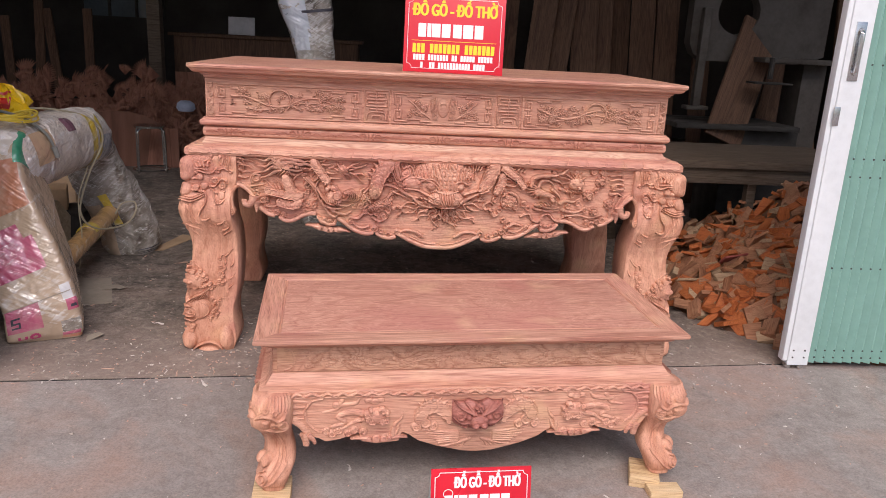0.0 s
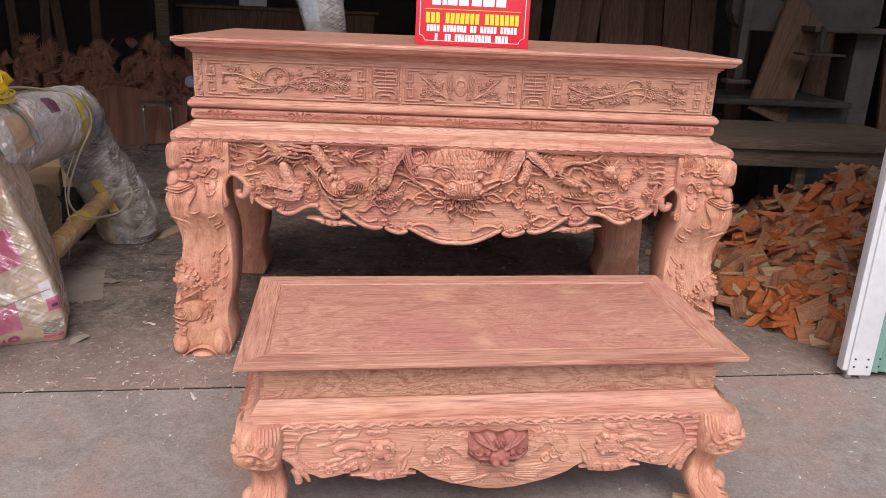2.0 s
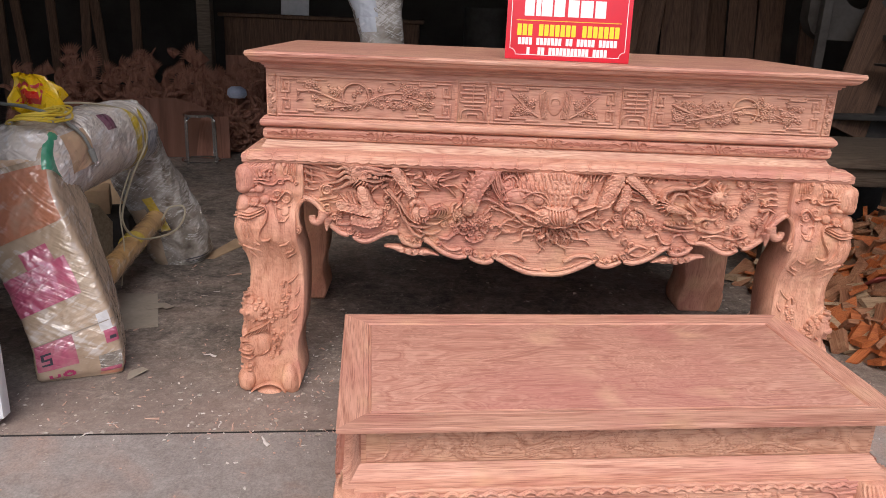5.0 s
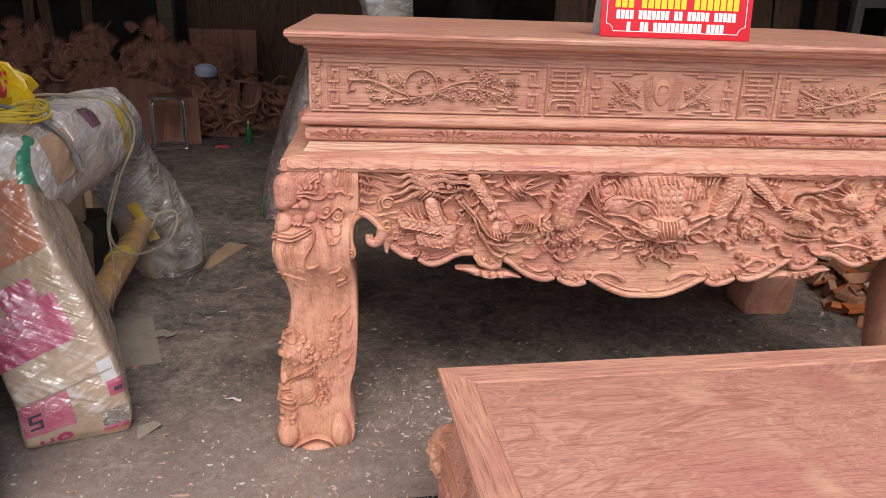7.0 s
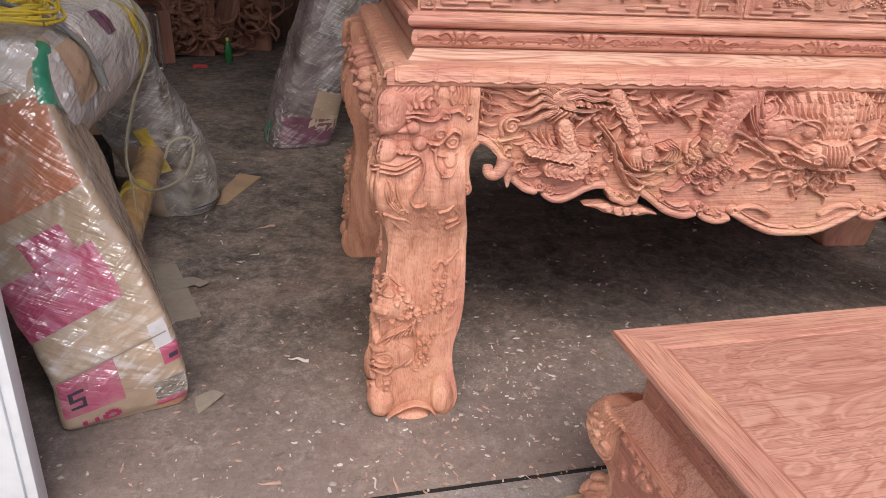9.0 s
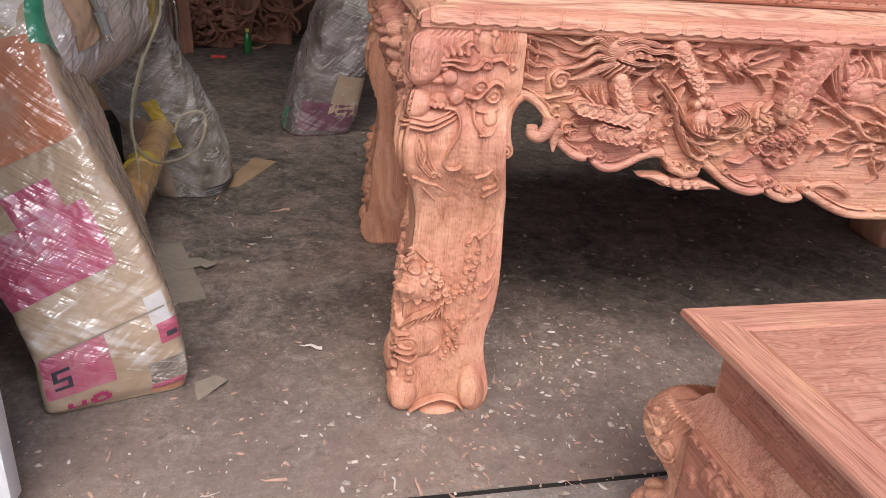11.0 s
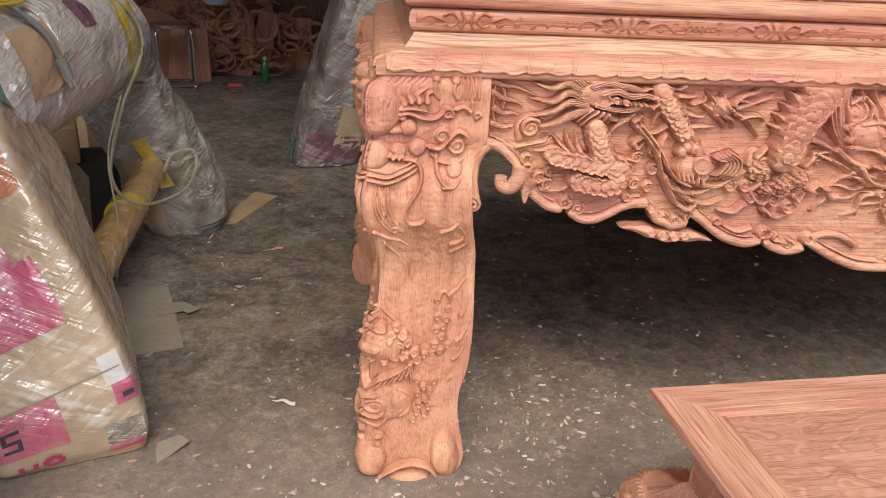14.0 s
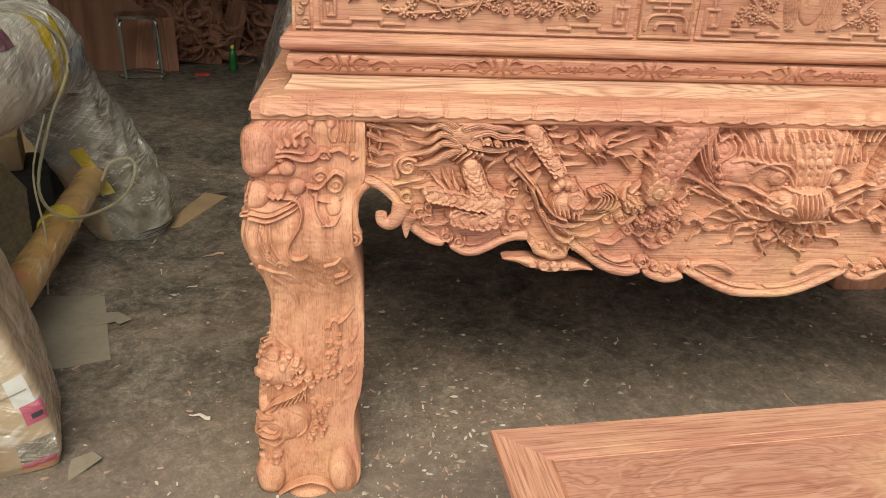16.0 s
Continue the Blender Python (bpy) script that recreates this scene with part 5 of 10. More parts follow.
def crested_coil(r):
    """A scaled loop of the great dragon with its crest of spines and the fan plate beside it."""
    r.stroke([(-0.284, 0.799), (-0.318, 0.808)], 0.014, 0.0015, 0.04, 0.014, vein=0.3)
    r.stroke([(-0.281, 0.815), (-0.314, 0.831)], 0.014, 0.0015, 0.04, 0.014, vein=0.3)
    r.stroke([(-0.276, 0.835), (-0.303, 0.852)], 0.014, 0.0015, 0.04, 0.014, vein=0.3)
    r.stroke([(-0.268, 0.855), (-0.294, 0.876)], 0.014, 0.0015, 0.04, 0.014, vein=0.3)
    r.stroke([(-0.256, 0.874), (-0.281, 0.901)], 0.014, 0.0015, 0.04, 0.014, vein=0.3)
    r.stroke([(-0.238, 0.881), (-0.256, 0.908)], 0.014, 0.0015, 0.04, 0.014, vein=0.3)
    r.stroke([(-0.218, 0.879), (-0.233, 0.909)], 0.014, 0.0015, 0.04, 0.014, vein=0.3)
    r.scales([(-0.287, 0.738), (-0.278, 0.775), (-0.267, 0.815), (-0.247, 0.851), (-0.229, 0.877)], 0.026, 0.036, 0.0175, 0.055, 0.012)
    r.stroke([(-0.214, 0.898), (-0.212, 0.853), (-0.192, 0.806), (-0.164, 0.77)], 0.0065, 0.004, 0.032, 0.008)
    r.stroke([(-0.207, 0.894), (-0.204, 0.854), (-0.185, 0.806), (-0.159, 0.77)], 0.0065, 0.004, 0.032, 0.008)
    r.stroke([(-0.201, 0.891), (-0.195, 0.854), (-0.178, 0.806), (-0.154, 0.77)], 0.0065, 0.004, 0.032, 0.008)
    r.stroke([(-0.194, 0.888), (-0.187, 0.854), (-0.171, 0.806), (-0.15, 0.77)], 0.0065, 0.004, 0.032, 0.008)
    r.stroke([(-0.187, 0.884), (-0.179, 0.854), (-0.163, 0.806), (-0.145, 0.77)], 0.0065, 0.004, 0.032, 0.008)
    r.stroke([(-0.185, 0.889), (-0.19, 0.848), (-0.173, 0.806), (-0.143, 0.77)], 0.012, 0.006, 0.04, 0.006, vein=0.4)
    r.stroke([(-0.259, 0.769), (-0.232, 0.781), (-0.192, 0.769), (-0.156, 0.745), (-0.119, 0.72)], 0.008, 0.003, 0.026, 0.006, vein=0.4)
    r.stroke([(-0.206, 0.751), (-0.186, 0.742), (-0.148, 0.722)], 0.005, 0.0012, 0.02, 0.004)
    r.stroke([(-0.196, 0.747), (-0.172, 0.736), (-0.135, 0.715)], 0.005, 0.0012, 0.02, 0.004)
    r.stroke([(-0.185, 0.743), (-0.158, 0.73), (-0.122, 0.707)], 0.005, 0.0012, 0.02, 0.004)
    r.stroke([(-0.174, 0.74), (-0.144, 0.723), (-0.108, 0.699)], 0.005, 0.0012, 0.02, 0.004)
    r.stroke([(-0.164, 0.736), (-0.13, 0.717), (-0.095, 0.692)], 0.005, 0.0012, 0.02, 0.004)
    r.stroke([(-0.153, 0.732), (-0.116, 0.711), (-0.082, 0.684)], 0.005, 0.0012, 0.02, 0.004)


def great_mask(r):
    """The great dragon face that stands out of the middle: combs, bead-ringed eyes, striped muzzle, tusks and beard."""
    r.lump(-0.004, 0.782, 0.2, 0.1, 0.03, 0, 0, 0.8)
    r.lump(0.01, 0.818, 0.135, 0.095, 0.045, 0.012, 0, 0.9)
    r.lump(0.032, 0.727, 0.085, 0.05, 0.07, 0.02, 0, 0.8)
    f = Relief(r.X, r.Z)
    f.stroke([(-0.059, 0.713), (-0.082, 0.706), (-0.112, 0.718), (-0.134, 0.703)], 0.0075, 0.001, 0.02, 0.006, vein=0.3)
    f.stroke([(-0.098, 0.7), (-0.137, 0.703), (-0.171, 0.675), (-0.209, 0.673)], 0.0075, 0.001, 0.02, 0.006, vein=0.3)
    f.stroke([(-0.08, 0.692), (-0.106, 0.676), (-0.151, 0.685), (-0.172, 0.659)], 0.0075, 0.001, 0.02, 0.006, vein=0.3)
    f.stroke([(-0.061, 0.688), (-0.091, 0.685), (-0.108, 0.659), (-0.135, 0.651)], 0.0075, 0.001, 0.02, 0.006, vein=0.3)
    f.stroke([(-0.043, 0.686), (-0.057, 0.671), (-0.091, 0.671), (-0.099, 0.65)], 0.0075, 0.001, 0.02, 0.006, vein=0.3)
    f.stroke([(-0.052, 0.669), (-0.082, 0.66), (-0.089, 0.629), (-0.115, 0.615)], 0.0075, 0.001, 0.02, 0.006, vein=0.3)
    f.stroke([(-0.035, 0.669), (-0.044, 0.649), (-0.081, 0.642), (-0.081, 0.616)], 0.0075, 0.001, 0.02, 0.006, vein=0.3)
    f.stroke([(-0.02, 0.671), (-0.039, 0.66), (-0.035, 0.636), (-0.05, 0.622)], 0.0075, 0.001, 0.02, 0.006, vein=0.3)
    f.stroke([(-0.006, 0.676), (-0.007, 0.66), (-0.031, 0.65), (-0.024, 0.631)], 0.0075, 0.001, 0.02, 0.006, vein=0.3)
    f.stroke([(-0.007, 0.649), (-0.026, 0.629), (-0.009, 0.598), (-0.022, 0.576)], 0.0075, 0.001, 0.02, 0.006, vein=0.3)
    f.stroke([(0.007, 0.655), (0.014, 0.634), (-0.012, 0.614), (0.006, 0.59)], 0.0075, 0.001, 0.02, 0.006, vein=0.3)
    f.stroke([(0.019, 0.663), (0.011, 0.645), (0.031, 0.625), (0.028, 0.606)], 0.0075, 0.001, 0.02, 0.006, vein=0.3)
    f.stroke([(0.027, 0.671), (0.037, 0.657), (0.024, 0.639), (0.043, 0.625)], 0.0075, 0.001, 0.02, 0.006, vein=0.3)
    f.stroke([(0.045, 0.647), (0.043, 0.622), (0.078, 0.6), (0.084, 0.576)], 0.0075, 0.001, 0.02, 0.006, vein=0.3)
    f.stroke([(0.053, 0.658), (0.073, 0.641), (0.065, 0.613), (0.097, 0.599)], 0.0075, 0.001, 0.02, 0.006, vein=0.3)
    f.stroke([(0.057, 0.669), (0.062, 0.65), (0.093, 0.639), (0.104, 0.621)], 0.0075, 0.001, 0.02, 0.006, vein=0.3)
    f.stroke([(0.058, 0.68), (0.076, 0.67), (0.078, 0.65), (0.104, 0.643)], 0.0075, 0.001, 0.02, 0.006, vein=0.3)
    f.stroke([(0.09, 0.664), (0.105, 0.641), (0.15, 0.634), (0.171, 0.614)], 0.0075, 0.001, 0.02, 0.006, vein=0.3)
    f.stroke([(0.089, 0.677), (0.117, 0.669), (0.13, 0.641), (0.166, 0.64)], 0.0075, 0.001, 0.02, 0.006, vein=0.3)
    f.stroke([(0.084, 0.688), (0.102, 0.673), (0.135, 0.674), (0.156, 0.663)], 0.0075, 0.001, 0.02, 0.006, vein=0.3)
    f.stroke([(0.09, 0.694), (0.116, 0.692), (0.135, 0.67), (0.165, 0.675)], 0.0075, 0.001, 0.02, 0.006, vein=0.3)
    f.stroke([(0.134, 0.691), (0.169, 0.674), (0.218, 0.685), (0.256, 0.673)], 0.0075, 0.001, 0.02, 0.006, vein=0.3)
    f.stroke([(0.123, 0.704), (0.157, 0.708), (0.193, 0.684), (0.23, 0.698)], 0.0075, 0.001, 0.02, 0.006, vein=0.3)
    f.stroke([(0.109, 0.715), (0.138, 0.706), (0.171, 0.722), (0.201, 0.718)], 0.0075, 0.001, 0.02, 0.006, vein=0.3)
    f.stroke([(-0.166, 0.863), (-0.173, 0.882), (-0.169, 0.898)], 0.0042, 0.001, 0.02, 0.006)
    f.stroke([(-0.138, 0.864), (-0.145, 0.883), (-0.14, 0.899)], 0.0042, 0.001, 0.02, 0.006)
    f.stroke([(-0.111, 0.864), (-0.118, 0.883), (-0.11, 0.899)], 0.0042, 0.001, 0.02, 0.006)
    f.stroke([(-0.083, 0.864), (-0.09, 0.884), (-0.086, 0.899)], 0.0042, 0.001, 0.02, 0.006)
    f.stroke([(-0.055, 0.865), (-0.062, 0.884), (-0.057, 0.9)], 0.0042, 0.001, 0.02, 0.006)
    f.stroke([(-0.027, 0.865), (-0.034, 0.884), (-0.027, 0.9)], 0.0042, 0.001, 0.02, 0.006)
    f.stroke([(0.001, 0.866), (-0.007, 0.885), (-0.003, 0.901)], 0.0042, 0.001, 0.02, 0.006)
    f.stroke([(0.029, 0.866), (0.021, 0.885), (0.026, 0.901)], 0.0042, 0.001, 0.02, 0.006)
    f.stroke([(0.057, 0.866), (0.049, 0.886), (0.056, 0.902)], 0.0042, 0.001, 0.02, 0.006)
    f.stroke([(0.086, 0.86), (0.104, 0.885), (0.114, 0.901)], 0.0045, 0.001, 0.02, 0.006)
    f.stroke([(0.107, 0.86), (0.119, 0.885), (0.131, 0.901)], 0.0045, 0.001, 0.02, 0.006)
    f.stroke([(0.128, 0.86), (0.135, 0.885), (0.149, 0.901)], 0.0045, 0.001, 0.02, 0.006)
    f.stroke([(0.149, 0.861), (0.151, 0.885), (0.166, 0.902)], 0.0045, 0.001, 0.02, 0.006)
    f.stroke([(0.159, 0.861), (0.167, 0.886), (0.184, 0.902)], 0.0045, 0.001, 0.02, 0.006)
    f.stroke([(0.17, 0.861), (0.182, 0.886), (0.201, 0.902)], 0.0045, 0.001, 0.02, 0.006)
    f.stroke([(0.181, 0.861), (0.198, 0.886), (0.219, 0.902)], 0.0045, 0.001, 0.02, 0.006)
    f.stroke([(-0.106, 0.814), (-0.113, 0.839), (-0.122, 0.86)], 0.0044, 0.001, 0.022, 0.003)
    f.stroke([(-0.091, 0.817), (-0.099, 0.839), (-0.106, 0.864)], 0.0044, 0.001, 0.022, 0.003)
    f.stroke([(-0.077, 0.82), (-0.084, 0.84), (-0.09, 0.868)], 0.0044, 0.001, 0.022, 0.003)
    f.stroke([(-0.062, 0.823), (-0.069, 0.84), (-0.073, 0.861)], 0.0044, 0.001, 0.022, 0.003)
    f.stroke([(-0.047, 0.826), (-0.054, 0.84), (-0.057, 0.865)], 0.0044, 0.001, 0.022, 0.003)
    f.stroke([(-0.033, 0.829), (-0.039, 0.84), (-0.041, 0.869)], 0.0044, 0.001, 0.022, 0.003)
    f.stroke([(-0.018, 0.832), (-0.024, 0.84), (-0.023, 0.862)], 0.0044, 0.001, 0.022, 0.003)
    f.stroke([(0.003, 0.769), (-0.007, 0.823), (-0.023, 0.879)], 0.0068, 0.003, 0.016, 0.003, vein=0.3)
    f.stroke([(0.022, 0.769), (0.013, 0.823), (-0.001, 0.88)], 0.0068, 0.003, 0.016, 0.003, vein=0.3)
    f.stroke([(0.042, 0.769), (0.034, 0.823), (0.022, 0.88)], 0.0068, 0.003, 0.016, 0.003, vein=0.3)
    f.stroke([(0.061, 0.77), (0.054, 0.824), (0.044, 0.88)], 0.0068, 0.003, 0.016, 0.003, vein=0.3)
    f.stroke([(0.081, 0.77), (0.074, 0.824), (0.067, 0.881)], 0.0068, 0.003, 0.016, 0.003, vein=0.3)
    f.stroke([(-0.092, 0.795), (-0.069, 0.815), (-0.034, 0.819), (-0.008, 0.801), (0.004, 0.773)], 0.006, 0.004, 0.024, 0.003)
    f.stroke([(0.07, 0.773), (0.073, 0.801), (0.099, 0.81), (0.127, 0.796), (0.145, 0.8)], 0.006, 0.003, 0.022, 0.003)
    f.stroke([(0.089, 0.821), (0.09, 0.842), (0.097, 0.863)], 0.0045, 0.001, 0.024, 0.003)
    f.stroke([(0.103, 0.821), (0.104, 0.842), (0.113, 0.864)], 0.0045, 0.001, 0.024, 0.003)
    f.stroke([(0.117, 0.821), (0.119, 0.842), (0.129, 0.864)], 0.0045, 0.001, 0.024, 0.003)
    f.stroke([(0.131, 0.821), (0.134, 0.843), (0.145, 0.864)], 0.0045, 0.001, 0.024, 0.003)
    f.stroke([(0.145, 0.821), (0.149, 0.843), (0.161, 0.864)], 0.0045, 0.001, 0.024, 0.003)
    f.stroke([(0.159, 0.821), (0.164, 0.843), (0.177, 0.865)], 0.0045, 0.001, 0.024, 0.003)
    f.stroke([(-0.136, 0.816), (-0.096, 0.822), (-0.051, 0.812), (-0.018, 0.794), (0.003, 0.769)], 0.0075, 0.004, 0.026, 0.003, vein=0.3)
    f.lump(-0.038, 0.787, 0.0185, 0.0175, 0.03, 0, 0, 0.5)
    f.lump(-0.034, 0.785, 0.006, 0.006, 0.005, 0, 0, 0.5)
    f.lump(0.099, 0.781, 0.0155, 0.0155, 0.026, 0, 0, 0.5)
    f.lump(-0.032, 0.812, 0.0052, 0.0052, 0.012, 0, 0, 0.5)
    f.lump(-0.023, 0.807, 0.0052, 0.0052, 0.012, 0, 0, 0.5)
    f.lump(-0.017, 0.8, 0.0052, 0.0052, 0.012, 0, 0, 0.5)
    f.lump(-0.013, 0.792, 0.0052, 0.0052, 0.012, 0, 0, 0.5)
    f.lump(-0.012, 0.782, 0.0052, 0.0052, 0.012, 0, 0, 0.5)
    f.lump(-0.014, 0.773, 0.0052, 0.0052, 0.012, 0, 0, 0.5)
    f.lump(-0.019, 0.766, 0.0052, 0.0052, 0.012, 0, 0, 0.5)
    f.lump(-0.026, 0.761, 0.0052, 0.0052, 0.012, 0, 0, 0.5)
    f.lump(-0.035, 0.759, 0.0052, 0.0052, 0.012, 0, 0, 0.5)
    f.lump(0.089, 0.805, 0.0045, 0.0045, 0.012, 0, 0, 0.5)
    f.lump(0.083, 0.8, 0.0045, 0.0045, 0.012, 0, 0, 0.5)
    f.lump(0.08, 0.794, 0.0045, 0.0045, 0.012, 0, 0, 0.5)
    f.lump(0.079, 0.786, 0.0045, 0.0045, 0.012, 0, 0, 0.5)
    f.lump(0.081, 0.778, 0.0045, 0.0045, 0.012, 0, 0, 0.5)
    f.lump(0.007, 0.859, 0.0105, 0.0115, 0.012, 0, 0, 0.7)
    f.lump(0.026, 0.859, 0.0105, 0.0115, 0.012, 0, 0, 0.7)
    f.lump(0.045, 0.859, 0.0105, 0.0115, 0.012, 0, 0, 0.7)
    f.lump(0.065, 0.859, 0.0105, 0.0115, 0.012, 0, 0, 0.7)
    f.lump(0.014, 0.839, 0.0105, 0.0115, 0.012, 0, 0, 0.7)
    f.lump(0.034, 0.839, 0.0105, 0.0115, 0.012, 0, 0, 0.7)
    f.lump(0.053, 0.84, 0.0105, 0.0115, 0.012, 0, 0, 0.7)
    f.lump(0.072, 0.84, 0.0105, 0.0115, 0.012, 0, 0, 0.7)
    f.lump(0.011, 0.82, 0.0105, 0.0115, 0.012, 0, 0, 0.7)
    f.lump(0.031, 0.82, 0.0105, 0.0115, 0.012, 0, 0, 0.7)
    f.lump(0.05, 0.82, 0.0105, 0.0115, 0.012, 0, 0, 0.7)
    f.lump(0.069, 0.82, 0.0105, 0.0115, 0.012, 0, 0, 0.7)
    f.lump(0.019, 0.8, 0.0105, 0.0115, 0.012, 0, 0, 0.7)
    f.lump(0.038, 0.8, 0.0105, 0.0115, 0.012, 0, 0, 0.7)
    f.lump(0.057, 0.8, 0.0105, 0.0115, 0.012, 0, 0, 0.7)
    f.lump(0.077, 0.801, 0.0105, 0.0115, 0.012, 0, 0, 0.7)
    f.lump(0.016, 0.78, 0.0105, 0.0115, 0.012, 0, 0, 0.7)
    f.lump(0.035, 0.78, 0.0105, 0.0115, 0.012, 0, 0, 0.7)
    f.lump(0.055, 0.78, 0.0105, 0.0115, 0.012, 0, 0, 0.7)
    f.lump(0.074, 0.781, 0.0105, 0.0115, 0.012, 0, 0, 0.7)
    f.stroke([(0.009, 0.871), (0.003, 0.889), (-0.008, 0.901)], 0.0055, 0.001, 0.024, 0.003)
    f.stroke([(0.025, 0.871), (0.021, 0.889), (0.012, 0.901)], 0.0055, 0.001, 0.024, 0.003)
    f.stroke([(0.04, 0.871), (0.038, 0.889), (0.033, 0.901)], 0.0055, 0.001, 0.024, 0.003)
    f.stroke([(0.056, 0.872), (0.056, 0.889), (0.054, 0.902)], 0.0055, 0.001, 0.024, 0.003)
    f.stroke([(0.072, 0.872), (0.073, 0.89), (0.075, 0.902)], 0.0055, 0.001, 0.024, 0.003)
    f.stroke([(-0.011, 0.765), (0.034, 0.758), (0.086, 0.766)], 0.005, 0.004, 0.022, 0.003)
    f.stroke([(0.004, 0.754), (0.004, 0.729), (0.02, 0.705)], 0.0042, 0.003, 0.02, 0.003)
    f.stroke([(0.015, 0.758), (0.015, 0.729), (0.029, 0.703)], 0.0042, 0.003, 0.02, 0.003)
    f.stroke([(0.025, 0.76), (0.027, 0.729), (0.037, 0.701)], 0.0042, 0.003, 0.02, 0.003)
    f.stroke([(0.036, 0.761), (0.038, 0.729), (0.045, 0.7)], 0.0042, 0.003, 0.02, 0.003)
    f.stroke([(0.046, 0.76), (0.05, 0.729), (0.053, 0.702)], 0.0042, 0.003, 0.02, 0.003)
    f.stroke([(0.057, 0.758), (0.061, 0.729), (0.061, 0.704)], 0.0042, 0.003, 0.02, 0.003)
    f.stroke([(0.068, 0.755), (0.073, 0.729), (0.069, 0.705)], 0.0042, 0.003, 0.02, 0.003)
    f.curl(-0.008, 0.718, 0.0165, 1.5, 0, 1, 0.0045, 0.02, 0.002)
    f.curl(0.078, 0.718, 0.0165, 1.5, 0, 1, 0.0045, 0.02, 0.002)
    f.lump(-0.035, 0.721, 0.008, 0.0075, 0.018, 0, 0, 0.5)
    f.lump(-0.044, 0.739, 0.008, 0.0075, 0.018, 0, 0, 0.5)
    f.lump(-0.021, 0.745, 0.008, 0.0075, 0.018, 0, 0, 0.5)
    f.lump(0.096, 0.73, 0.008, 0.0075, 0.018, 0, 0, 0.5)
    f.lump(0.106, 0.711, 0.008, 0.0075, 0.018, 0, 0, 0.5)
    f.stroke([(-0.063, 0.75), (-0.029, 0.736), (-0.012, 0.74)], 0.006, 0.002, 0.026, 0.003, vein=0.3)
    f.stroke([(-0.064, 0.728), (-0.032, 0.714), (-0.005, 0.707)], 0.006, 0.002, 0.026, 0.003, vein=0.3)
    f.stroke([(-0.077, 0.757), (-0.051, 0.743), (-0.039, 0.728)], 0.006, 0.002, 0.026, 0.003, vein=0.3)
    f.stroke([(0.015, 0.688), (0.047, 0.694), (0.078, 0.689), (0.095, 0.7)], 0.006, 0.002, 0.026, 0.003, vein=0.3)
    f.curl(-0.152, 0.841, 0.025, 1.8, 90, -1, 0.0055, 0.02, 0.002)
    f.curl(0.135, 0.843, 0.02, 1.8, 90, 1, 0.005, 0.02, 0.002)
    f.lump(-0.12, 0.796, 0.042, 0.03, 0.03, 0, -15, 0.5)
    f.stroke([(-0.168, 0.81), (-0.14, 0.821), (-0.103, 0.807)], 0.0075, 0.003, 0.024, 0.003, vein=0.4)
    f.stroke([(-0.157, 0.785), (-0.123, 0.793), (-0.087, 0.779)], 0.0075, 0.003, 0.024, 0.003, vein=0.4)
    f.stroke([(-0.152, 0.767), (-0.108, 0.768), (-0.072, 0.754)], 0.0075, 0.003, 0.024, 0.003, vein=0.4)
    f.stroke([(-0.169, 0.762), (-0.132, 0.738), (-0.092, 0.726), (-0.06, 0.726)], 0.0075, 0.003, 0.024, 0.003, vein=0.4)
    f.stroke([(-0.16, 0.856), (-0.135, 0.869), (-0.116, 0.85), (-0.122, 0.821)], 0.0075, 0.003, 0.024, 0.003, vein=0.4)
    f.stroke([(-0.113, 0.728), (-0.084, 0.699), (-0.053, 0.686), (-0.021, 0.688)], 0.0075, 0.006, 0.028, 0.003, vein=0.3)
    f.lump(-0.035, 0.688, 0.012, 0.011, 0.018, 0, 0, 0.5)
    f.lump(0.116, 0.7, 0.011, 0.011, 0.018, 0, 0, 0.5)
    f.lump(-0.077, 0.717, 0.022, 0.009, -0.026, 0, -30, 0.5, True)
    f.lump(0.051, 0.685, 0.05, 0.006, -0.02, 0, 0, 0.5, True)
    f.stroke([(0.102, 0.715), (0.152, 0.741), (0.194, 0.76), (0.22, 0.771)], 0.009, 0.002, 0.032, 0.003, vein=0.3)
    f.stroke([(0.112, 0.7), (0.138, 0.715), (0.15, 0.728)], 0.007, 0.001, 0.03, 0.003)
    f.stroke([(0.115, 0.752), (0.158, 0.765), (0.193, 0.771)], 0.0065, 0.002, 0.028, 0.003, vein=0.3)
    f.lump(-0.01, 0.669, 0.0042, 0.009, 0.02, 0, 0, 0.5)
    f.lump(0.005, 0.671, 0.0042, 0.009, 0.02, 0, 0, 0.5)
    f.lump(0.02, 0.674, 0.0042, 0.009, 0.02, 0, 0, 0.5)
    f.lump(0.035, 0.677, 0.0042, 0.009, 0.02, 0, 0, 0.5)
    f.lump(0.051, 0.675, 0.0042, 0.009, 0.02, 0, 0, 0.5)
    f.lump(0.066, 0.672, 0.0042, 0.009, 0.02, 0, 0, 0.5)
    f.lump(0.082, 0.669, 0.0042, 0.009, 0.02, 0, 0, 0.5)
    f.stroke([(-0.019, 0.669), (-0.014, 0.647), (-0.027, 0.624)], 0.0055, 0.001, 0.026, 0.003, vein=0.3)
    f.stroke([(-0.006, 0.669), (-0.012, 0.647), (0, 0.617)], 0.0055, 0.001, 0.026, 0.003, vein=0.3)
    f.stroke([(0.006, 0.67), (0.012, 0.647), (0.004, 0.609)], 0.0055, 0.001, 0.026, 0.003, vein=0.3)
    f.stroke([(0.019, 0.67), (0.015, 0.647), (0.028, 0.625)], 0.0055, 0.001, 0.026, 0.003, vein=0.3)
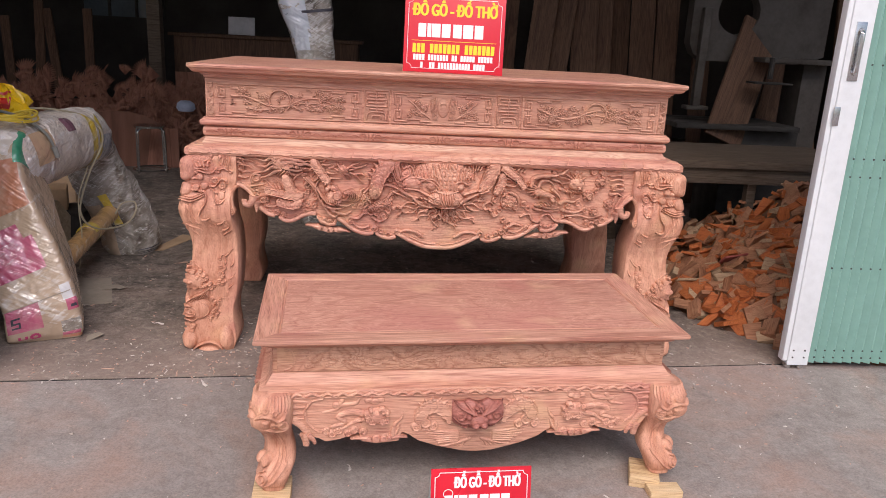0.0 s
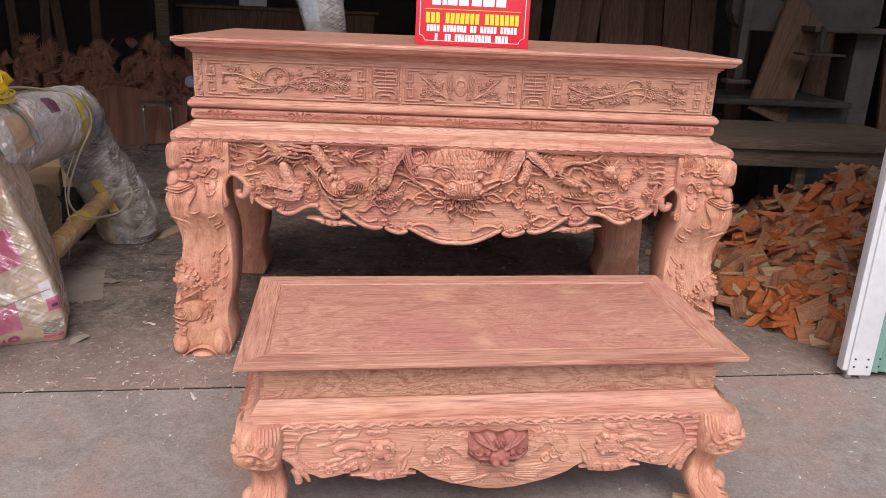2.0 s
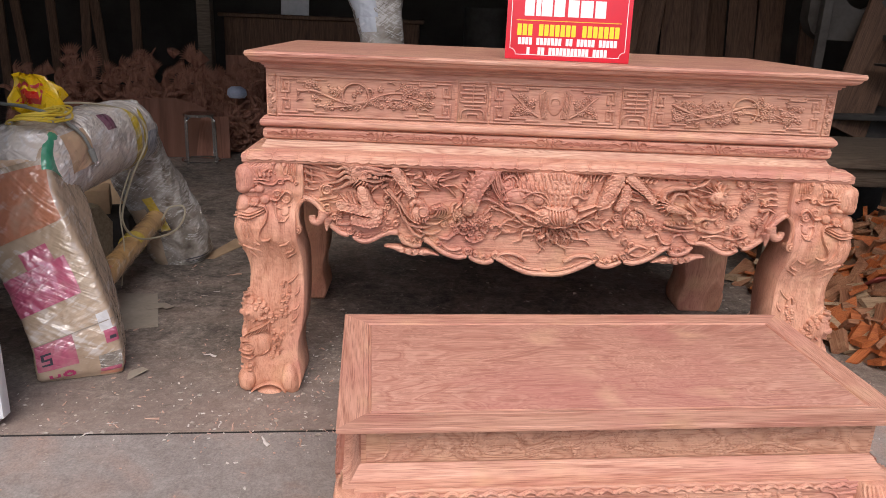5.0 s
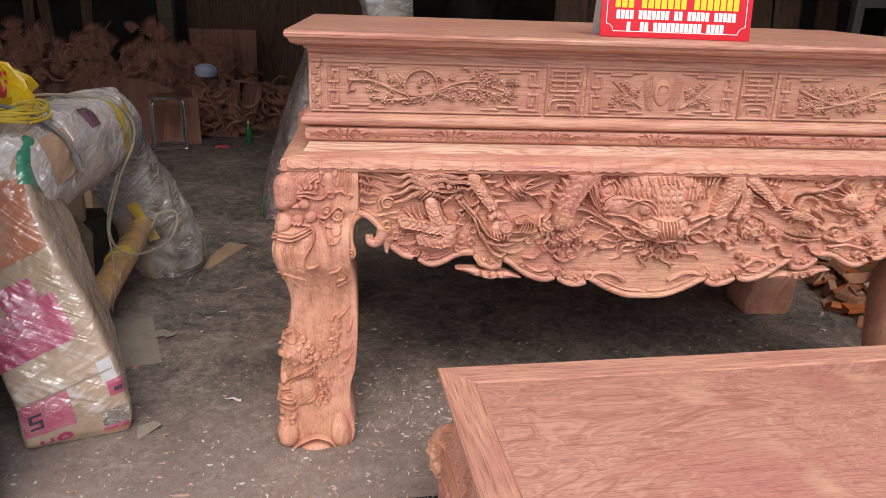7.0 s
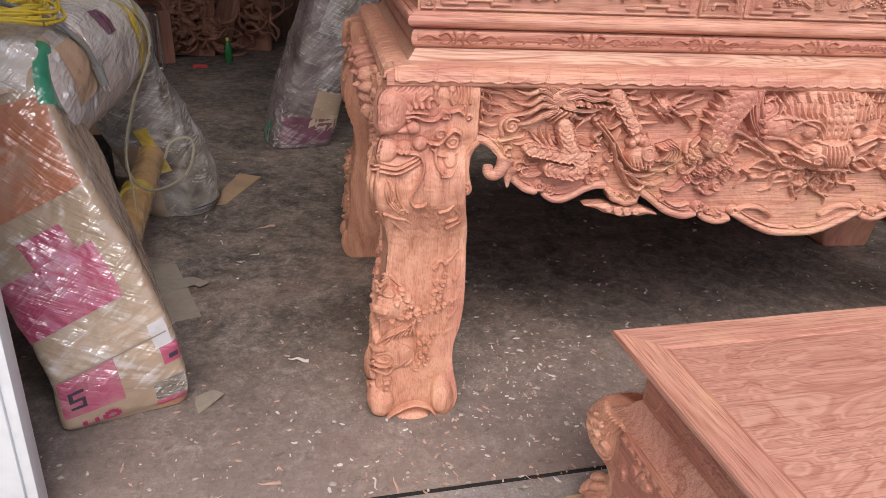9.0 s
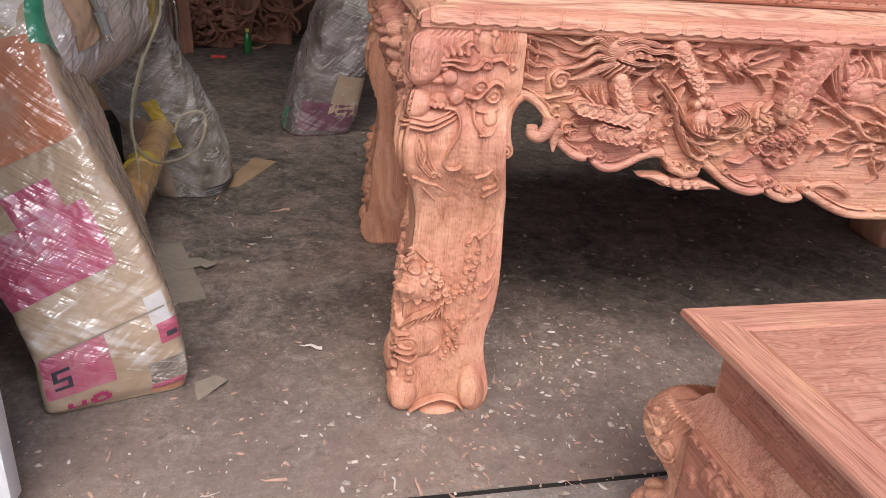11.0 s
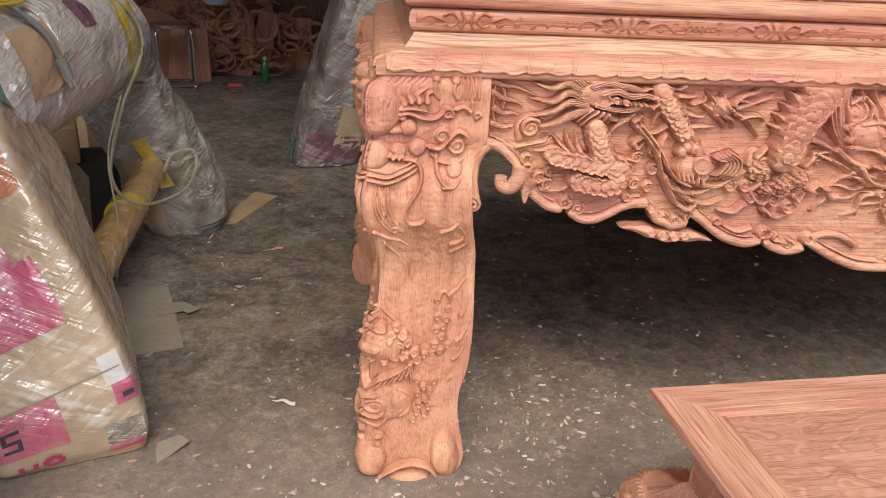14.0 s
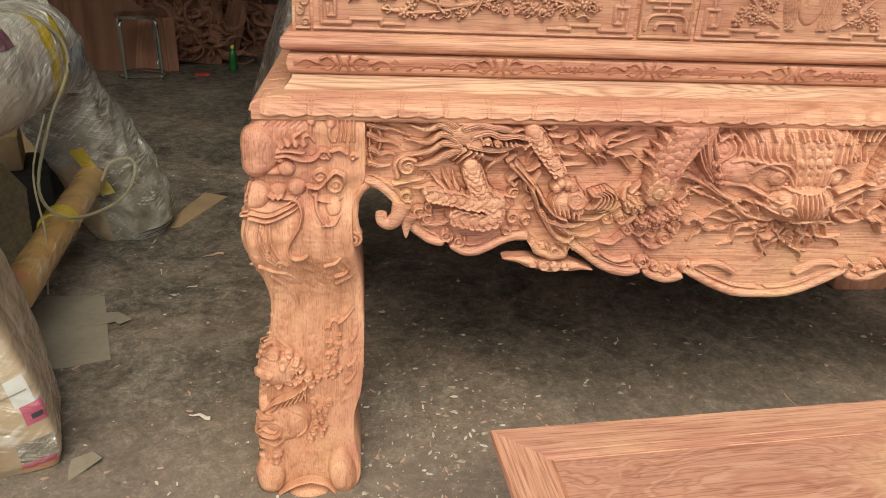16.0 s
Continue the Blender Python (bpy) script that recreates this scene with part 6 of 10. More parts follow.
    f.stroke([(0.032, 0.67), (0.04, 0.647), (0.032, 0.617)], 0.0055, 0.001, 0.026, 0.003, vein=0.3)
    f.stroke([(0.044, 0.67), (0.042, 0.647), (0.058, 0.61)], 0.0055, 0.001, 0.026, 0.003, vein=0.3)
    f.stroke([(0.057, 0.67), (0.067, 0.648), (0.06, 0.625)], 0.0055, 0.001, 0.026, 0.003, vein=0.3)
    f.stroke([(0.069, 0.67), (0.069, 0.648), (0.086, 0.617)], 0.0055, 0.001, 0.026, 0.003, vein=0.3)
    f.stroke([(0.082, 0.67), (0.094, 0.648), (0.091, 0.61)], 0.0055, 0.001, 0.026, 0.003, vein=0.3)
    f.stroke([(0.095, 0.67), (0.096, 0.648), (0.115, 0.625)], 0.0055, 0.001, 0.026, 0.003, vein=0.3)
    r.H += 0.75 * f.soften().H


def phoenix_side(r):
    """Fish, crested bird, horned face, roses, clouds and fringes on the other half."""
    r.scales([(0.197, 0.773), (0.219, 0.81), (0.232, 0.847), (0.246, 0.874)], 0.024, 0.032, 0.0125, 0.036, 0.008)
    r.scales([(0.262, 0.765), (0.28, 0.802), (0.282, 0.839)], 0.02, 0.018, 0.0115, 0.03, 0.006)
    r.stroke([(0.278, 0.866), (0.321, 0.854), (0.342, 0.836)], 0.007, 0.0012, 0.024, 0.008, vein=0.35)
    r.stroke([(0.279, 0.835), (0.326, 0.821), (0.357, 0.799)], 0.007, 0.0012, 0.024, 0.008, vein=0.35)
    r.stroke([(0.287, 0.806), (0.33, 0.793), (0.353, 0.799)], 0.007, 0.0012, 0.024, 0.008, vein=0.35)
    r.stroke([(0.262, 0.889), (0.287, 0.878), (0.301, 0.866)], 0.007, 0.0012, 0.024, 0.008, vein=0.35)
    r.scales([(0.294, 0.875), (0.331, 0.848), (0.363, 0.821), (0.387, 0.792)], 0.022, 0.012, 0.011, 0.026, 0.008)
    r.stroke([(0.305, 0.875), (0.31, 0.888)], 0.0035, 0.001, 0.018, 0.006)
    r.stroke([(0.32, 0.872), (0.327, 0.884)], 0.0035, 0.001, 0.018, 0.006)
    r.stroke([(0.335, 0.868), (0.344, 0.881)], 0.0035, 0.001, 0.018, 0.006)
    r.stroke([(0.35, 0.865), (0.361, 0.878)], 0.0035, 0.001, 0.018, 0.006)
    r.stroke([(0.365, 0.861), (0.378, 0.874)], 0.0035, 0.001, 0.018, 0.006)
    r.stroke([(0.38, 0.858), (0.394, 0.871)], 0.0035, 0.001, 0.018, 0.006)
    r.stroke([(0.379, 0.891), (0.452, 0.886), (0.534, 0.884), (0.578, 0.892)], 0.012, 0.006, 0.022, 0.004)
    r.lump(0.43, 0.873, 0.006, 0.004, -0.014, 0, 0, 0.5, True)
    r.lump(0.449, 0.874, 0.006, 0.004, -0.014, 0, 0, 0.5, True)
    r.lump(0.467, 0.874, 0.006, 0.004, -0.014, 0, 0, 0.5, True)
    r.lump(0.511, 0.864, 0.008, 0.004, -0.014, 0, 0, 0.5, True)
    r.lump(0.537, 0.86, 0.008, 0.004, -0.014, 0, 0, 0.5, True)
    r.stroke([(0.415, 0.8), (0.425, 0.831), (0.459, 0.845), (0.513, 0.849), (0.557, 0.861), (0.58, 0.884)], 0.008, 0.003, 0.032, 0.014, vein=0.4)
    r.stroke([(0.449, 0.795), (0.463, 0.823), (0.5, 0.823), (0.522, 0.801)], 0.009, 0.003, 0.028, 0.01, vein=0.4)
    r.stroke([(0.472, 0.771), (0.434, 0.791), (0.397, 0.8)], 0.0075, 0.0015, 0.028, 0.014, vein=0.4)
    r.stroke([(0.472, 0.771), (0.431, 0.783), (0.392, 0.785)], 0.0075, 0.0015, 0.028, 0.014, vein=0.4)
    r.stroke([(0.472, 0.771), (0.434, 0.775), (0.399, 0.768)], 0.0075, 0.0015, 0.028, 0.014, vein=0.4)
    r.stroke([(0.472, 0.771), (0.443, 0.769), (0.416, 0.755)], 0.0075, 0.0015, 0.028, 0.014, vein=0.4)
    r.stroke([(0.472, 0.771), (0.453, 0.762), (0.436, 0.742)], 0.0075, 0.0015, 0.028, 0.014, vein=0.4)
    r.stroke([(0.472, 0.771), (0.465, 0.76), (0.459, 0.737)], 0.0075, 0.0015, 0.028, 0.014, vein=0.4)
    r.stroke([(0.472, 0.771), (0.436, 0.798), (0.402, 0.814)], 0.0075, 0.0015, 0.028, 0.014, vein=0.4)
    r.stroke([(0.444, 0.771), (0.483, 0.763), (0.516, 0.753), (0.539, 0.726)], 0.016, 0.004, 0.036, 0.016, vein=0.3)
    r.curl(0.517, 0.745, 0.012, 1.4, 0, 1, 0.004, 0.02, 0.03)
    r.stroke([(0.513, 0.832), (0.546, 0.82), (0.569, 0.796)], 0.008, 0.0012, 0.022, 0.006, vein=0.35)
    r.stroke([(0.516, 0.783), (0.545, 0.759), (0.556, 0.74)], 0.008, 0.0012, 0.022, 0.006, vein=0.35)
    r.stroke([(0.552, 0.79), (0.582, 0.778), (0.609, 0.784)], 0.008, 0.0012, 0.022, 0.006, vein=0.35)
    r.stroke([(0.52, 0.86), (0.551, 0.842), (0.574, 0.839)], 0.008, 0.0012, 0.022, 0.006, vein=0.35)
    r.lump(0.623, 0.814, 0.038, 0.03, 0.034, 0.008, -10, 0.5)
    r.lump(0.607, 0.821, 0.008, 0.0075, 0.016, 0.036, 0, 0.5)
    r.lump(0.638, 0.832, 0.008, 0.0075, 0.016, 0.036, 0, 0.5)
    r.lump(0.634, 0.799, 0.008, 0.0075, 0.016, 0.036, 0, 0.5)
    r.stroke([(0.585, 0.783), (0.584, 0.765)], 0.0035, 0.001, 0.022, 0.018)
    r.stroke([(0.596, 0.781), (0.596, 0.765)], 0.0035, 0.001, 0.022, 0.018)
    r.stroke([(0.607, 0.784), (0.607, 0.765)], 0.0035, 0.001, 0.022, 0.018)
    r.stroke([(0.619, 0.781), (0.618, 0.765)], 0.0035, 0.001, 0.022, 0.018)
    r.stroke([(0.629, 0.784), (0.629, 0.765)], 0.0035, 0.001, 0.022, 0.018)
    r.stroke([(0.641, 0.781), (0.64, 0.765)], 0.0035, 0.001, 0.022, 0.018)
    r.stroke([(0.652, 0.784), (0.652, 0.765)], 0.0035, 0.001, 0.022, 0.018)
    r.stroke([(0.623, 0.817), (0.594, 0.832), (0.567, 0.839)], 0.007, 0.0012, 0.026, 0.012, vein=0.35)
    r.stroke([(0.623, 0.817), (0.596, 0.841), (0.57, 0.857)], 0.007, 0.0012, 0.026, 0.012, vein=0.35)
    r.stroke([(0.623, 0.817), (0.607, 0.847), (0.592, 0.868)], 0.007, 0.0012, 0.026, 0.012, vein=0.35)
    r.stroke([(0.623, 0.817), (0.62, 0.848), (0.619, 0.871)], 0.007, 0.0012, 0.026, 0.012, vein=0.35)
    r.stroke([(0.623, 0.817), (0.635, 0.843), (0.649, 0.862)], 0.007, 0.0012, 0.026, 0.012, vein=0.35)
    r.stroke([(0.623, 0.817), (0.591, 0.819), (0.56, 0.813)], 0.007, 0.0012, 0.026, 0.012, vein=0.35)
    r.stroke([(0.623, 0.817), (0.643, 0.836), (0.665, 0.847)], 0.007, 0.0012, 0.026, 0.012, vein=0.35)
    r.rose(0.738, 0.826, 0.026, 0.026, 7, 0.006, 0)
    r.curl(0.738, 0.826, 0.013, 1.8, 30, 1, 0.0036, 0.022, 0.02)
    r.rose(0.685, 0.758, 0.025, 0.026, 7, 0.006, 0)
    r.curl(0.685, 0.758, 0.0125, 1.8, 30, 1, 0.0036, 0.022, 0.02)
    r.rose(0.784, 0.725, 0.022, 0.026, 7, 0.006, 0)
    r.curl(0.784, 0.725, 0.011, 1.8, 30, 1, 0.0036, 0.022, 0.02)
    r.rose(0.716, 0.688, 0.018, 0.026, 7, 0.006, 0)
    r.curl(0.716, 0.688, 0.009, 1.8, 30, 1, 0.0036, 0.022, 0.02)
    r.curl(0.702, 0.872, 0.017, 1.6, 60, 1, 0.0038, 0.018, 0)
    r.curl(0.739, 0.872, 0.012, 1.6, 60, 1, 0.0038, 0.018, 0)
    r.curl(0.621, 0.861, 0.011, 1.6, 60, 1, 0.0038, 0.018, 0)
    r.curl(0.802, 0.799, 0.013, 1.6, 60, 1, 0.0038, 0.018, 0)
    r.curl(0.721, 0.785, 0.013, 1.6, 60, 1, 0.0038, 0.018, 0)
    r.curl(0.64, 0.722, 0.013, 1.6, 60, 1, 0.0038, 0.018, 0)
    r.curl(0.674, 0.693, 0.012, 1.6, 60, 1, 0.0038, 0.018, 0)
    r.curl(0.613, 0.759, 0.012, 1.6, 60, 1, 0.0038, 0.018, 0)
    r.curl(0.595, 0.708, 0.012, 1.6, 60, 1, 0.0038, 0.018, 0)
    r.curl(0.39, 0.71, 0.014, 1.6, 60, 1, 0.0038, 0.018, 0)
    r.curl(0.411, 0.691, 0.011, 1.6, 60, 1, 0.0038, 0.018, 0)
    r.curl(0.355, 0.694, 0.012, 1.6, 60, 1, 0.0038, 0.018, 0)
    r.curl(0.28, 0.68, 0.012, 1.6, 60, 1, 0.0038, 0.018, 0)
    r.curl(0.3, 0.633, 0.012, 1.6, 60, 1, 0.0038, 0.018, 0)
    r.curl(0.326, 0.617, 0.013, 1.6, 60, 1, 0.0038, 0.018, 0)
    r.curl(0.258, 0.727, 0.014, 1.6, 60, 1, 0.0038, 0.018, 0)
    r.curl(0.685, 0.636, 0.012, 1.6, 60, 1, 0.0038, 0.018, 0)
    r.curl(0.759, 0.646, 0.013, 1.6, 60, 1, 0.0038, 0.018, 0)
    r.rose(0.324, 0.719, 0.034, 0.026, 7, 0.006, 0)
    r.curl(0.325, 0.713, 0.015, 1.6, 0, 1, 0.004, 0.02, 0.02)
    r.stroke([(0.326, 0.762), (0.356, 0.747), (0.366, 0.719), (0.357, 0.681)], 0.008, 0.003, 0.022, 0.004, vein=0.4)
    r.stroke([(0.3, 0.756), (0.286, 0.728), (0.297, 0.69)], 0.008, 0.003, 0.022, 0.004, vein=0.4)
    r.stroke([(0.445, 0.71), (0.484, 0.703), (0.532, 0.696), (0.55, 0.702)], 0.008, 0.003, 0.022, 0.004, vein=0.4)
    r.stroke([(0.439, 0.695), (0.497, 0.684), (0.552, 0.688)], 0.008, 0.003, 0.022, 0.004, vein=0.4)
    r.stroke([(0.555, 0.721), (0.581, 0.734), (0.619, 0.731), (0.644, 0.746)], 0.008, 0.003, 0.022, 0.004, vein=0.4)
    r.stroke([(0.57, 0.692), (0.619, 0.681), (0.664, 0.693)], 0.008, 0.003, 0.022, 0.004, vein=0.4)
    r.stroke([(0.789, 0.771), (0.817, 0.775), (0.844, 0.762)], 0.008, 0.003, 0.022, 0.004, vein=0.4)
    r.stroke([(0.219, 0.68), (0.207, 0.699), (0.232, 0.718), (0.252, 0.705)], 0.008, 0.003, 0.022, 0.004, vein=0.4)
    r.stroke([(0.237, 0.68), (0.254, 0.652), (0.277, 0.661)], 0.008, 0.003, 0.022, 0.004, vein=0.4)
    r.stroke([(0.314, 0.598), (0.349, 0.618), (0.387, 0.61)], 0.008, 0.003, 0.022, 0.004, vein=0.4)
    r.lump(0.46, 0.714, 0.0045, 0.0055, 0.014, 0.014, 0, 0.5)
    r.lump(0.474, 0.714, 0.0045, 0.0055, 0.014, 0.014, 0, 0.5)
    r.lump(0.489, 0.715, 0.0045, 0.0055, 0.014, 0.014, 0, 0.5)
    r.lump(0.504, 0.715, 0.0045, 0.0055, 0.014, 0.014, 0, 0.5)
    r.lump(0.519, 0.715, 0.0045, 0.0055, 0.014, 0.014, 0, 0.5)
    r.stroke([(0.38, 0.656), (0.415, 0.668), (0.435, 0.638), (0.468, 0.634), (0.482, 0.663), (0.509, 0.669), (0.532, 0.644), (0.561, 0.638), (0.575, 0.664)], 0.0055, 0.004, 0.018, 0.002)
    r.stroke([(0.585, 0.664), (0.64, 0.67), (0.7, 0.659), (0.753, 0.675)], 0.0055, 0.004, 0.018, 0.002)
    r.stroke([(0.825, 0.879), (0.802, 0.88), (0.781, 0.875), (0.762, 0.878)], 0.006, 0.0012, 0.018, 0.002, vein=0.3)
    r.stroke([(0.83, 0.859), (0.807, 0.86), (0.786, 0.854), (0.766, 0.858)], 0.006, 0.0012, 0.018, 0.002, vein=0.3)
    r.stroke([(0.834, 0.838), (0.811, 0.84), (0.79, 0.834), (0.771, 0.838)], 0.006, 0.0012, 0.018, 0.002, vein=0.3)
    r.stroke([(0.839, 0.816), (0.816, 0.818), (0.795, 0.812), (0.776, 0.815)], 0.006, 0.0012, 0.018, 0.002, vein=0.3)
    r.stroke([(0.844, 0.794), (0.821, 0.795), (0.8, 0.79), (0.781, 0.793)], 0.006, 0.0012, 0.018, 0.002, vein=0.3)
    r.stroke([(0.818, 0.771), (0.801, 0.733), (0.791, 0.694), (0.79, 0.665)], 0.007, 0.004, 0.016, 0, vein=0.4)
    r.stroke([(0.839, 0.762), (0.82, 0.718), (0.813, 0.679)], 0.006, 0.003, 0.016, 0, vein=0.3)


def lower_scrolls(r, c):
    """The rolled lower border: a round lip that breaks at every cusp, a cut line inside it and eyes at the cusps."""
    for s in (-1, 1):
        def along(d0, d1, up, n=7):
            return [(c + s * d, float(apron_edge(c + s * d)) + up) for d in np.linspace(d0, d1, n)]
        for d0, d1 in ((0.0, 0.178), (0.2, 0.28), (0.3, 0.45), (0.47, 0.54), (0.56, 0.71), (0.738, 0.82), (0.828, 0.9)):
            r.stroke(along(d0, d1, 0.0105), 0.0115, 0.0115, 0.017, 0.004)
            r.stroke(along(d0 + 0.012, d1 - 0.012, 0.0255), 0.0032, 0.0024, 0.011)
        for d, up, q, st in ((0.187, 0.012, 0.014, 0), (0.232, 0.026, 0.01, 90), (0.29, 0.012, 0.014, 40), (0.262, 0.034, 0.009, 0), (0.462, 0.012, 0.012, 90), (0.49, 0.024, 0.011, 0), (0.515, 0.02, 0.011, 60), (0.7, 0.03, 0.013, 30), (0.727, 0.01, 0.013, 0), (0.6, 0.03, 0.009, 0), (0.4, 0.034, 0.009, 0)):
            r.curl(c + s * d, float(apron_edge(c + s * d)) + up, q, 1.6, st, s, 0.0042, 0.02)
        r.stroke([(c + s * 0.075, 0.548), (c + s * 0.11, 0.568), (c + s * 0.15, 0.572), (c + s * 0.18, 0.56), (c + s * 0.186, 0.548)], 0.007, 0.004, 0.016, 0.002, vein=0.4)
        r.stroke([(c + s * 0.32, 0.585), (c + s * 0.35, 0.578), (c + s * 0.38, 0.592), (c + s * 0.4, 0.612)], 0.006, 0.003, 0.014, 0.002, vein=0.3)


lower_scrolls(r, 0.008)
left_dragon(r)
branch_and_gourd(r)
crested_coil(r)
phoenix_side(r)
rng = random.Random(17)
for i in range(90):
    x, z = rng.uniform(-0.84, 0.85), rng.uniform(0.62, 0.8)
    row, col = np.argmin(np.abs(r.Z[:, np.argmin(np.abs(r.X[0] - x))] - z)), np.argmin(np.abs(r.X[0] - x))
    patch = r.H[max(0, row - 10):row + 11, max(0, col - 11):col + 12]
    if patch.max() > 0.006 or z < apron_edge(x) + 0.07 or rng.random() < 0.2:
        continue
    a, k = rng.uniform(0, 6.28), rng.random()
    if k < 0.45:
        r.curl(x, z, rng.uniform(0.008, 0.013), 1.5, rng.uniform(0, 360), rng.choice((-1, 1)), 0.0035, 0.012)
    else:
        r.flames((x, z), [(x + 0.034 * math.cos(a + j), z + 0.03 * math.sin(a + j)) for j in (-0.5, 0, 0.5)], 0.0055, 0.012)
r.H *= 0.9
great_mask(r)
r.H = np.where(r.H > 0.03, 0.03 + (r.H - 0.03) * 0.62, r.H)
r.soften().crisp(1.2, 3, 0.0035).crisp(0.5, 12, 0.004).tooled(0.0018, 3)
apron = part("apron", board(r, FY + 0.006, 0.03), ROSE_CARVED, altar, "front apron carved deep with dragons, flowers and clouds", 180)

# free-standing pieces of the carving along the lower line
def cloud_lip(c, s, a0, a1, z0, z1, half, y, thick):
    """A pierced strip of cloud that runs out to a thin tongue at both ends."""
    def mid(x):
        u = (np.abs(x - c) - a0) / (a1 - a0)
        return z0 + (z1 - z0) * u + 0.18 * half * np.sin(9 * u)
    def full(x):
        u = np.clip((np.abs(x - c) - a0) / (a1 - a0), 0, 1)
        return half * (np.minimum(1, np.sin(np.pi * u) ** 0.8 * 1.05) * (0.72 + 0.12 * np.cos(26 * u)) + 0.03)
    x0, x1 = (c + a0, c + a1) if s > 0 else (c - a1, c - a0)
    X, Z = sheet(x0, x1, 90, lambda x: mid(x) - full(x), lambda x: mid(x) + full(x), 26)
    r = Relief(X, Z)
    L = a1 - a0
    for u, q in ((0.32, 0.5), (0.43, 0.62), (0.55, 0.72), (0.68, 0.55)):
        x = c + s * (a0 + L * u)
        r.curl(x, float(mid(x)) + 0.1 * half, half * q, 1.5, 60, s, half * 0.22, 0.4 * half, 0.35 * half)
    for u0, u1 in ((0.3, 0.02), (0.7, 0.98)):
        xa, xb = c + s * (a0 + L * u0), c + s * (a0 + L * u1)
        r.stroke([(xa, float(mid(xa))), ((xa + xb) / 2, float(mid((xa + xb) / 2)) + 0.1 * half), (xb, float(mid(xb)))], half * 0.55, half * 0.08, 0.6 * half)
    return board(r.tooled(0.0005, 8), y, thick)


for s in (-1, 1):
    def Q(a, z, y=-0.015):
        return (0.008 + s * a, FY + y, z)
    part("cloud_lip", cloud_lip(0.008, s, 0.398, 0.602, 0.556, 0.583, 0.017, FY - 0.002, 0.03), ROSE_CARVED, apron)
    part("hook_scroll", tubed([Q(0.822, 0.712), Q(0.828, 0.69), Q(0.845, 0.672), Q(0.862, 0.678), Q(0.864, 0.696)], 0.021, 0.012, 10, 6, 0.9), ROSE_CARVED, apron)
    part("hook_scroll", tubed([Q(0.806, 0.69), Q(0.812, 0.665), Q(0.812, 0.64)], 0.018, 0.003, 8, 6, 0.8), ROSE_CARVED, apron)


def side_apron_edge(x):
    return np.interp(np.abs(np.asarray(x)), [0, 0.08, 0.1, 0.16, 0.2, 0.24, 0.28, 0.32, 0.35], [0.58, 0.59, 0.61, 0.6, 0.63, 0.62, 0.66, 0.72, 0.75])


X, Z = sheet(-0.345, 0.345, 300, side_apron_edge, 0.888, 110)
r = Relief(X, Z)
rng = random.Random(12)
for i in range(70):
    x, z = rng.uniform(-0.32, 0.32), rng.uniform(0.66, 0.87)
    k = rng.random()
    if k < 0.55:
        r.curl(x, z, rng.uniform(0.012, 0.024), 1.7, rng.uniform(0, 360), rng.choice((-1, 1)), 0.0055, rng.uniform(0.02, 0.04))
    else:
        a = rng.uniform(0, 6.3)
        r.flames((x, z), [(x + 0.06 * math.cos(a + j), z + 0.05 * math.sin(a + j)) for j in (-0.4, 0, 0.4)], 0.009, 0.028)
for k in range(3):
    r.flower(-0.17 + 0.17 * k, 0.8, 0.055, 0.06, 7)
r.scales([(-0.25, 0.72), (-0.15, 0.78), (-0.05, 0.73), (0.06, 0.78), (0.2, 0.73)], 0.026, 0.022, 0.018, 0.045, 0.008)
r.soften().tooled(0.0016, 5)
for s in (-1, 1):
    part("side_apron", board(r, 0.0, 0.03, pose(s * 1.09, 0, 0, 0, 0, 90 * s)), ROSE_CARVED, altar, "side apron carved with flowers and flames", 180)
part("back_apron", boxed(-0.9, 0.9, HD - 0.05, HD - 0.02, 0.66, 0.888), ROSE, altar)


def leg_outline(z):
    """Outer bulge, and inner edge measured from the outer corner line, by height."""
    zs = [0.0, 0.02, 0.05, 0.09, 0.13, 0.16, 0.2, 0.25, 0.29, 0.33, 0.37, 0.41, 0.45, 0.49, 0.53, 0.57, 0.6, 0.65, 0.69, 0.715, 0.735, 0.75, 0.765, 0.785, 0.81, 0.84, 0.87, 0.89]
    out = [0.01, 0.018, 0.022, 0.022, 0.021, 0.018, 0.014, 0.012, 0.012, 0.01, 0.004, -0.002, -0.006, -0.006, 0.002, 0.016, 0.028, 0.033, 0.026, 0.014, 0.008, 0.006, 0.009, 0.013, 0.007, 0.008, 0.01, 0.0]
    inn = [0.916, 0.906, 0.9, 0.906, 0.915, 0.917, 0.915, 0.901, 0.896, 0.893, 0.892, 0.892, 0.893, 0.894, 0.896, 0.903, 0.909, 0.914, 0.916, 0.915, 0.91, 0.9, 0.89, 0.888, 0.888, 0.888, 0.888, 0.888]
    fine = np.linspace(-0.03, 0.92, 475)
    ease = np.hanning(19) / np.hanning(19).sum()
    return tuple(np.interp(z, fine[9:-9], np.convolve(np.interp(fine, zs, k), ease, "valid")) for k in (out, inn))


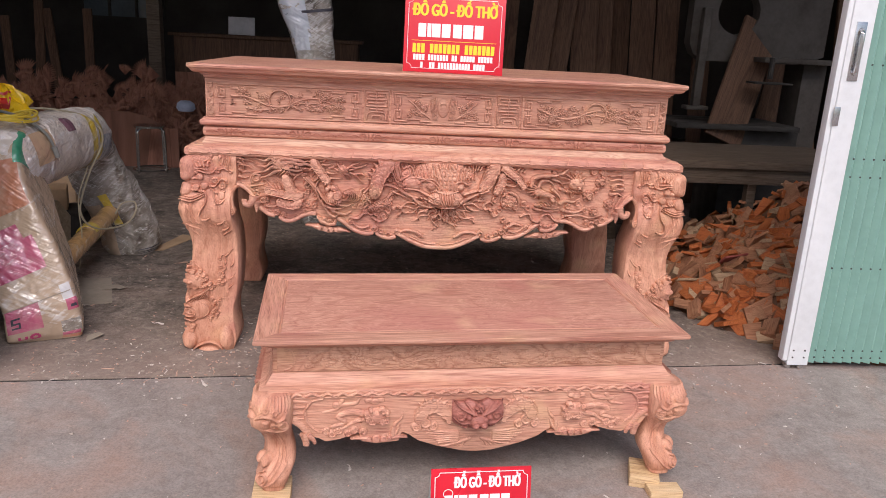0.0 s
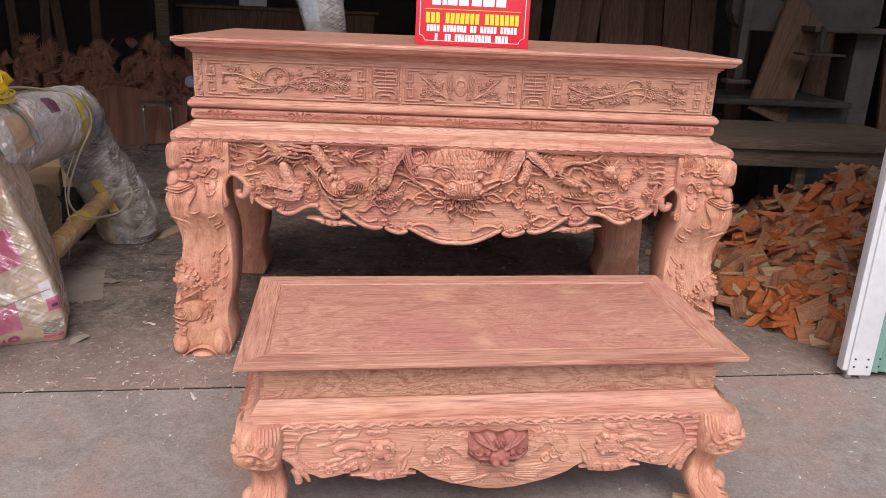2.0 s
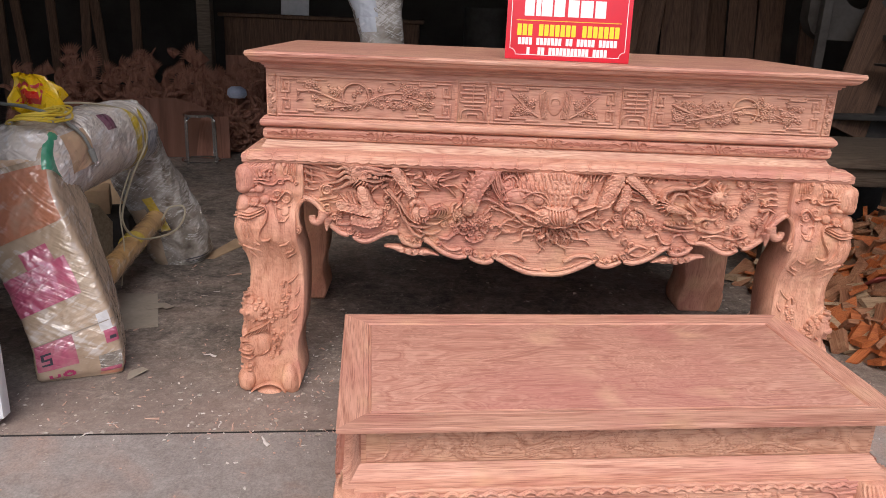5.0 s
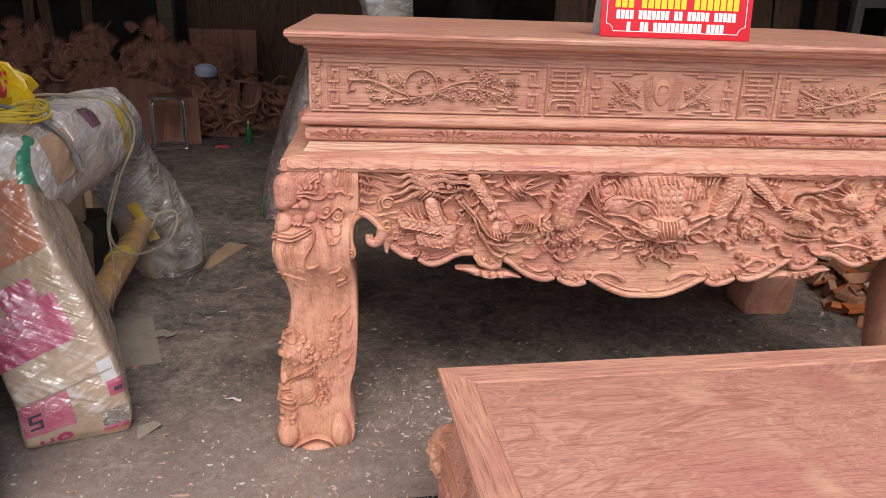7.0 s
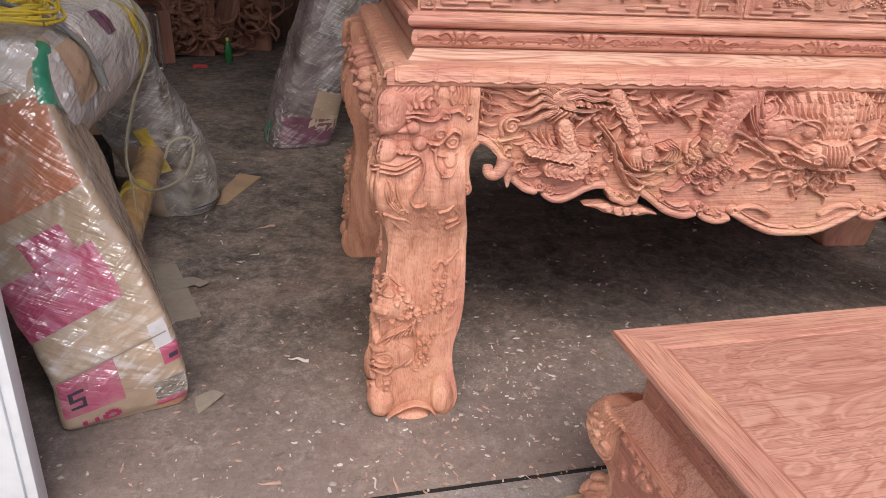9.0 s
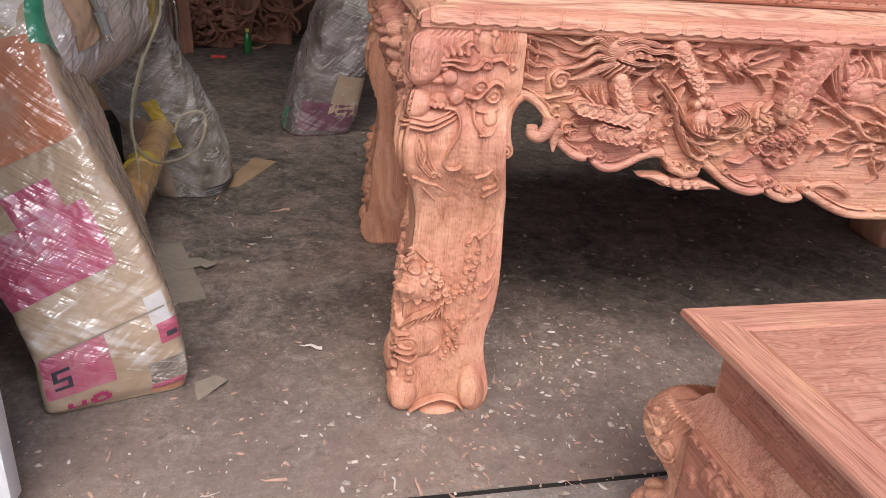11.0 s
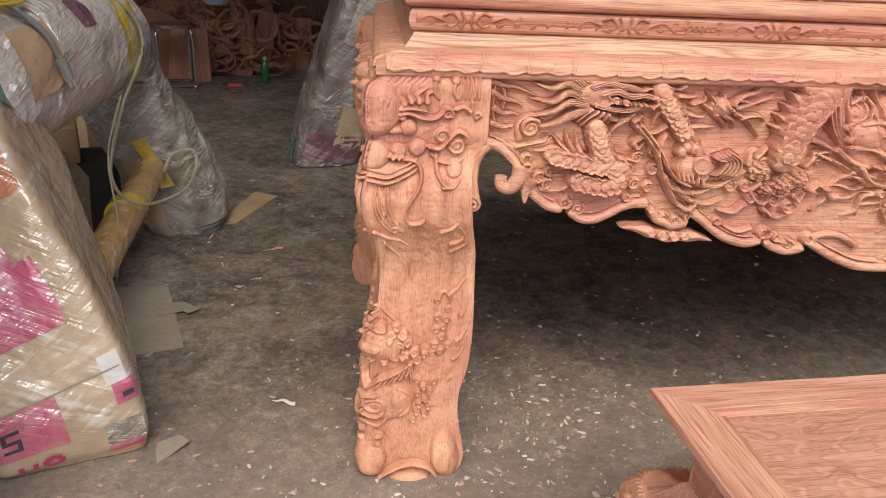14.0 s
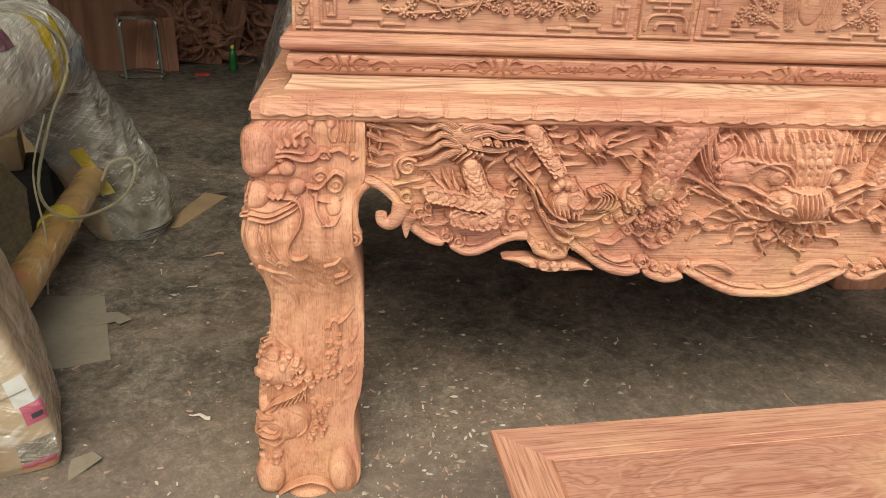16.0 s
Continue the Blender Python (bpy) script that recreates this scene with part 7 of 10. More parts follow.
def leg_carving(S, Z):
    """Mask with horn knob and whisker, leaves, lion on scroll and a cloven foot; S runs from the outer corner across a face."""
    r = Relief(S, Z)
    r.lump(-0.005, 0.825, 0.05, 0.052, 0.03, 0, 0, 0.5)
    r.lump(-0.011, 0.737, 0.036, 0.03, 0.03, 0, 0, 0.5)
    r.lump(0.015, 0.713, 0.05, 0.016, 0.012, 0, 0, 0.5)
    r.stroke([(-0.02, 0.791), (-0.021, 0.819), (-0.013, 0.847)], 0.0014, 0.001, 0.0022, 0, cut=True)
    r.stroke([(-0.01, 0.795), (-0.012, 0.82), (-0.003, 0.847)], 0.0014, 0.001, 0.0022, 0, cut=True)
    r.stroke([(-0.001, 0.798), (-0.002, 0.82), (0.006, 0.848)], 0.0014, 0.001, 0.0022, 0, cut=True)
    r.stroke([(0.009, 0.802), (0.008, 0.82), (0.016, 0.848)], 0.0014, 0.001, 0.0022, 0, cut=True)
    r.stroke([(0.019, 0.805), (0.017, 0.82), (0.025, 0.848)], 0.0014, 0.001, 0.0022, 0, cut=True)
    r.stroke([(0.019, 0.873), (0.03, 0.884), (0.036, 0.895)], 0.0016, 0.001, 0.003, 0, cut=True)
    r.stroke([(0.032, 0.873), (0.043, 0.884), (0.048, 0.895)], 0.0016, 0.001, 0.003, 0, cut=True)
    r.stroke([(0.045, 0.873), (0.055, 0.884), (0.061, 0.895)], 0.0016, 0.001, 0.003, 0, cut=True)
    r.stroke([(0.057, 0.874), (0.068, 0.885), (0.073, 0.896)], 0.0016, 0.001, 0.003, 0, cut=True)
    r.stroke([(0.07, 0.874), (0.081, 0.885), (0.086, 0.896)], 0.0016, 0.001, 0.003, 0, cut=True)
    r.stroke([(0.083, 0.874), (0.093, 0.885), (0.098, 0.896)], 0.0016, 0.001, 0.003, 0, cut=True)
    r.stroke([(0.063, 0.841), (0.057, 0.854), (0.06, 0.869)], 0.0075, 0.001, 0.011, 0.004, vein=0.3)
    r.stroke([(0.078, 0.841), (0.076, 0.854), (0.09, 0.865)], 0.0075, 0.001, 0.011, 0.004, vein=0.3)
    r.stroke([(0.05, 0.834), (0.042, 0.847), (0.037, 0.862)], 0.0075, 0.001, 0.011, 0.004, vein=0.3)
    r.stroke([(0.093, 0.841), (0.093, 0.854), (0.104, 0.859)], 0.0075, 0.001, 0.011, 0.004, vein=0.3)
    r.stroke([(0.048, 0.826), (0.029, 0.834), (0.01, 0.836)], 0.0075, 0.001, 0.011, 0.004, vein=0.3)
    r.stroke([(0.048, 0.809), (0.029, 0.814), (0.01, 0.802)], 0.0075, 0.001, 0.011, 0.004, vein=0.3)
    r.stroke([(0.041, 0.815), (0.061, 0.818), (0.084, 0.81), (0.109, 0.81), (0.123, 0.821), (0.127, 0.83)], 0.0045, 0.003, 0.013, 0.004)
    r.stroke([(0.04, 0.825), (0.066, 0.827), (0.093, 0.823)], 0.005, 0.003, 0.012, 0.003)
    r.lump(0.058, 0.792, 0.017, 0.016, 0.018, 0.002, 0, 0.5)
    r.lump(0.033, 0.786, 0.02, 0.008, 0.012, 0, 0, 0.5)
    r.curl(0.132, 0.819, 0.0105, 1.6, 0, 1, 0.0035, 0.013, 0)
    r.curl(0.138, 0.817, 0.008, 1.4, 180, -1, 0.003, 0.012, 0)
    r.stroke([(0.147, 0.827), (0.163, 0.831), (0.177, 0.822), (0.179, 0.842)], 0.0035, 0.002, 0.011, 0)
    r.curl(0.188, 0.815, 0.007, 1.4, 0, 1, 0.003, 0.01, 0)
    r.stroke([(0.156, 0.897), (0.16, 0.872), (0.155, 0.847)], 0.0022, 0.0018, 0.007, 0)
    r.stroke([(0.165, 0.897), (0.168, 0.872), (0.164, 0.847)], 0.0022, 0.0018, 0.007, 0)
    r.stroke([(0.173, 0.897), (0.175, 0.872), (0.172, 0.847)], 0.0022, 0.0018, 0.007, 0)
    r.stroke([(0.182, 0.898), (0.183, 0.872), (0.181, 0.847)], 0.0022, 0.0018, 0.007, 0)
    r.stroke([(0.19, 0.898), (0.19, 0.873), (0.19, 0.847)], 0.0022, 0.0018, 0.007, 0)
    r.lump(0.109, 0.885, 0.008, 0.009, 0.012, 0, 0, 0.5)
    r.lump(0.146, 0.882, 0.009, 0.01, 0.012, 0, 0, 0.5)
    r.stroke([(0.109, 0.885), (0.106, 0.86), (0.114, 0.846)], 0.005, 0.003, 0.008, 0)
    r.stroke([(0.146, 0.882), (0.142, 0.861), (0.149, 0.846)], 0.005, 0.003, 0.008, 0)
    r.curl(0.123, 0.776, 0.014, 1.5, 0, 1, 0.004, 0.012, 0)
    r.stroke([(0.098, 0.754), (0.12, 0.752), (0.137, 0.77), (0.153, 0.785), (0.169, 0.778), (0.172, 0.764)], 0.0042, 0.003, 0.013, 0.002)
    r.curl(0.153, 0.758, 0.016, 1.4, 200, 1, 0.0035, 0.011, 0)
    r.lump(0.076, 0.752, 0.018, 0.016, 0.018, 0, 0, 0.5)
    r.lump(0.04, 0.746, 0.016, 0.012, 0.016, 0.004, 0, 0.5)
    r.lump(0.025, 0.737, 0.005, 0.005, 0.008, 0.016, 0, 0.5)
    r.lump(0.03, 0.734, 0.005, 0.005, 0.008, 0.016, 0, 0.5)
    r.lump(0.036, 0.737, 0.005, 0.005, 0.008, 0.016, 0, 0.5)
    r.lump(0.041, 0.734, 0.005, 0.005, 0.008, 0.016, 0, 0.5)
    r.lump(0.047, 0.737, 0.005, 0.005, 0.008, 0.016, 0, 0.5)
    r.stroke([(-0.012, 0.711), (0.021, 0.706), (0.054, 0.718), (0.076, 0.731)], 0.0042, 0.002, 0.01, 0.006)
    r.stroke([(-0.012, 0.701), (0.021, 0.697), (0.054, 0.709), (0.076, 0.721)], 0.0042, 0.002, 0.01, 0.006)
    r.stroke([(-0.013, 0.692), (0.02, 0.687), (0.054, 0.699), (0.076, 0.711)], 0.0042, 0.002, 0.01, 0.006)
    r.stroke([(0.049, 0.73), (0.073, 0.726), (0.085, 0.704), (0.079, 0.674), (0.061, 0.643), (0.055, 0.618), (0.064, 0.603), (0.083, 0.603), (0.092, 0.608)], 0.0048, 0.003, 0.013, 0)
    r.stroke([(0.113, 0.738), (0.115, 0.71), (0.124, 0.69), (0.137, 0.678), (0.135, 0.692)], 0.005, 0.003, 0.012, 0)
    r.stroke([(0.128, 0.678), (0.149, 0.68), (0.16, 0.695)], 0.004, 0.002, 0.01, 0)
    r.stroke([(0.104, 0.74), (0.12, 0.726), (0.148, 0.723), (0.165, 0.731)], 0.004, 0.002, 0.01, 0)
    r.lump(0.148, 0.714, 0.016, 0.018, 0.01, 0, 0, 0.5)
    r.stroke([(-0.001, 0.677), (-0.005, 0.643), (0.004, 0.612), (0.029, 0.582)], 0.003, 0.002, 0.008, 0)
    r.stroke([(0.005, 0.677), (0.001, 0.643), (0.011, 0.612), (0.035, 0.582)], 0.003, 0.002, 0.008, 0)
    r.stroke([(0.01, 0.677), (0.008, 0.643), (0.017, 0.611), (0.041, 0.582)], 0.003, 0.002, 0.008, 0)
    r.stroke([(0.016, 0.677), (0.015, 0.643), (0.024, 0.611), (0.046, 0.582)], 0.003, 0.002, 0.008, 0)
    r.stroke([(0.021, 0.677), (0.022, 0.643), (0.031, 0.611), (0.052, 0.582)], 0.003, 0.002, 0.008, 0)
    r.curl(0.037, 0.586, 0.009, 1.4, 0, 1, 0.0028, 0.009, 0)
    r.stroke([(-0.005, 0.58), (0.023, 0.567), (0.046, 0.56), (0.063, 0.547)], 0.004, 0.001, 0.009, 0)
    r.stroke([(0.017, 0.554), (0.034, 0.534), (0.045, 0.521)], 0.0035, 0.001, 0.008, 0)
    r.stroke([(0.003, 0.667), (0.016, 0.63), (0.01, 0.603)], 0.004, 0.002, 0.01, 0)
    r.stroke([(0.129, 0.582), (0.15, 0.59), (0.161, 0.602)], 0.0045, 0.0012, 0.009, 0, vein=0.3)
    r.stroke([(0.15, 0.553), (0.168, 0.56), (0.176, 0.573), (0.167, 0.592)], 0.0045, 0.0012, 0.009, 0, vein=0.3)
    r.stroke([(0.151, 0.533), (0.171, 0.546), (0.183, 0.553)], 0.0045, 0.0012, 0.009, 0, vein=0.3)
    r.stroke([(0.152, 0.43), (0.17, 0.444), (0.185, 0.465)], 0.0036, 0.001, 0.009, 0, vein=0.3)
    r.stroke([(0.13, 0.417), (0.14, 0.438), (0.152, 0.43), (0.158, 0.409)], 0.0036, 0.001, 0.009, 0, vein=0.3)
    r.stroke([(0.179, 0.387), (0.189, 0.399), (0.191, 0.416)], 0.0036, 0.001, 0.009, 0, vein=0.3)
    r.stroke([(0.172, 0.329), (0.184, 0.336), (0.192, 0.351)], 0.0036, 0.001, 0.009, 0, vein=0.3)
    r.stroke([(0.166, 0.284), (0.181, 0.296), (0.188, 0.311)], 0.0036, 0.001, 0.009, 0, vein=0.3)
    r.curl(0.13, 0.417, 0.007, 1.3, 40, 1, 0.0025, 0.01, 0)
    r.curl(0.152, 0.399, 0.006, 1.3, 40, 1, 0.0025, 0.01, 0)
    r.curl(0.131, 0.381, 0.008, 1.3, 40, 1, 0.0025, 0.01, 0)
    r.curl(0.15, 0.376, 0.008, 1.3, 40, 1, 0.0025, 0.01, 0)
    r.curl(0.128, 0.352, 0.008, 1.3, 40, 1, 0.0025, 0.01, 0)
    r.curl(0.144, 0.359, 0.007, 1.3, 40, 1, 0.0025, 0.01, 0)
    r.curl(0.126, 0.318, 0.008, 1.3, 40, 1, 0.0025, 0.01, 0)
    r.curl(0.141, 0.337, 0.008, 1.3, 40, 1, 0.0025, 0.01, 0)
    r.curl(0.139, 0.303, 0.009, 1.3, 40, 1, 0.0025, 0.01, 0)
    r.curl(0.122, 0.3, 0.007, 1.3, 40, 1, 0.0025, 0.01, 0)
    r.curl(0.153, 0.317, 0.006, 1.3, 40, 1, 0.0025, 0.01, 0)
    r.curl(0.104, 0.293, 0.008, 1.3, 40, 1, 0.0025, 0.01, 0)
    r.lump(0.012, 0.32, 0.05, 0.04, 0.022, 0, 0, 0.5)
    r.lump(-0.02, 0.362, 0.02, 0.022, 0.016, 0.006, 0, 0.5)
    r.curl(-0.023, 0.373, 0.0085, 1.5, 0, 1, 0.0026, 0.009, 0.016)
    r.curl(-0.005, 0.383, 0.0095, 1.5, 70, -1, 0.0026, 0.009, 0.0153)
    r.curl(0.013, 0.361, 0.0105, 1.5, 140, 1, 0.0026, 0.009, 0.0146)
    r.curl(-0.004, 0.34, 0.0085, 1.5, 210, -1, 0.0026, 0.009, 0.0139)
    r.curl(-0.024, 0.34, 0.0095, 1.5, 280, 1, 0.0026, 0.009, 0.0132)
    r.curl(0.031, 0.346, 0.0105, 1.5, 350, -1, 0.0026, 0.009, 0.0125)
    r.curl(0.022, 0.32, 0.0085, 1.5, 420, 1, 0.0026, 0.009, 0.0118)
    r.curl(0.043, 0.361, 0.0095, 1.5, 490, -1, 0.0026, 0.009, 0.0111)
    r.curl(0.057, 0.346, 0.0105, 1.5, 560, 1, 0.0026, 0.009, 0.0104)
    r.curl(0.069, 0.328, 0.0085, 1.5, 630, -1, 0.0026, 0.009, 0.0097)
    r.curl(0.05, 0.32, 0.0095, 1.5, 700, 1, 0.0026, 0.009, 0.009)
    r.curl(0.082, 0.304, 0.0105, 1.5, 770, -1, 0.0026, 0.009, 0.0083)
    r.curl(0.064, 0.298, 0.0085, 1.5, 840, 1, 0.0026, 0.009, 0.0076)
    r.curl(0.042, 0.29, 0.0095, 1.5, 910, -1, 0.0026, 0.009, 0.0069)
    r.curl(0.017, 0.287, 0.0105, 1.5, 980, 1, 0.0026, 0.009, 0.0062)
    r.curl(-0.007, 0.288, 0.0085, 1.5, 1050, -1, 0.0026, 0.009, 0.0055)
    r.curl(-0.022, 0.303, 0.0095, 1.5, 1120, 1, 0.0026, 0.009, 0.0048)
    r.curl(0.088, 0.283, 0.0105, 1.5, 1190, -1, 0.0026, 0.009, 0.0041)
    r.curl(-0.001, 0.315, 0.0085, 1.5, 1260, 1, 0.0026, 0.009, 0.0034)
    r.lump(-0.001, 0.315, 0.012, 0.01, 0.01, 0.022, 0, 0.5)
    r.lump(0.03, 0.332, 0.008, 0.008, 0.01, 0.02, 0, 0.5)
    r.lump(0.057, 0.293, 0.007, 0.006, 0.012, 0.012, 0, 0.5)
    r.stroke([(0.014, 0.401), (0.031, 0.383), (0.043, 0.372)], 0.004, 0.002, 0.008, 0)
    r.lump(0.028, 0.187, 0.058, 0.05, 0.024, 0, 0, 0.5)
    r.stroke([(-0.012, 0.212), (0.01, 0.239), (0.047, 0.253), (0.076, 0.259)], 0.0026, 0.0014, 0.006, 0.016)
    r.stroke([(0.001, 0.217), (0.02, 0.242), (0.053, 0.258), (0.076, 0.254)], 0.0026, 0.0014, 0.006, 0.016)
    r.stroke([(0.013, 0.223), (0.03, 0.245), (0.058, 0.262), (0.076, 0.25)], 0.0026, 0.0014, 0.006, 0.016)
    r.stroke([(0.026, 0.229), (0.04, 0.247), (0.063, 0.267), (0.076, 0.245)], 0.0026, 0.0014, 0.006, 0.016)
    r.stroke([(0.038, 0.235), (0.05, 0.25), (0.068, 0.271), (0.076, 0.24)], 0.0026, 0.0014, 0.006, 0.016)
    r.stroke([(0.051, 0.241), (0.06, 0.253), (0.073, 0.276), (0.076, 0.236)], 0.0026, 0.0014, 0.006, 0.016)
    r.stroke([(0.064, 0.247), (0.07, 0.256), (0.078, 0.28), (0.076, 0.231)], 0.0026, 0.0014, 0.006, 0.016)
    r.curl(0.002, 0.175, 0.026, 2.3, 90, 1, 0.0038, 0.009, 0.02, False)
    r.curl(0.05, 0.17, 0.014, 1.4, 200, -1, 0.0035, 0.009, 0.014, False)
    r.stroke([(0.047, 0.218), (0.072, 0.201), (0.076, 0.169), (0.055, 0.149)], 0.0045, 0.003, 0.01, 0.01)
    r.curl(0.091, 0.232, 0.0072, 1.3, 0, 1, 0.0024, 0.009, 0.004)
    r.curl(0.104, 0.216, 0.0072, 1.3, 60, -1, 0.0024, 0.009, 0.004)
    r.curl(0.094, 0.201, 0.0072, 1.3, 120, 1, 0.0024, 0.009, 0.004)
    r.curl(0.11, 0.184, 0.0072, 1.3, 180, -1, 0.0024, 0.009, 0.004)
    r.curl(0.097, 0.174, 0.0072, 1.3, 240, 1, 0.0024, 0.009, 0.004)
    r.curl(0.11, 0.152, 0.0072, 1.3, 300, -1, 0.0024, 0.009, 0.004)
    r.curl(0.091, 0.153, 0.0072, 1.3, 360, 1, 0.0024, 0.009, 0.004)
    r.curl(0.127, 0.231, 0.0072, 1.3, 420, -1, 0.0024, 0.009, 0.004)
    r.curl(0.119, 0.205, 0.0072, 1.3, 480, 1, 0.0024, 0.009, 0.004)
    r.curl(0.084, 0.137, 0.0072, 1.3, 540, -1, 0.0024, 0.009, 0.004)
    r.curl(0.117, 0.168, 0.0072, 1.3, 600, 1, 0.0024, 0.009, 0.004)
    r.curl(0.007, 0.107, 0.011, 1.4, 0, 1, 0.003, 0.009, 0.008)
    r.stroke([(-0.018, 0.14), (0.007, 0.131), (0.027, 0.147)], 0.005, 0.003, 0.009, 0.01)
    r.curl(0.004, 0.082, 0.007, 1.3, 0, 1, 0.0025, 0.008, 0.008)
    r.stroke([(-0.014, 0.066), (0.006, 0.079), (0.02, 0.115)], 0.003, 0.001, 0.008, 0.004)
    r.lump(-0.012, 0.036, 0.034, 0.05, 0.03, 0, -25, 0.5)
    r.lump(0.157, 0.051, 0.032, 0.062, 0.026, 0, 8, 0.5)
    r.stroke([(0.004, -0.006), (0.038, 0.022), (0.077, 0.037), (0.117, 0.027), (0.144, -0.005)], 0.003, 0.003, 0.006, 0.012)
    r.lump(0.077, -0.009, 0.05, 0.026, 0.034, 0, 0, 0.5)
    r.H *= 0.88
    r.soften(2).crisp(1.2, 4, 0.003).crisp(0.4, 12, 0.003).tooled(0.003, 9)
    return r.H


def leg_mesh(flip_x, flip_y, fine):
    """A carved leg: front and outer faces carry the carving, the inner faces are plain."""
    nz, nf = (620, 150) if fine else (200, 50)
    zs = np.linspace(0.0, 0.889, nz)
    out, inn = leg_outline(zs)
    depth = 0.2
    sv = np.linspace(0, 1, nf)
    S = np.zeros((nz, nf))
    for i in range(nz):
        S[i] = sv * (1.1 + out[i] - inn[i])
    Zg = np.repeat(zs[:, None], nf, 1)
    Hc = leg_carving(S - out[:, None], Zg)
    fade = np.clip((1 - sv) * 12, 0, 1)[None]
    Hc = 1.0 * Hc * (0.25 + 0.75 * fade)
    sections = []
    for i in range(nz):
        xo, xi = -(1.1 + out[i]), -inn[i]
        w = xi - xo
        yf = FY - 0.012 - out[i] - 0.03 * max(0.0, 1 - zs[i] / 0.16)
        yb = yf + min(depth, w)
        hw = Hc[i]
        R = 0.022
        ring = []
        # front face from inner edge to the outer corner, then the outer face away to the back
        for k in range(nf - 1, -1, -1):
            t = sv[k]
            rr = max(0.0, 1 - t * w / R)
            y_in = R * (1 - math.sqrt(max(0.0, 1 - rr * rr)))
            ring.append((xo + t * w + (hw[k] * -0.7 * rr), yf - hw[k] * (1 - 0.3 * rr) + y_in * 0.6, zs[i]))
        for k in range(1, nf):
            t = sv[k]
            rr = max(0.0, 1 - t * w / R)
            x_in = R * (1 - math.sqrt(max(0.0, 1 - rr * rr)))
            ring.append((xo - hw[k] * (1 - 0.3 * rr) + x_in * 0.6, yf + t * (yb - yf) - (hw[k] * 0.7 * rr), zs[i]))
        ring.append((xo + 0.5 * w, yb, zs[i]))
        ring.append((xi - 0.01, yb, zs[i]))
        ring.append((xi, yb - 0.01, zs[i]))
        ring.append((xi, yf + 0.5 * (yb - yf), zs[i]))
        sections.append(ring)
    vs, fs = loft(sections)
    vs = np.array(vs)
    if flip_x:
        vs[:, 0] *= -1
    if flip_y:
        vs[:, 1] *= -1
    if flip_x == flip_y:
        fs = [f[::-1] for f in fs]
    return vs.tolist(), fs


for fx, fy in ((0, 0), (1, 0), (0, 1), (1, 1)):
    leg_v, leg_f = leg_mesh(fx, fy, not fy)
    leg = part("leg", ([(x - 0.035 * fy, y, z) for x, y, z in leg_v], leg_f), ROSE_LEG, altar, "" if fx or fy else "leg carved with a mask, a lion and a pawed foot", 180)
    s, q = (1 if fx else -1), (-1 if fy else 1)
    if fy:
        continue
    yy = q * (FY - 0.02)
    # the rim of the arch, which runs down the inner edge and rolls up in a small volute
    part("bracket", tubed([(s * 0.884, yy, 0.757), (s * 0.897, yy, 0.745), (s * 0.908, yy, 0.722), (s * 0.911, yy, 0.69), (s * 0.907, yy, 0.662), (s * 0.903, yy, 0.648)], 0.0085, 0.009, 8, 6, 0.9), ROSE_LEG, leg)
    volute = bmesh.new()
    tube(volute, [(s * (0.911 + (0.016 - 0.0135 * i / 20) * math.cos(0.9 + 0.55 * i)), yy - 0.006 * q - 0.0006 * i * q, 0.64 + (0.016 - 0.0135 * i / 20) * math.sin(0.9 + 0.55 * i)) for i in range(21)], 0.0045, 0.003, 7, 2)
    tube(volute, [(s * 0.911, yy - 0.008 * q, 0.64), (s * 0.911, yy + 0.03 * q, 0.64)], 0.0165, 0.0165, 18, 2)
    part("volute", volute, ROSE_LEG, leg)


# ---- low offering table ----
low = thing("low_table", pose(0.053, -0.757, 0, 0, 0, 4.8), "low unvarnished rosewood table with carved apron, standing on timber blocks", "low table")
LW, LD, LT = 0.711, 0.338, 0.507
lip = [(-0.001, LT), (0, LT - 0.001), (0.001, LT - 0.008), (-0.001, LT - 0.014), (-0.014, LT - 0.02), (-0.03, LT - 0.027), (-0.038, LT - 0.034), (-0.044, LT - 0.04), (-0.056, LT - 0.042)]
rim_in = 0.082
lip = [(-rim_in, LT - 0.012), (-rim_in, LT - 0.003), (-rim_in + 0.002, LT - 0.0005), (-rim_in + 0.004, LT - 0.0045), (-rim_in + 0.008, LT - 0.0045), (-rim_in + 0.01, LT - 0.0005), (-rim_in + 0.012, LT), (-rim_in + 0.02, LT), (-rim_in + 0.0215, LT - 0.0015), (-rim_in + 0.023, LT)] + lip
v, f = ring_loft(LW, LD, lip)
for k, nm in enumerate(("front_rail", "end_rail", "back_rail", "end_rail")):
    idx = [i for i in range(len(f)) if i % 4 == k]
    used = sorted({q for i in idx for q in f[i]})
    back = {q: i for i, q in enumerate(used)}
    part(nm, ([v[q] for q in used], [tuple(back[q] for q in f[i]) for i in idx]), ROSE if k % 2 == 0 else ROSE_SIDE, low, angle=30)
gx, gy = LW - rim_in, LD - rim_in
bm = boxed(-gx - 0.001, gx + 0.001, -gy - 0.001, gy + 0.001, LT - 0.03, LT - 0.002, 0.0008)
part("top_panel", bm, ROSE_TOP, low, "reddish flamed centre panel")
NW, ND = 0.655, 0.275
part("neck", ring_loft(NW, ND, [(0, LT - 0.03), (0, 0.366)], True, True), ROSE_OLIVE, low)
foot_m = [(0, 0.374), (0.006, 0.37), (0.012, 0.36), (0.02, 0.345), (0.03, 0.338), (0.042, 0.334), (0.05, 0.328)]
part("flared_moulding", ring_loft(NW, ND, foot_m), ROSE, low, angle=30)


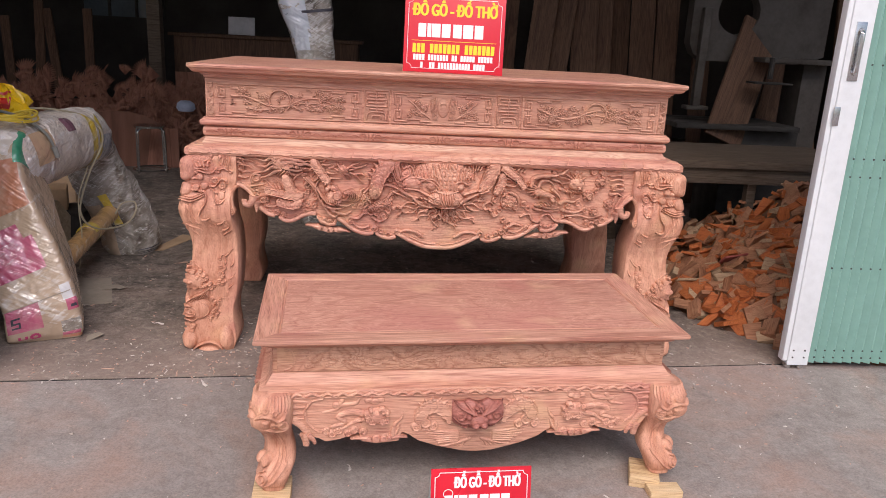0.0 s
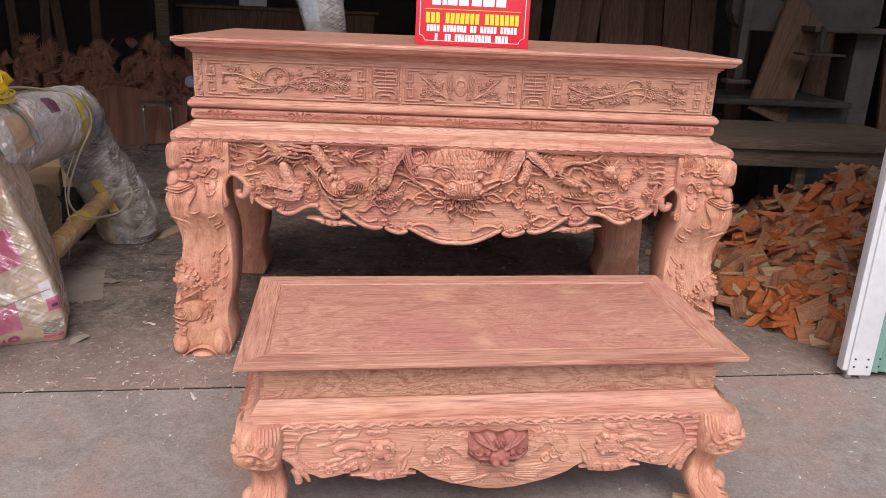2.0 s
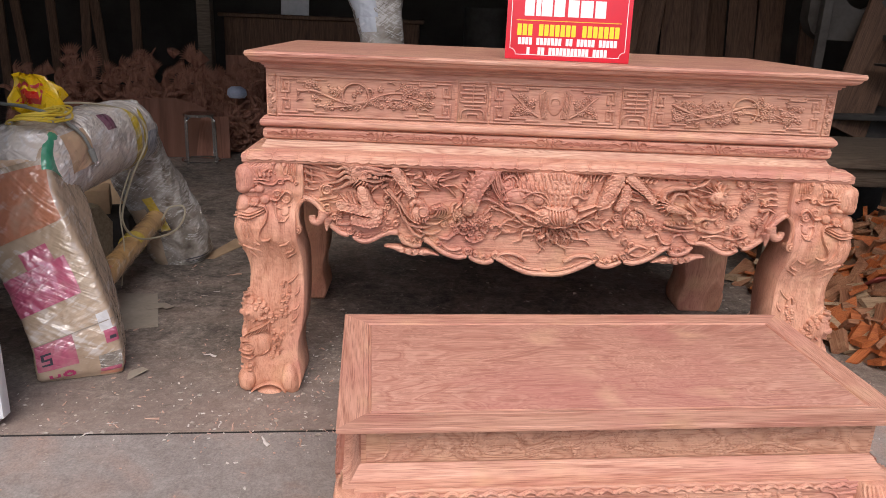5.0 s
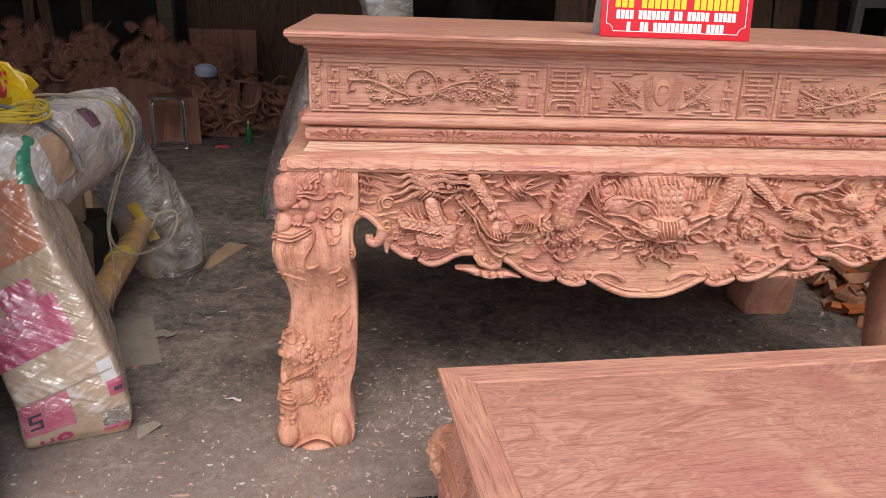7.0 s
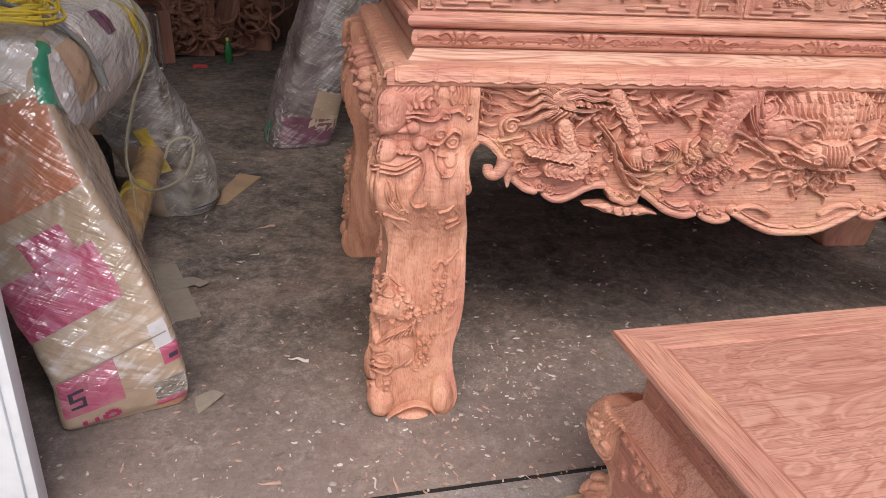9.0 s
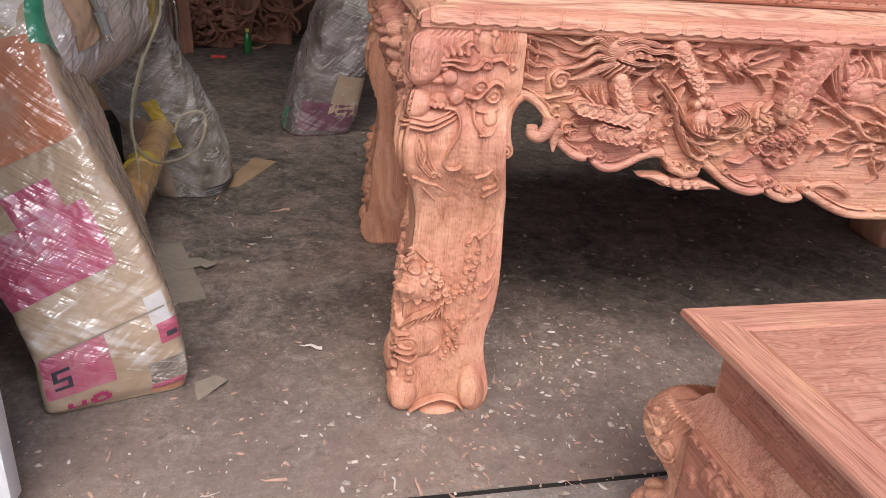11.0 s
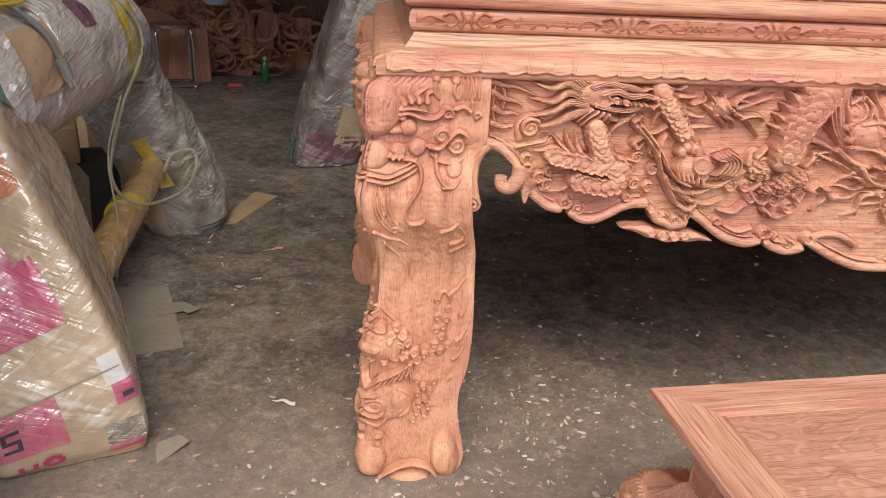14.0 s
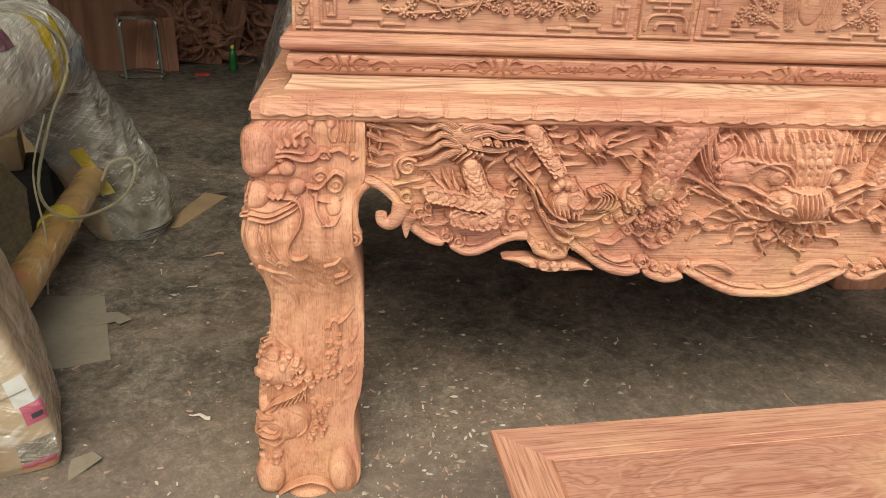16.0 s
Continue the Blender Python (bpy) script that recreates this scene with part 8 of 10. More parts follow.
def neck_carving(L, seed):
    X, Z = sheet(-L, L, int(2 * L / 0.0022), 0.378, 0.46, 40)
    r = Relief(X, Z)
    for s in (-1, 1):
        r.stroke([(s * (L - 0.025), 0.455), (s * (L - 0.045), 0.448), (s * (L - 0.055), 0.42), (s * (L - 0.045), 0.392), (s * (L - 0.025), 0.384)], 0.003, 0.003, 0.0035)
    rng = random.Random(seed)
    for i in range(int(420 * L)):
        x = rng.gauss(0.1, L * 0.2) if i % 3 == 0 else rng.uniform(-L * 0.86, L * 0.86)
        z = 0.42 + rng.uniform(-0.028, 0.028)
        if abs(x) > L - 0.07:
            continue
        k = rng.random()
        if k < 0.4:
            r.flower(x, z, rng.uniform(0.01, 0.016), 0.0042, 5, 0, rng.uniform(0, 70))
        elif k < 0.75:
            a = rng.uniform(-0.6, 0.6) + (math.pi if rng.random() < 0.5 else 0)
            r.stroke([(x, z), (x + 0.03 * math.cos(a), z + 0.016 * math.sin(a)), (x + 0.06 * math.cos(a + 0.3), z + 0.022 * math.sin(a + 0.3))], 0.003, 0.0012, 0.0038)
        else:
            r.curl(x, z, rng.uniform(0.008, 0.013), 1.4, rng.uniform(0, 360), 1, 0.0026, 0.004)
    r.H *= 0.6
    r.crisp(1.6, 2, 0.003)
    r.tooled(0.0004, seed)
    r.H += 0.001
    return r


part("neck_carving", board(neck_carving(NW - 0.012, 3), -ND - 0.002, 0.001), ROSE_OLIVE, low, "shallow carved band of branches", 180)
for s in (-1, 1):
    part("neck_carving", board(neck_carving(ND - 0.012, 5), 0, 0.001, pose(s * (NW + 0.002), 0, 0, 0, 0, 90 * s)), ROSE_RED_SIDE, low, "shallow carved band of branches", 180)


def low_edge(x):
    d = np.abs(np.asarray(x) - 0.01)
    return np.interp(d, [0, 0.05, 0.1, 0.14, 0.2, 0.23, 0.25, 0.258, 0.265, 0.3, 0.34, 0.385, 0.392, 0.4, 0.42, 0.46, 0.5, 0.52, 0.54, 0.56, 0.58, 0.6, 0.62],
                     [0.102, 0.106, 0.118, 0.128, 0.15, 0.172, 0.182, 0.18, 0.152, 0.148, 0.146, 0.154, 0.182, 0.186, 0.176, 0.164, 0.158, 0.17, 0.176, 0.18, 0.205, 0.225, 0.235])


def low_apron():
    X, Z = sheet(-0.605, 0.605, 600, low_edge, 0.333, 120)
    r = Relief(X, Z)
    L = 0.605
    for k in range(25):
        x = -L + 0.035 + k * 0.0472
        r.stroke([(x - 0.024, 0.32), (x - 0.012, 0.327), (x, 0.324), (x + 0.008, 0.3185), (x + 0.02, 0.3215), (x + 0.028, 0.326)], 0.0045, 0.0022, 0.009, 0.002, vein=0.4)
    r.stroke([(-L, 0.314), (L, 0.314)], 0.003, 0.003, 0.006, per=2)
    for s in (-1, 1):
        for k in range(5):
            r.stroke([(s * 0.603, 0.305 - 0.022 * k), (s * 0.575, 0.302 - 0.02 * k), (s * (0.54 + 0.004 * k), 0.298 - 0.018 * k)], 0.008, 0.001, 0.009)
        r.stroke([(s * 0.5, 0.31), (s * 0.535, 0.3), (s * 0.555, 0.265), (s * 0.545, 0.225), (s * 0.515, 0.195)], 0.004, 0.004, 0.008)
        r.stroke([(s * 0.59, 0.235), (s * 0.565, 0.215), (s * 0.545, 0.185)], 0.012, 0.01, 0.01)
        r.stroke([(s * 0.44, 0.3), (s * 0.46, 0.27), (s * 0.5, 0.262)], 0.009, 0.003, 0.008).stroke([(s * 0.46, 0.285), (s * 0.4, 0.29), (s * 0.385, 0.305)], 0.01, 0.003, 0.008)
        for a, b, q in ((0.335, 0.296, 0.012), (0.318, 0.3, 0.01), (0.355, 0.3, 0.01)):
            r.lump(s * a, b, q * 1.4, q, 0.009)
        r.lump(s * 0.33, 0.246, 0.036, 0.026, 0.03, 0.0)
        rng = random.Random(5)
        for k in range(14):
            r.curl(s * (0.33 + rng.uniform(-0.034, 0.034)), 0.246 + rng.uniform(-0.024, 0.024), rng.uniform(0.005, 0.009), 1.3, rng.uniform(0, 360), s, 0.0028, 0.01, 0.02)
        r.stroke([(s * 0.36, 0.25), (s * 0.41, 0.26), (s * 0.45, 0.245), (s * 0.43, 0.225), (s * 0.47, 0.21)], 0.012, 0.006, 0.012)
        r.stroke([(s * 0.36, 0.235), (s * 0.4, 0.225), (s * 0.44, 0.2)], 0.009, 0.004, 0.01)
        for a, b, q in ((0.47, 0.185, 0.014), (0.45, 0.195, 0.012), (0.49, 0.195, 0.011), (0.4, 0.195, 0.011), (0.3, 0.165, 0.012), (0.33, 0.16, 0.012), (0.37, 0.19, 0.01), (0.17, 0.215, 0.02), (0.2, 0.2, 0.015), (0.145, 0.2, 0.014), (0.42, 0.185, 0.01)):
            r.curl(s * a, b, q, 1.6, 60, s, 0.0042, 0.009)
        r.stroke([(s * 0.275, 0.175), (s * 0.27, 0.21), (s * 0.25, 0.23), (s * 0.24, 0.255)], 0.009, 0.001, 0.009).stroke([(s * 0.265, 0.18), (s * 0.255, 0.2), (s * 0.25, 0.215)], 0.006, 0.001, 0.009)
        r.scales([(s * 0.19, 0.225), (s * 0.175, 0.26), (s * 0.14, 0.275), (s * 0.105, 0.255), (s * 0.075, 0.225)], 0.016, 0.024, 0.016, 0.012, 0.002)
        for k in range(7):
            a = radians(20 + 26 * k)
            r.stroke([(s * (0.14 + 0.03 * math.cos(a)), 0.26 + 0.022 * math.sin(a)), (s * (0.14 + 0.065 * math.cos(a + 0.2)), 0.262 + 0.046 * math.sin(a + 0.2))], 0.005, 0.001, 0.008, per=4)
        for k in range(6):
            r.stroke([(s * 0.06, 0.175 - 0.006 * k), (s * 0.12, 0.18 - 0.008 * k), (s * (0.18 - 0.012 * k), 0.19 - 0.012 * k)], 0.005, 0.001, 0.007)
            r.stroke([(s * 0.02, 0.15), (s * (0.03 + 0.012 * k), 0.14 - 0.002 * k), (s * (0.04 + 0.016 * k), 0.122 + 0.001 * k)], 0.005, 0.001, 0.007)
    return r


r = low_apron()
r.H *= 0.75
r.crisp(1.7, 3, 0.004).tooled(0.0008, 2)
for s in (-1, 1):
    part("corner_block", boxed(s * 0.62 - 0.05, s * 0.62 + 0.05, -0.334, -0.26, 0.24, 0.335, 0.003), ROSE_CARVED, low)
la = part("apron", board(r, -0.335, 0.024), ROSE_CARVED, low, "front apron with shallow dragons and lions", 180)
for s in (-1, 1):
    part("cloud_lip", cloud_lip(0.01, s, 0.236, 0.422, 0.163, 0.163, 0.014, -0.336, 0.022), ROSE_CARVED, la)
    part("hook_scroll", tubed([(s * 0.56, -0.337, 0.19), (s * 0.552, -0.337, 0.165), (s * 0.552, -0.337, 0.148)], 0.016, 0.01, 8, 5, 0.8), ROSE_CARVED, la)
    part("hook_scroll", tubed([(s * 0.545, -0.337, 0.185), (s * 0.528, -0.337, 0.165), (s * 0.524, -0.337, 0.152)], 0.012, 0.006, 8, 5, 0.8), ROSE_CARVED, la)

# the heart-red dragon face in the middle of the apron, let in as a block of its own
X, Z = sheet(-0.085, 0.085, 110, lambda x: 0.2 + 0.02 * np.abs(x / 0.085) ** 2, lambda x: 0.302 - 0.01 * np.abs(np.cos(50 * x)), 80)
r = Relief(X, Z)
r.lump(0, 0.25, 0.095, 0.06, 0.035).lump(0, 0.238, 0.035, 0.026, 0.03, 0.03)
for s in (-1, 1):
    r.lump(s * 0.014, 0.228, 0.012, 0.01, 0.014, 0.056).lump(s * 0.034, 0.252, 0.011, 0.009, 0.02, 0.034)
    r.stroke([(s * 0.012, 0.262), (s * 0.04, 0.27), (s * 0.065, 0.285), (s * 0.08, 0.3)], 0.008, 0.002, 0.022, 0.03)
    r.stroke([(s * 0.02, 0.268), (s * 0.035, 0.285), (s * 0.05, 0.3)], 0.007, 0.002, 0.022, 0.026)
    r.stroke([(s * 0.03, 0.23), (s * 0.055, 0.225), (s * 0.08, 0.24)], 0.008, 0.003, 0.022, 0.022)
    r.curl(s * 0.06, 0.25, 0.014, 1.5, 0, s, 0.004, 0.02, 0.02)
    r.curl(s * 0.045, 0.215, 0.01, 1.5, 0, s, 0.0035, 0.018, 0.012)
r.flower(0, 0.282, 0.017, 0.02, 6, 0.03)
for k in range(6):
    r.lump(-0.02 + 0.008 * k, 0.215, 0.003, 0.006, 0.014, 0.035)
r.soften().tooled(0.0008, 6)
part("dragon_face", board(r, -0.339, 0.0), ROSE_DARK, low, "dragon face in dark heart-red wood", 180)


def low_side():
    X, Z = sheet(-0.235, 0.235, 220, lambda x: 0.19 - 0.06 * np.cos(x / 0.235 * 1.4), 0.333, 60)
    r = Relief(X, Z)
    rng = random.Random(8)
    for k in range(16):
        r.stroke([(-0.23 + 0.03 * k, 0.322), (-0.222 + 0.03 * k, 0.327), (-0.214 + 0.03 * k, 0.32)], 0.0035, 0.002, 0.01)
    for i in range(36):
        r.curl(rng.uniform(-0.21, 0.21), rng.uniform(0.18, 0.305), rng.uniform(0.01, 0.018), 1.6, rng.uniform(0, 360), rng.choice((-1, 1)), 0.004, 0.012)
    return r.soften().tooled(0.0006, 4)


for s in (-1, 1):
    part("side_apron", board(low_side(), 0.0, 0.024, pose(s * 0.712, 0, 0, 0, 0, 90 * s)), ROSE_RED_SIDE, low, "side apron in redder wood", 180)
part("back_apron", boxed(-0.6, 0.6, 0.31, 0.335, 0.19, 0.333), ROSE, low)


def low_leg_mesh(sx, sy):
    """A cabriole leg: a mask at the knee, in at the ankle, a swelling calf, out to a curled foot on a small pad."""
    zs = np.linspace(0.012, 0.333, 150)
    kz = [0.01, 0.026, 0.032, 0.06, 0.09, 0.12, 0.15, 0.18, 0.21, 0.24, 0.28, 0.31, 0.333]
    fwd = np.interp(zs, kz, [0.058, 0.058, 0.058, 0.056, 0.034, 0.014, 0.006, 0.012, 0.026, 0.04, 0.044, 0.034, 0.006])
    side = np.interp(zs, kz, [0.004, 0.004, 0.004, 0.002, -0.012, -0.018, -0.016, -0.01, -0.002, 0.003, 0.004, 0.002, -0.002])
    half = np.interp(zs, kz, [0.036, 0.037, 0.044, 0.052, 0.053, 0.049, 0.044, 0.044, 0.052, 0.06, 0.063, 0.062, 0.06])
    for _ in range(3):
        fwd, side = np.convolve(np.pad(fwd, 4, "edge"), np.ones(9) / 9, "valid"), np.convolve(np.pad(side, 4, "edge"), np.ones(9) / 9, "valid")
    n = 168
    ang = np.array([2 * math.pi * k / n for k in range(n)])
    S = np.repeat((((ang - radians(225)) + math.pi) % (2 * math.pi) - math.pi)[None] * 0.062, len(zs), 0)
    r = Relief(S, np.repeat(zs[:, None], n, 1))
    r.lump(0, 0.25, 0.04, 0.026, 0.014)
    for s in (-1, 1):
        for k in range(11):
            r.stroke([(s * (0.005 + 0.009 * k), 0.33), (s * (0.006 + 0.0095 * k), 0.31), (s * (0.01 + 0.009 * k), 0.292)], 0.0034, 0.0014, 0.005)
        r.lump(s * 0.032, 0.262, 0.011, 0.009, 0.013, 0.003)
        r.stroke([(s * 0.006, 0.272), (s * 0.026, 0.283), (s * 0.05, 0.276), (s * 0.066, 0.264), (s * 0.082, 0.274), (s * 0.085, 0.29)], 0.0055, 0.0025, 0.01, 0.002)
        r.curl(s * 0.058, 0.291, 0.009, 1.5, 0, s, 0.0032, 0.009).curl(s * 0.03, 0.298, 0.008, 1.5, 90, -s, 0.0032, 0.009).curl(s * 0.078, 0.246, 0.015, 1.7, 90, -s, 0.0042, 0.011)
        r.curl(s * 0.052, 0.246, 0.009, 1.5, 0, s, 0.003, 0.01)
        r.stroke([(s * 0.004, 0.238), (s * 0.03, 0.232), (s * 0.05, 0.224), (s * 0.075, 0.222), (s * 0.092, 0.232)], 0.0055, 0.003, 0.011, 0.002)
        r.stroke([(s * 0.008, 0.226), (s * 0.03, 0.22), (s * 0.05, 0.212), (s * 0.062, 0.204)], 0.0042, 0.002, 0.008, 0.001)
        r.stroke([(s * 0.02, 0.214), (s * 0.032, 0.196), (s * 0.024, 0.176)], 0.0045, 0.0015, 0.007)
        r.lump(s * 0.016 - 0.012, 0.11, 0.015, 0.016, 0.022, 0.002)
        for k in range(3):
            r.stroke([(s * (0.035 + 0.012 * k), 0.2), (s * (0.045 + 0.012 * k), 0.15), (s * (0.04 + 0.014 * k), 0.1), (s * (0.02 + 0.016 * k), 0.062)], 0.003, 0.002, 0.004)
    r.curl(0.006, 0.06, 0.024, 2.0, 90, 1, 0.0042, 0.008, 0.002, False)
    r.stroke([(-0.075, 0.1), (-0.045, 0.05), (0, 0.033), (0.045, 0.05), (0.075, 0.1)], 0.005, 0.005, 0.006)
    r.crisp(1.2, 3, 0.004).tooled(0.0006, 7)
    sections = []
    for i, z in enumerate(zs):
        ring = []
        for k in range(n):
            a = ang[k]
            c, s = math.cos(a), math.sin(a)
            q = half[i] / (abs(c) ** 2.8 + abs(s) ** 2.8) ** (1 / 2.8) + r.H[i, k]
            ring.append((-0.65 - side[i] + q * c, -0.284 - fwd[i] + q * s, z))
        sections.append(ring)
    vs, fs = loft(sections)
    vs = np.array(vs)
    vs[:, 0] *= -sx
    vs[:, 1] *= -sy
    if sx != sy:
        fs = [q[::-1] for q in fs]
    return vs.tolist(), fs


for sx, sy in ((-1, -1), (1, -1), (-1, 1), (1, 1)):
    part("leg", low_leg_mesh(sx, sy), ROSE_LEG, low, "cabriole leg with a carved mask at the knee", 180)
def yard_z(x, y):
    """The yard falls away gently from the shop's threshold."""
    return -0.035 * max(0.0, -0.272 + 0.085 * x - y) - 0.001


for x, y, w, d, a, z0, z1 in ((-0.658, -0.35, 0.06, 0.062, 4, None, 0.011), (0.61, -0.338, 0.05, 0.062, -16, None, 0.011), (0.645, -0.43, 0.056, 0.03, 2, None, -0.006), (-0.66, 0.35, 0.06, 0.06, 10, None, 0.011), (0.66, 0.35, 0.06, 0.06, -8, None, 0.011)):
    c = low.matrix_world @ Vector((x, y, 0))
    ob = part("timber_block", boxed(-w, w, -d, d, yard_z(c.x, c.y) - 0.002, z1, 0.003), PINE)
    ob.matrix_world = pose(c.x, c.y, 0.0, 0, 0, a)
    tagged(ob, "pale sawn timber block under the low table foot", "wood block", "blocks under the low table")


# ---- place: yard, shop shell, gates ----
def slab(name, x0, x1, y0, y1, z0, z1, material, label, category, bevel=0.0):
    ob = part(name, boxed(x0, x1, y0, y1, z0, z1, bevel) if bevel else boxed(x0, x1, y0, y1, z0, z1, 0.0), material)
    return tagged(ob, label, category, kind="structure")


JY = -0.272                                  # the joint between the yard and the shop floor
SK = 0.085                                   # its skew
bm = bmesh.new()
quad = [bm.verts.new(p) for p in ((-7.0, JY - 7 * SK + 0.017, 0), (6.2, JY + 6.2 * SK + 0.017, 0), (6.2, 9.2, 0), (-7.0, 9.2, 0))]
bm.faces.new(quad)
ext = bmesh.ops.extrude_face_region(bm, geom=list(bm.faces))
for g in ext["geom"]:
    if isinstance(g, bmesh.types.BMVert):
        g.co.z -= 0.1
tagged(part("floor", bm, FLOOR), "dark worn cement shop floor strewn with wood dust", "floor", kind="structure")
bm = bmesh.new()
near_row = [bm.verts.new(p) for p in ((90.0, JY + 90 * SK, -0.001), (6.2, JY + 6.2 * SK, -0.001), (-7.0, JY - 7 * SK, -0.001), (-90.0, JY - 90 * SK, -0.001))]
mid_row = [bm.verts.new((v.co.x, v.co.y - 5.0, -0.176)) for v in near_row]
far_row = [bm.verts.new((x, -130.0, -0.176)) for x in (90.0, 6.2, -7.0, -90.0)]
for ra, rb in ((near_row, mid_row), (mid_row, far_row)):
    for i in range(3):
        bm.faces.new((ra[i], ra[i + 1], rb[i + 1], rb[i]))
tagged(part("ground", bm, YARD), "grey cement yard dusted pink with sawdust", "ground", kind="structure")
bm = bmesh.new()
box(bm, -7.0, 6.2, -0.004, 0.022, -0.05, -0.005)
for v in bm.verts:
    v.co.y += JY + v.co.x * SK + 0.006
tagged(part("floor_joint", bm, JOINT), "dark dirty joint between two cement slabs", "floor joint", kind="structure")

slab("wall_back", -7.0, 6.2, 9.0, 9.2, 0, 4.2, WALL, "dusty plaster back wall, deep shade put into its colour", "wall")
slab("wall_left", -7.2, -7.0, -0.9, 9.2, 0, 4.2, WALL, "dusty plaster side wall, deep shade put into its colour", "wall")
slab("wall_right", 6.2, 6.4, 0.2, 9.2, 0, 4.2, WALL, "dusty plaster side wall, deep shade put into its colour", "wall")
slab("ceiling", -7.2, 6.4, -0.4, 9.2, 4.2, 4.35, ROOF, "dark sheet roof over the shop", "ceiling")
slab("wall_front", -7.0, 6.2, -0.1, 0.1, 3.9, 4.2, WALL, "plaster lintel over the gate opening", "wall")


def folding_gate(x0, y0, count, way, label):
    """A concertina gate: a white box-section end post with lock and handle, and narrow green pleats with rivets."""
    g = thing("folding_gate", pose(x0, y0, 0), label, "gate", "folding gates")
    post = part("end_post", boxed(0 if way > 0 else -0.1, 0.1 if way > 0 else 0, -0.03, 0.03, 0.02, 3.2, 0.004), WHITE, g, "white painted end post")
    part("stop_channel", boxed(-0.022 * way if way > 0 else 0, 0 if way > 0 else 0.022, -0.022, 0.022, 0.04, 3.2, 0.002), WHITE, g)
    plv = [(0, 0, 0.03), (0.024, -0.022, 0.03), (0.03, -0.022, 0.03), (0.046, 0.0, 0.03)]
    vs, fs = [], []
    for (x, y, z) in plv:
        for zz in (0.03, 3.15):
            vs += [(x, y, zz), (x, y + 0.0025, zz)]
    for i in range(3):
        a = 4 * i
        fs += [(a, a + 4, a + 6, a + 2), (a + 1, a + 3, a + 7, a + 5), (a, a + 1, a + 5, a + 4), (a + 2, a + 6, a + 7, a + 3)]
    fs += [(0, 2, 3, 1), (12, 13, 15, 14)]
    pleat = make_mesh("pleat", vs, fs, GREEN, 0)
    bm = bmesh.new()
    bmesh.ops.create_cone(bm, cap_ends=True, segments=8, radius1=0.0045, radius2=0.003, depth=0.004, matrix=Matrix.Rotation(radians(90), 4, "X"))
    riv = bpy.data.meshes.new("rivet")
    bm.to_mesh(riv)
    bm.free()
    riv.materials.append(RIVET)
    for i in range(count):
        x = (0.103 + 0.0465 * i) * way if way > 0 else -0.103 - 0.0465 * (i + 1)
        p = piece("pleat", pleat, g, pose(x, 0, 0))
        if i < 9 and way > 0:
            for z in (0.06, 0.095, 0.5, 0.92, 1.0, 1.4, 1.8, 1.88):
                piece("rivet", riv, p, pose(0.027, -0.0245, z))
    if way > 0:
        for z in (0.06, 0.095):
            for x in (0.02, 0.075):
                piece("rivet", riv, post, pose(x, -0.032, z))
        hb = bmesh.new()
        tube(hb, [(0.045, -0.032, 1.36), (0.045, -0.05, 1.375), (0.045, -0.052, 1.44), (0.045, -0.052, 1.52), (0.045, -0.032, 1.54)], 0.009, 0.009, 8, 4)
        part("pull_handle", hb, STEEL, post, "chrome pull handle")
        part("handle_plate", boxed(0.022, 0.068, -0.0345, -0.03, 1.33, 1.57, 0.002), STEEL, post)
        part("lock_plate", boxed(-0.006, 0.022, -0.034, -0.03, 1.14, 1.22, 0.002), STEEL, post, "steel lock plate")
        part("key_plate", boxed(0.03, 0.06, -0.034, -0.03, 1.66, 1.73, 0.002), STEEL, post)
        for x in (0.0, 0.06):
            part("roller", boxed(x, x + 0.025, -0.02, 0.02, 0.0, 0.03, 0.003), STEEL, post)
    return g


folding_gate(1.668, -0.15, 40, 1, "pale green folding steel gate with a white end post")
folding_gate(-1.878, -0.36, 40, -1, "pale green folding steel gate, its white end post scuffed")

# ---- wrapped furniture ----
def ring_at(c, ax, ay, n=40, power=3.0, turn=0.0, wob=0.0, seed=0.0, tilt=0.0, roll=0.0):
    """A rounded-square ring about c, lying level or tipped."""
    m = pose(*c, tilt, roll, turn)
    out = []
    for k in range(n):
        a = 2 * math.pi * k / n
        x, y = math.cos(a), math.sin(a)
        q = 1 / (abs(x) ** power + abs(y) ** power) ** (1 / power)
        q *= 1 + wob * noise.noise(Vector((x * 2.1 + seed, y * 2.1, c[2] * 9 + seed)))
        out.append(m @ Vector((ax * q * x, ay * q * y, 0)))
    return out


def lerp_rings(keys, steps, n=40, power=3.0, wob=0.03, seed=0.0):
    """Rings between key stations (x, y, z, half-width, half-depth, turn, tilt, roll)."""
    k = np.array(keys, float)
    line = spline(k, max(2, steps // (len(k) - 1)))
    return [ring_at(tuple(p[:3]), p[3], p[4], n, power, p[5], wob, seed, p[6], p[7]) for p in line]


wrapped = thing("wrapped_table", pose(-2.0, 0.75, 0), "table end wrapped in cartons and clear film on the cement", "wrapped furniture")
W0 = Vector((-2.0, 0.75, 0))


def local(rings, o):
    return [[p - o for p in ring] for ring in rings]


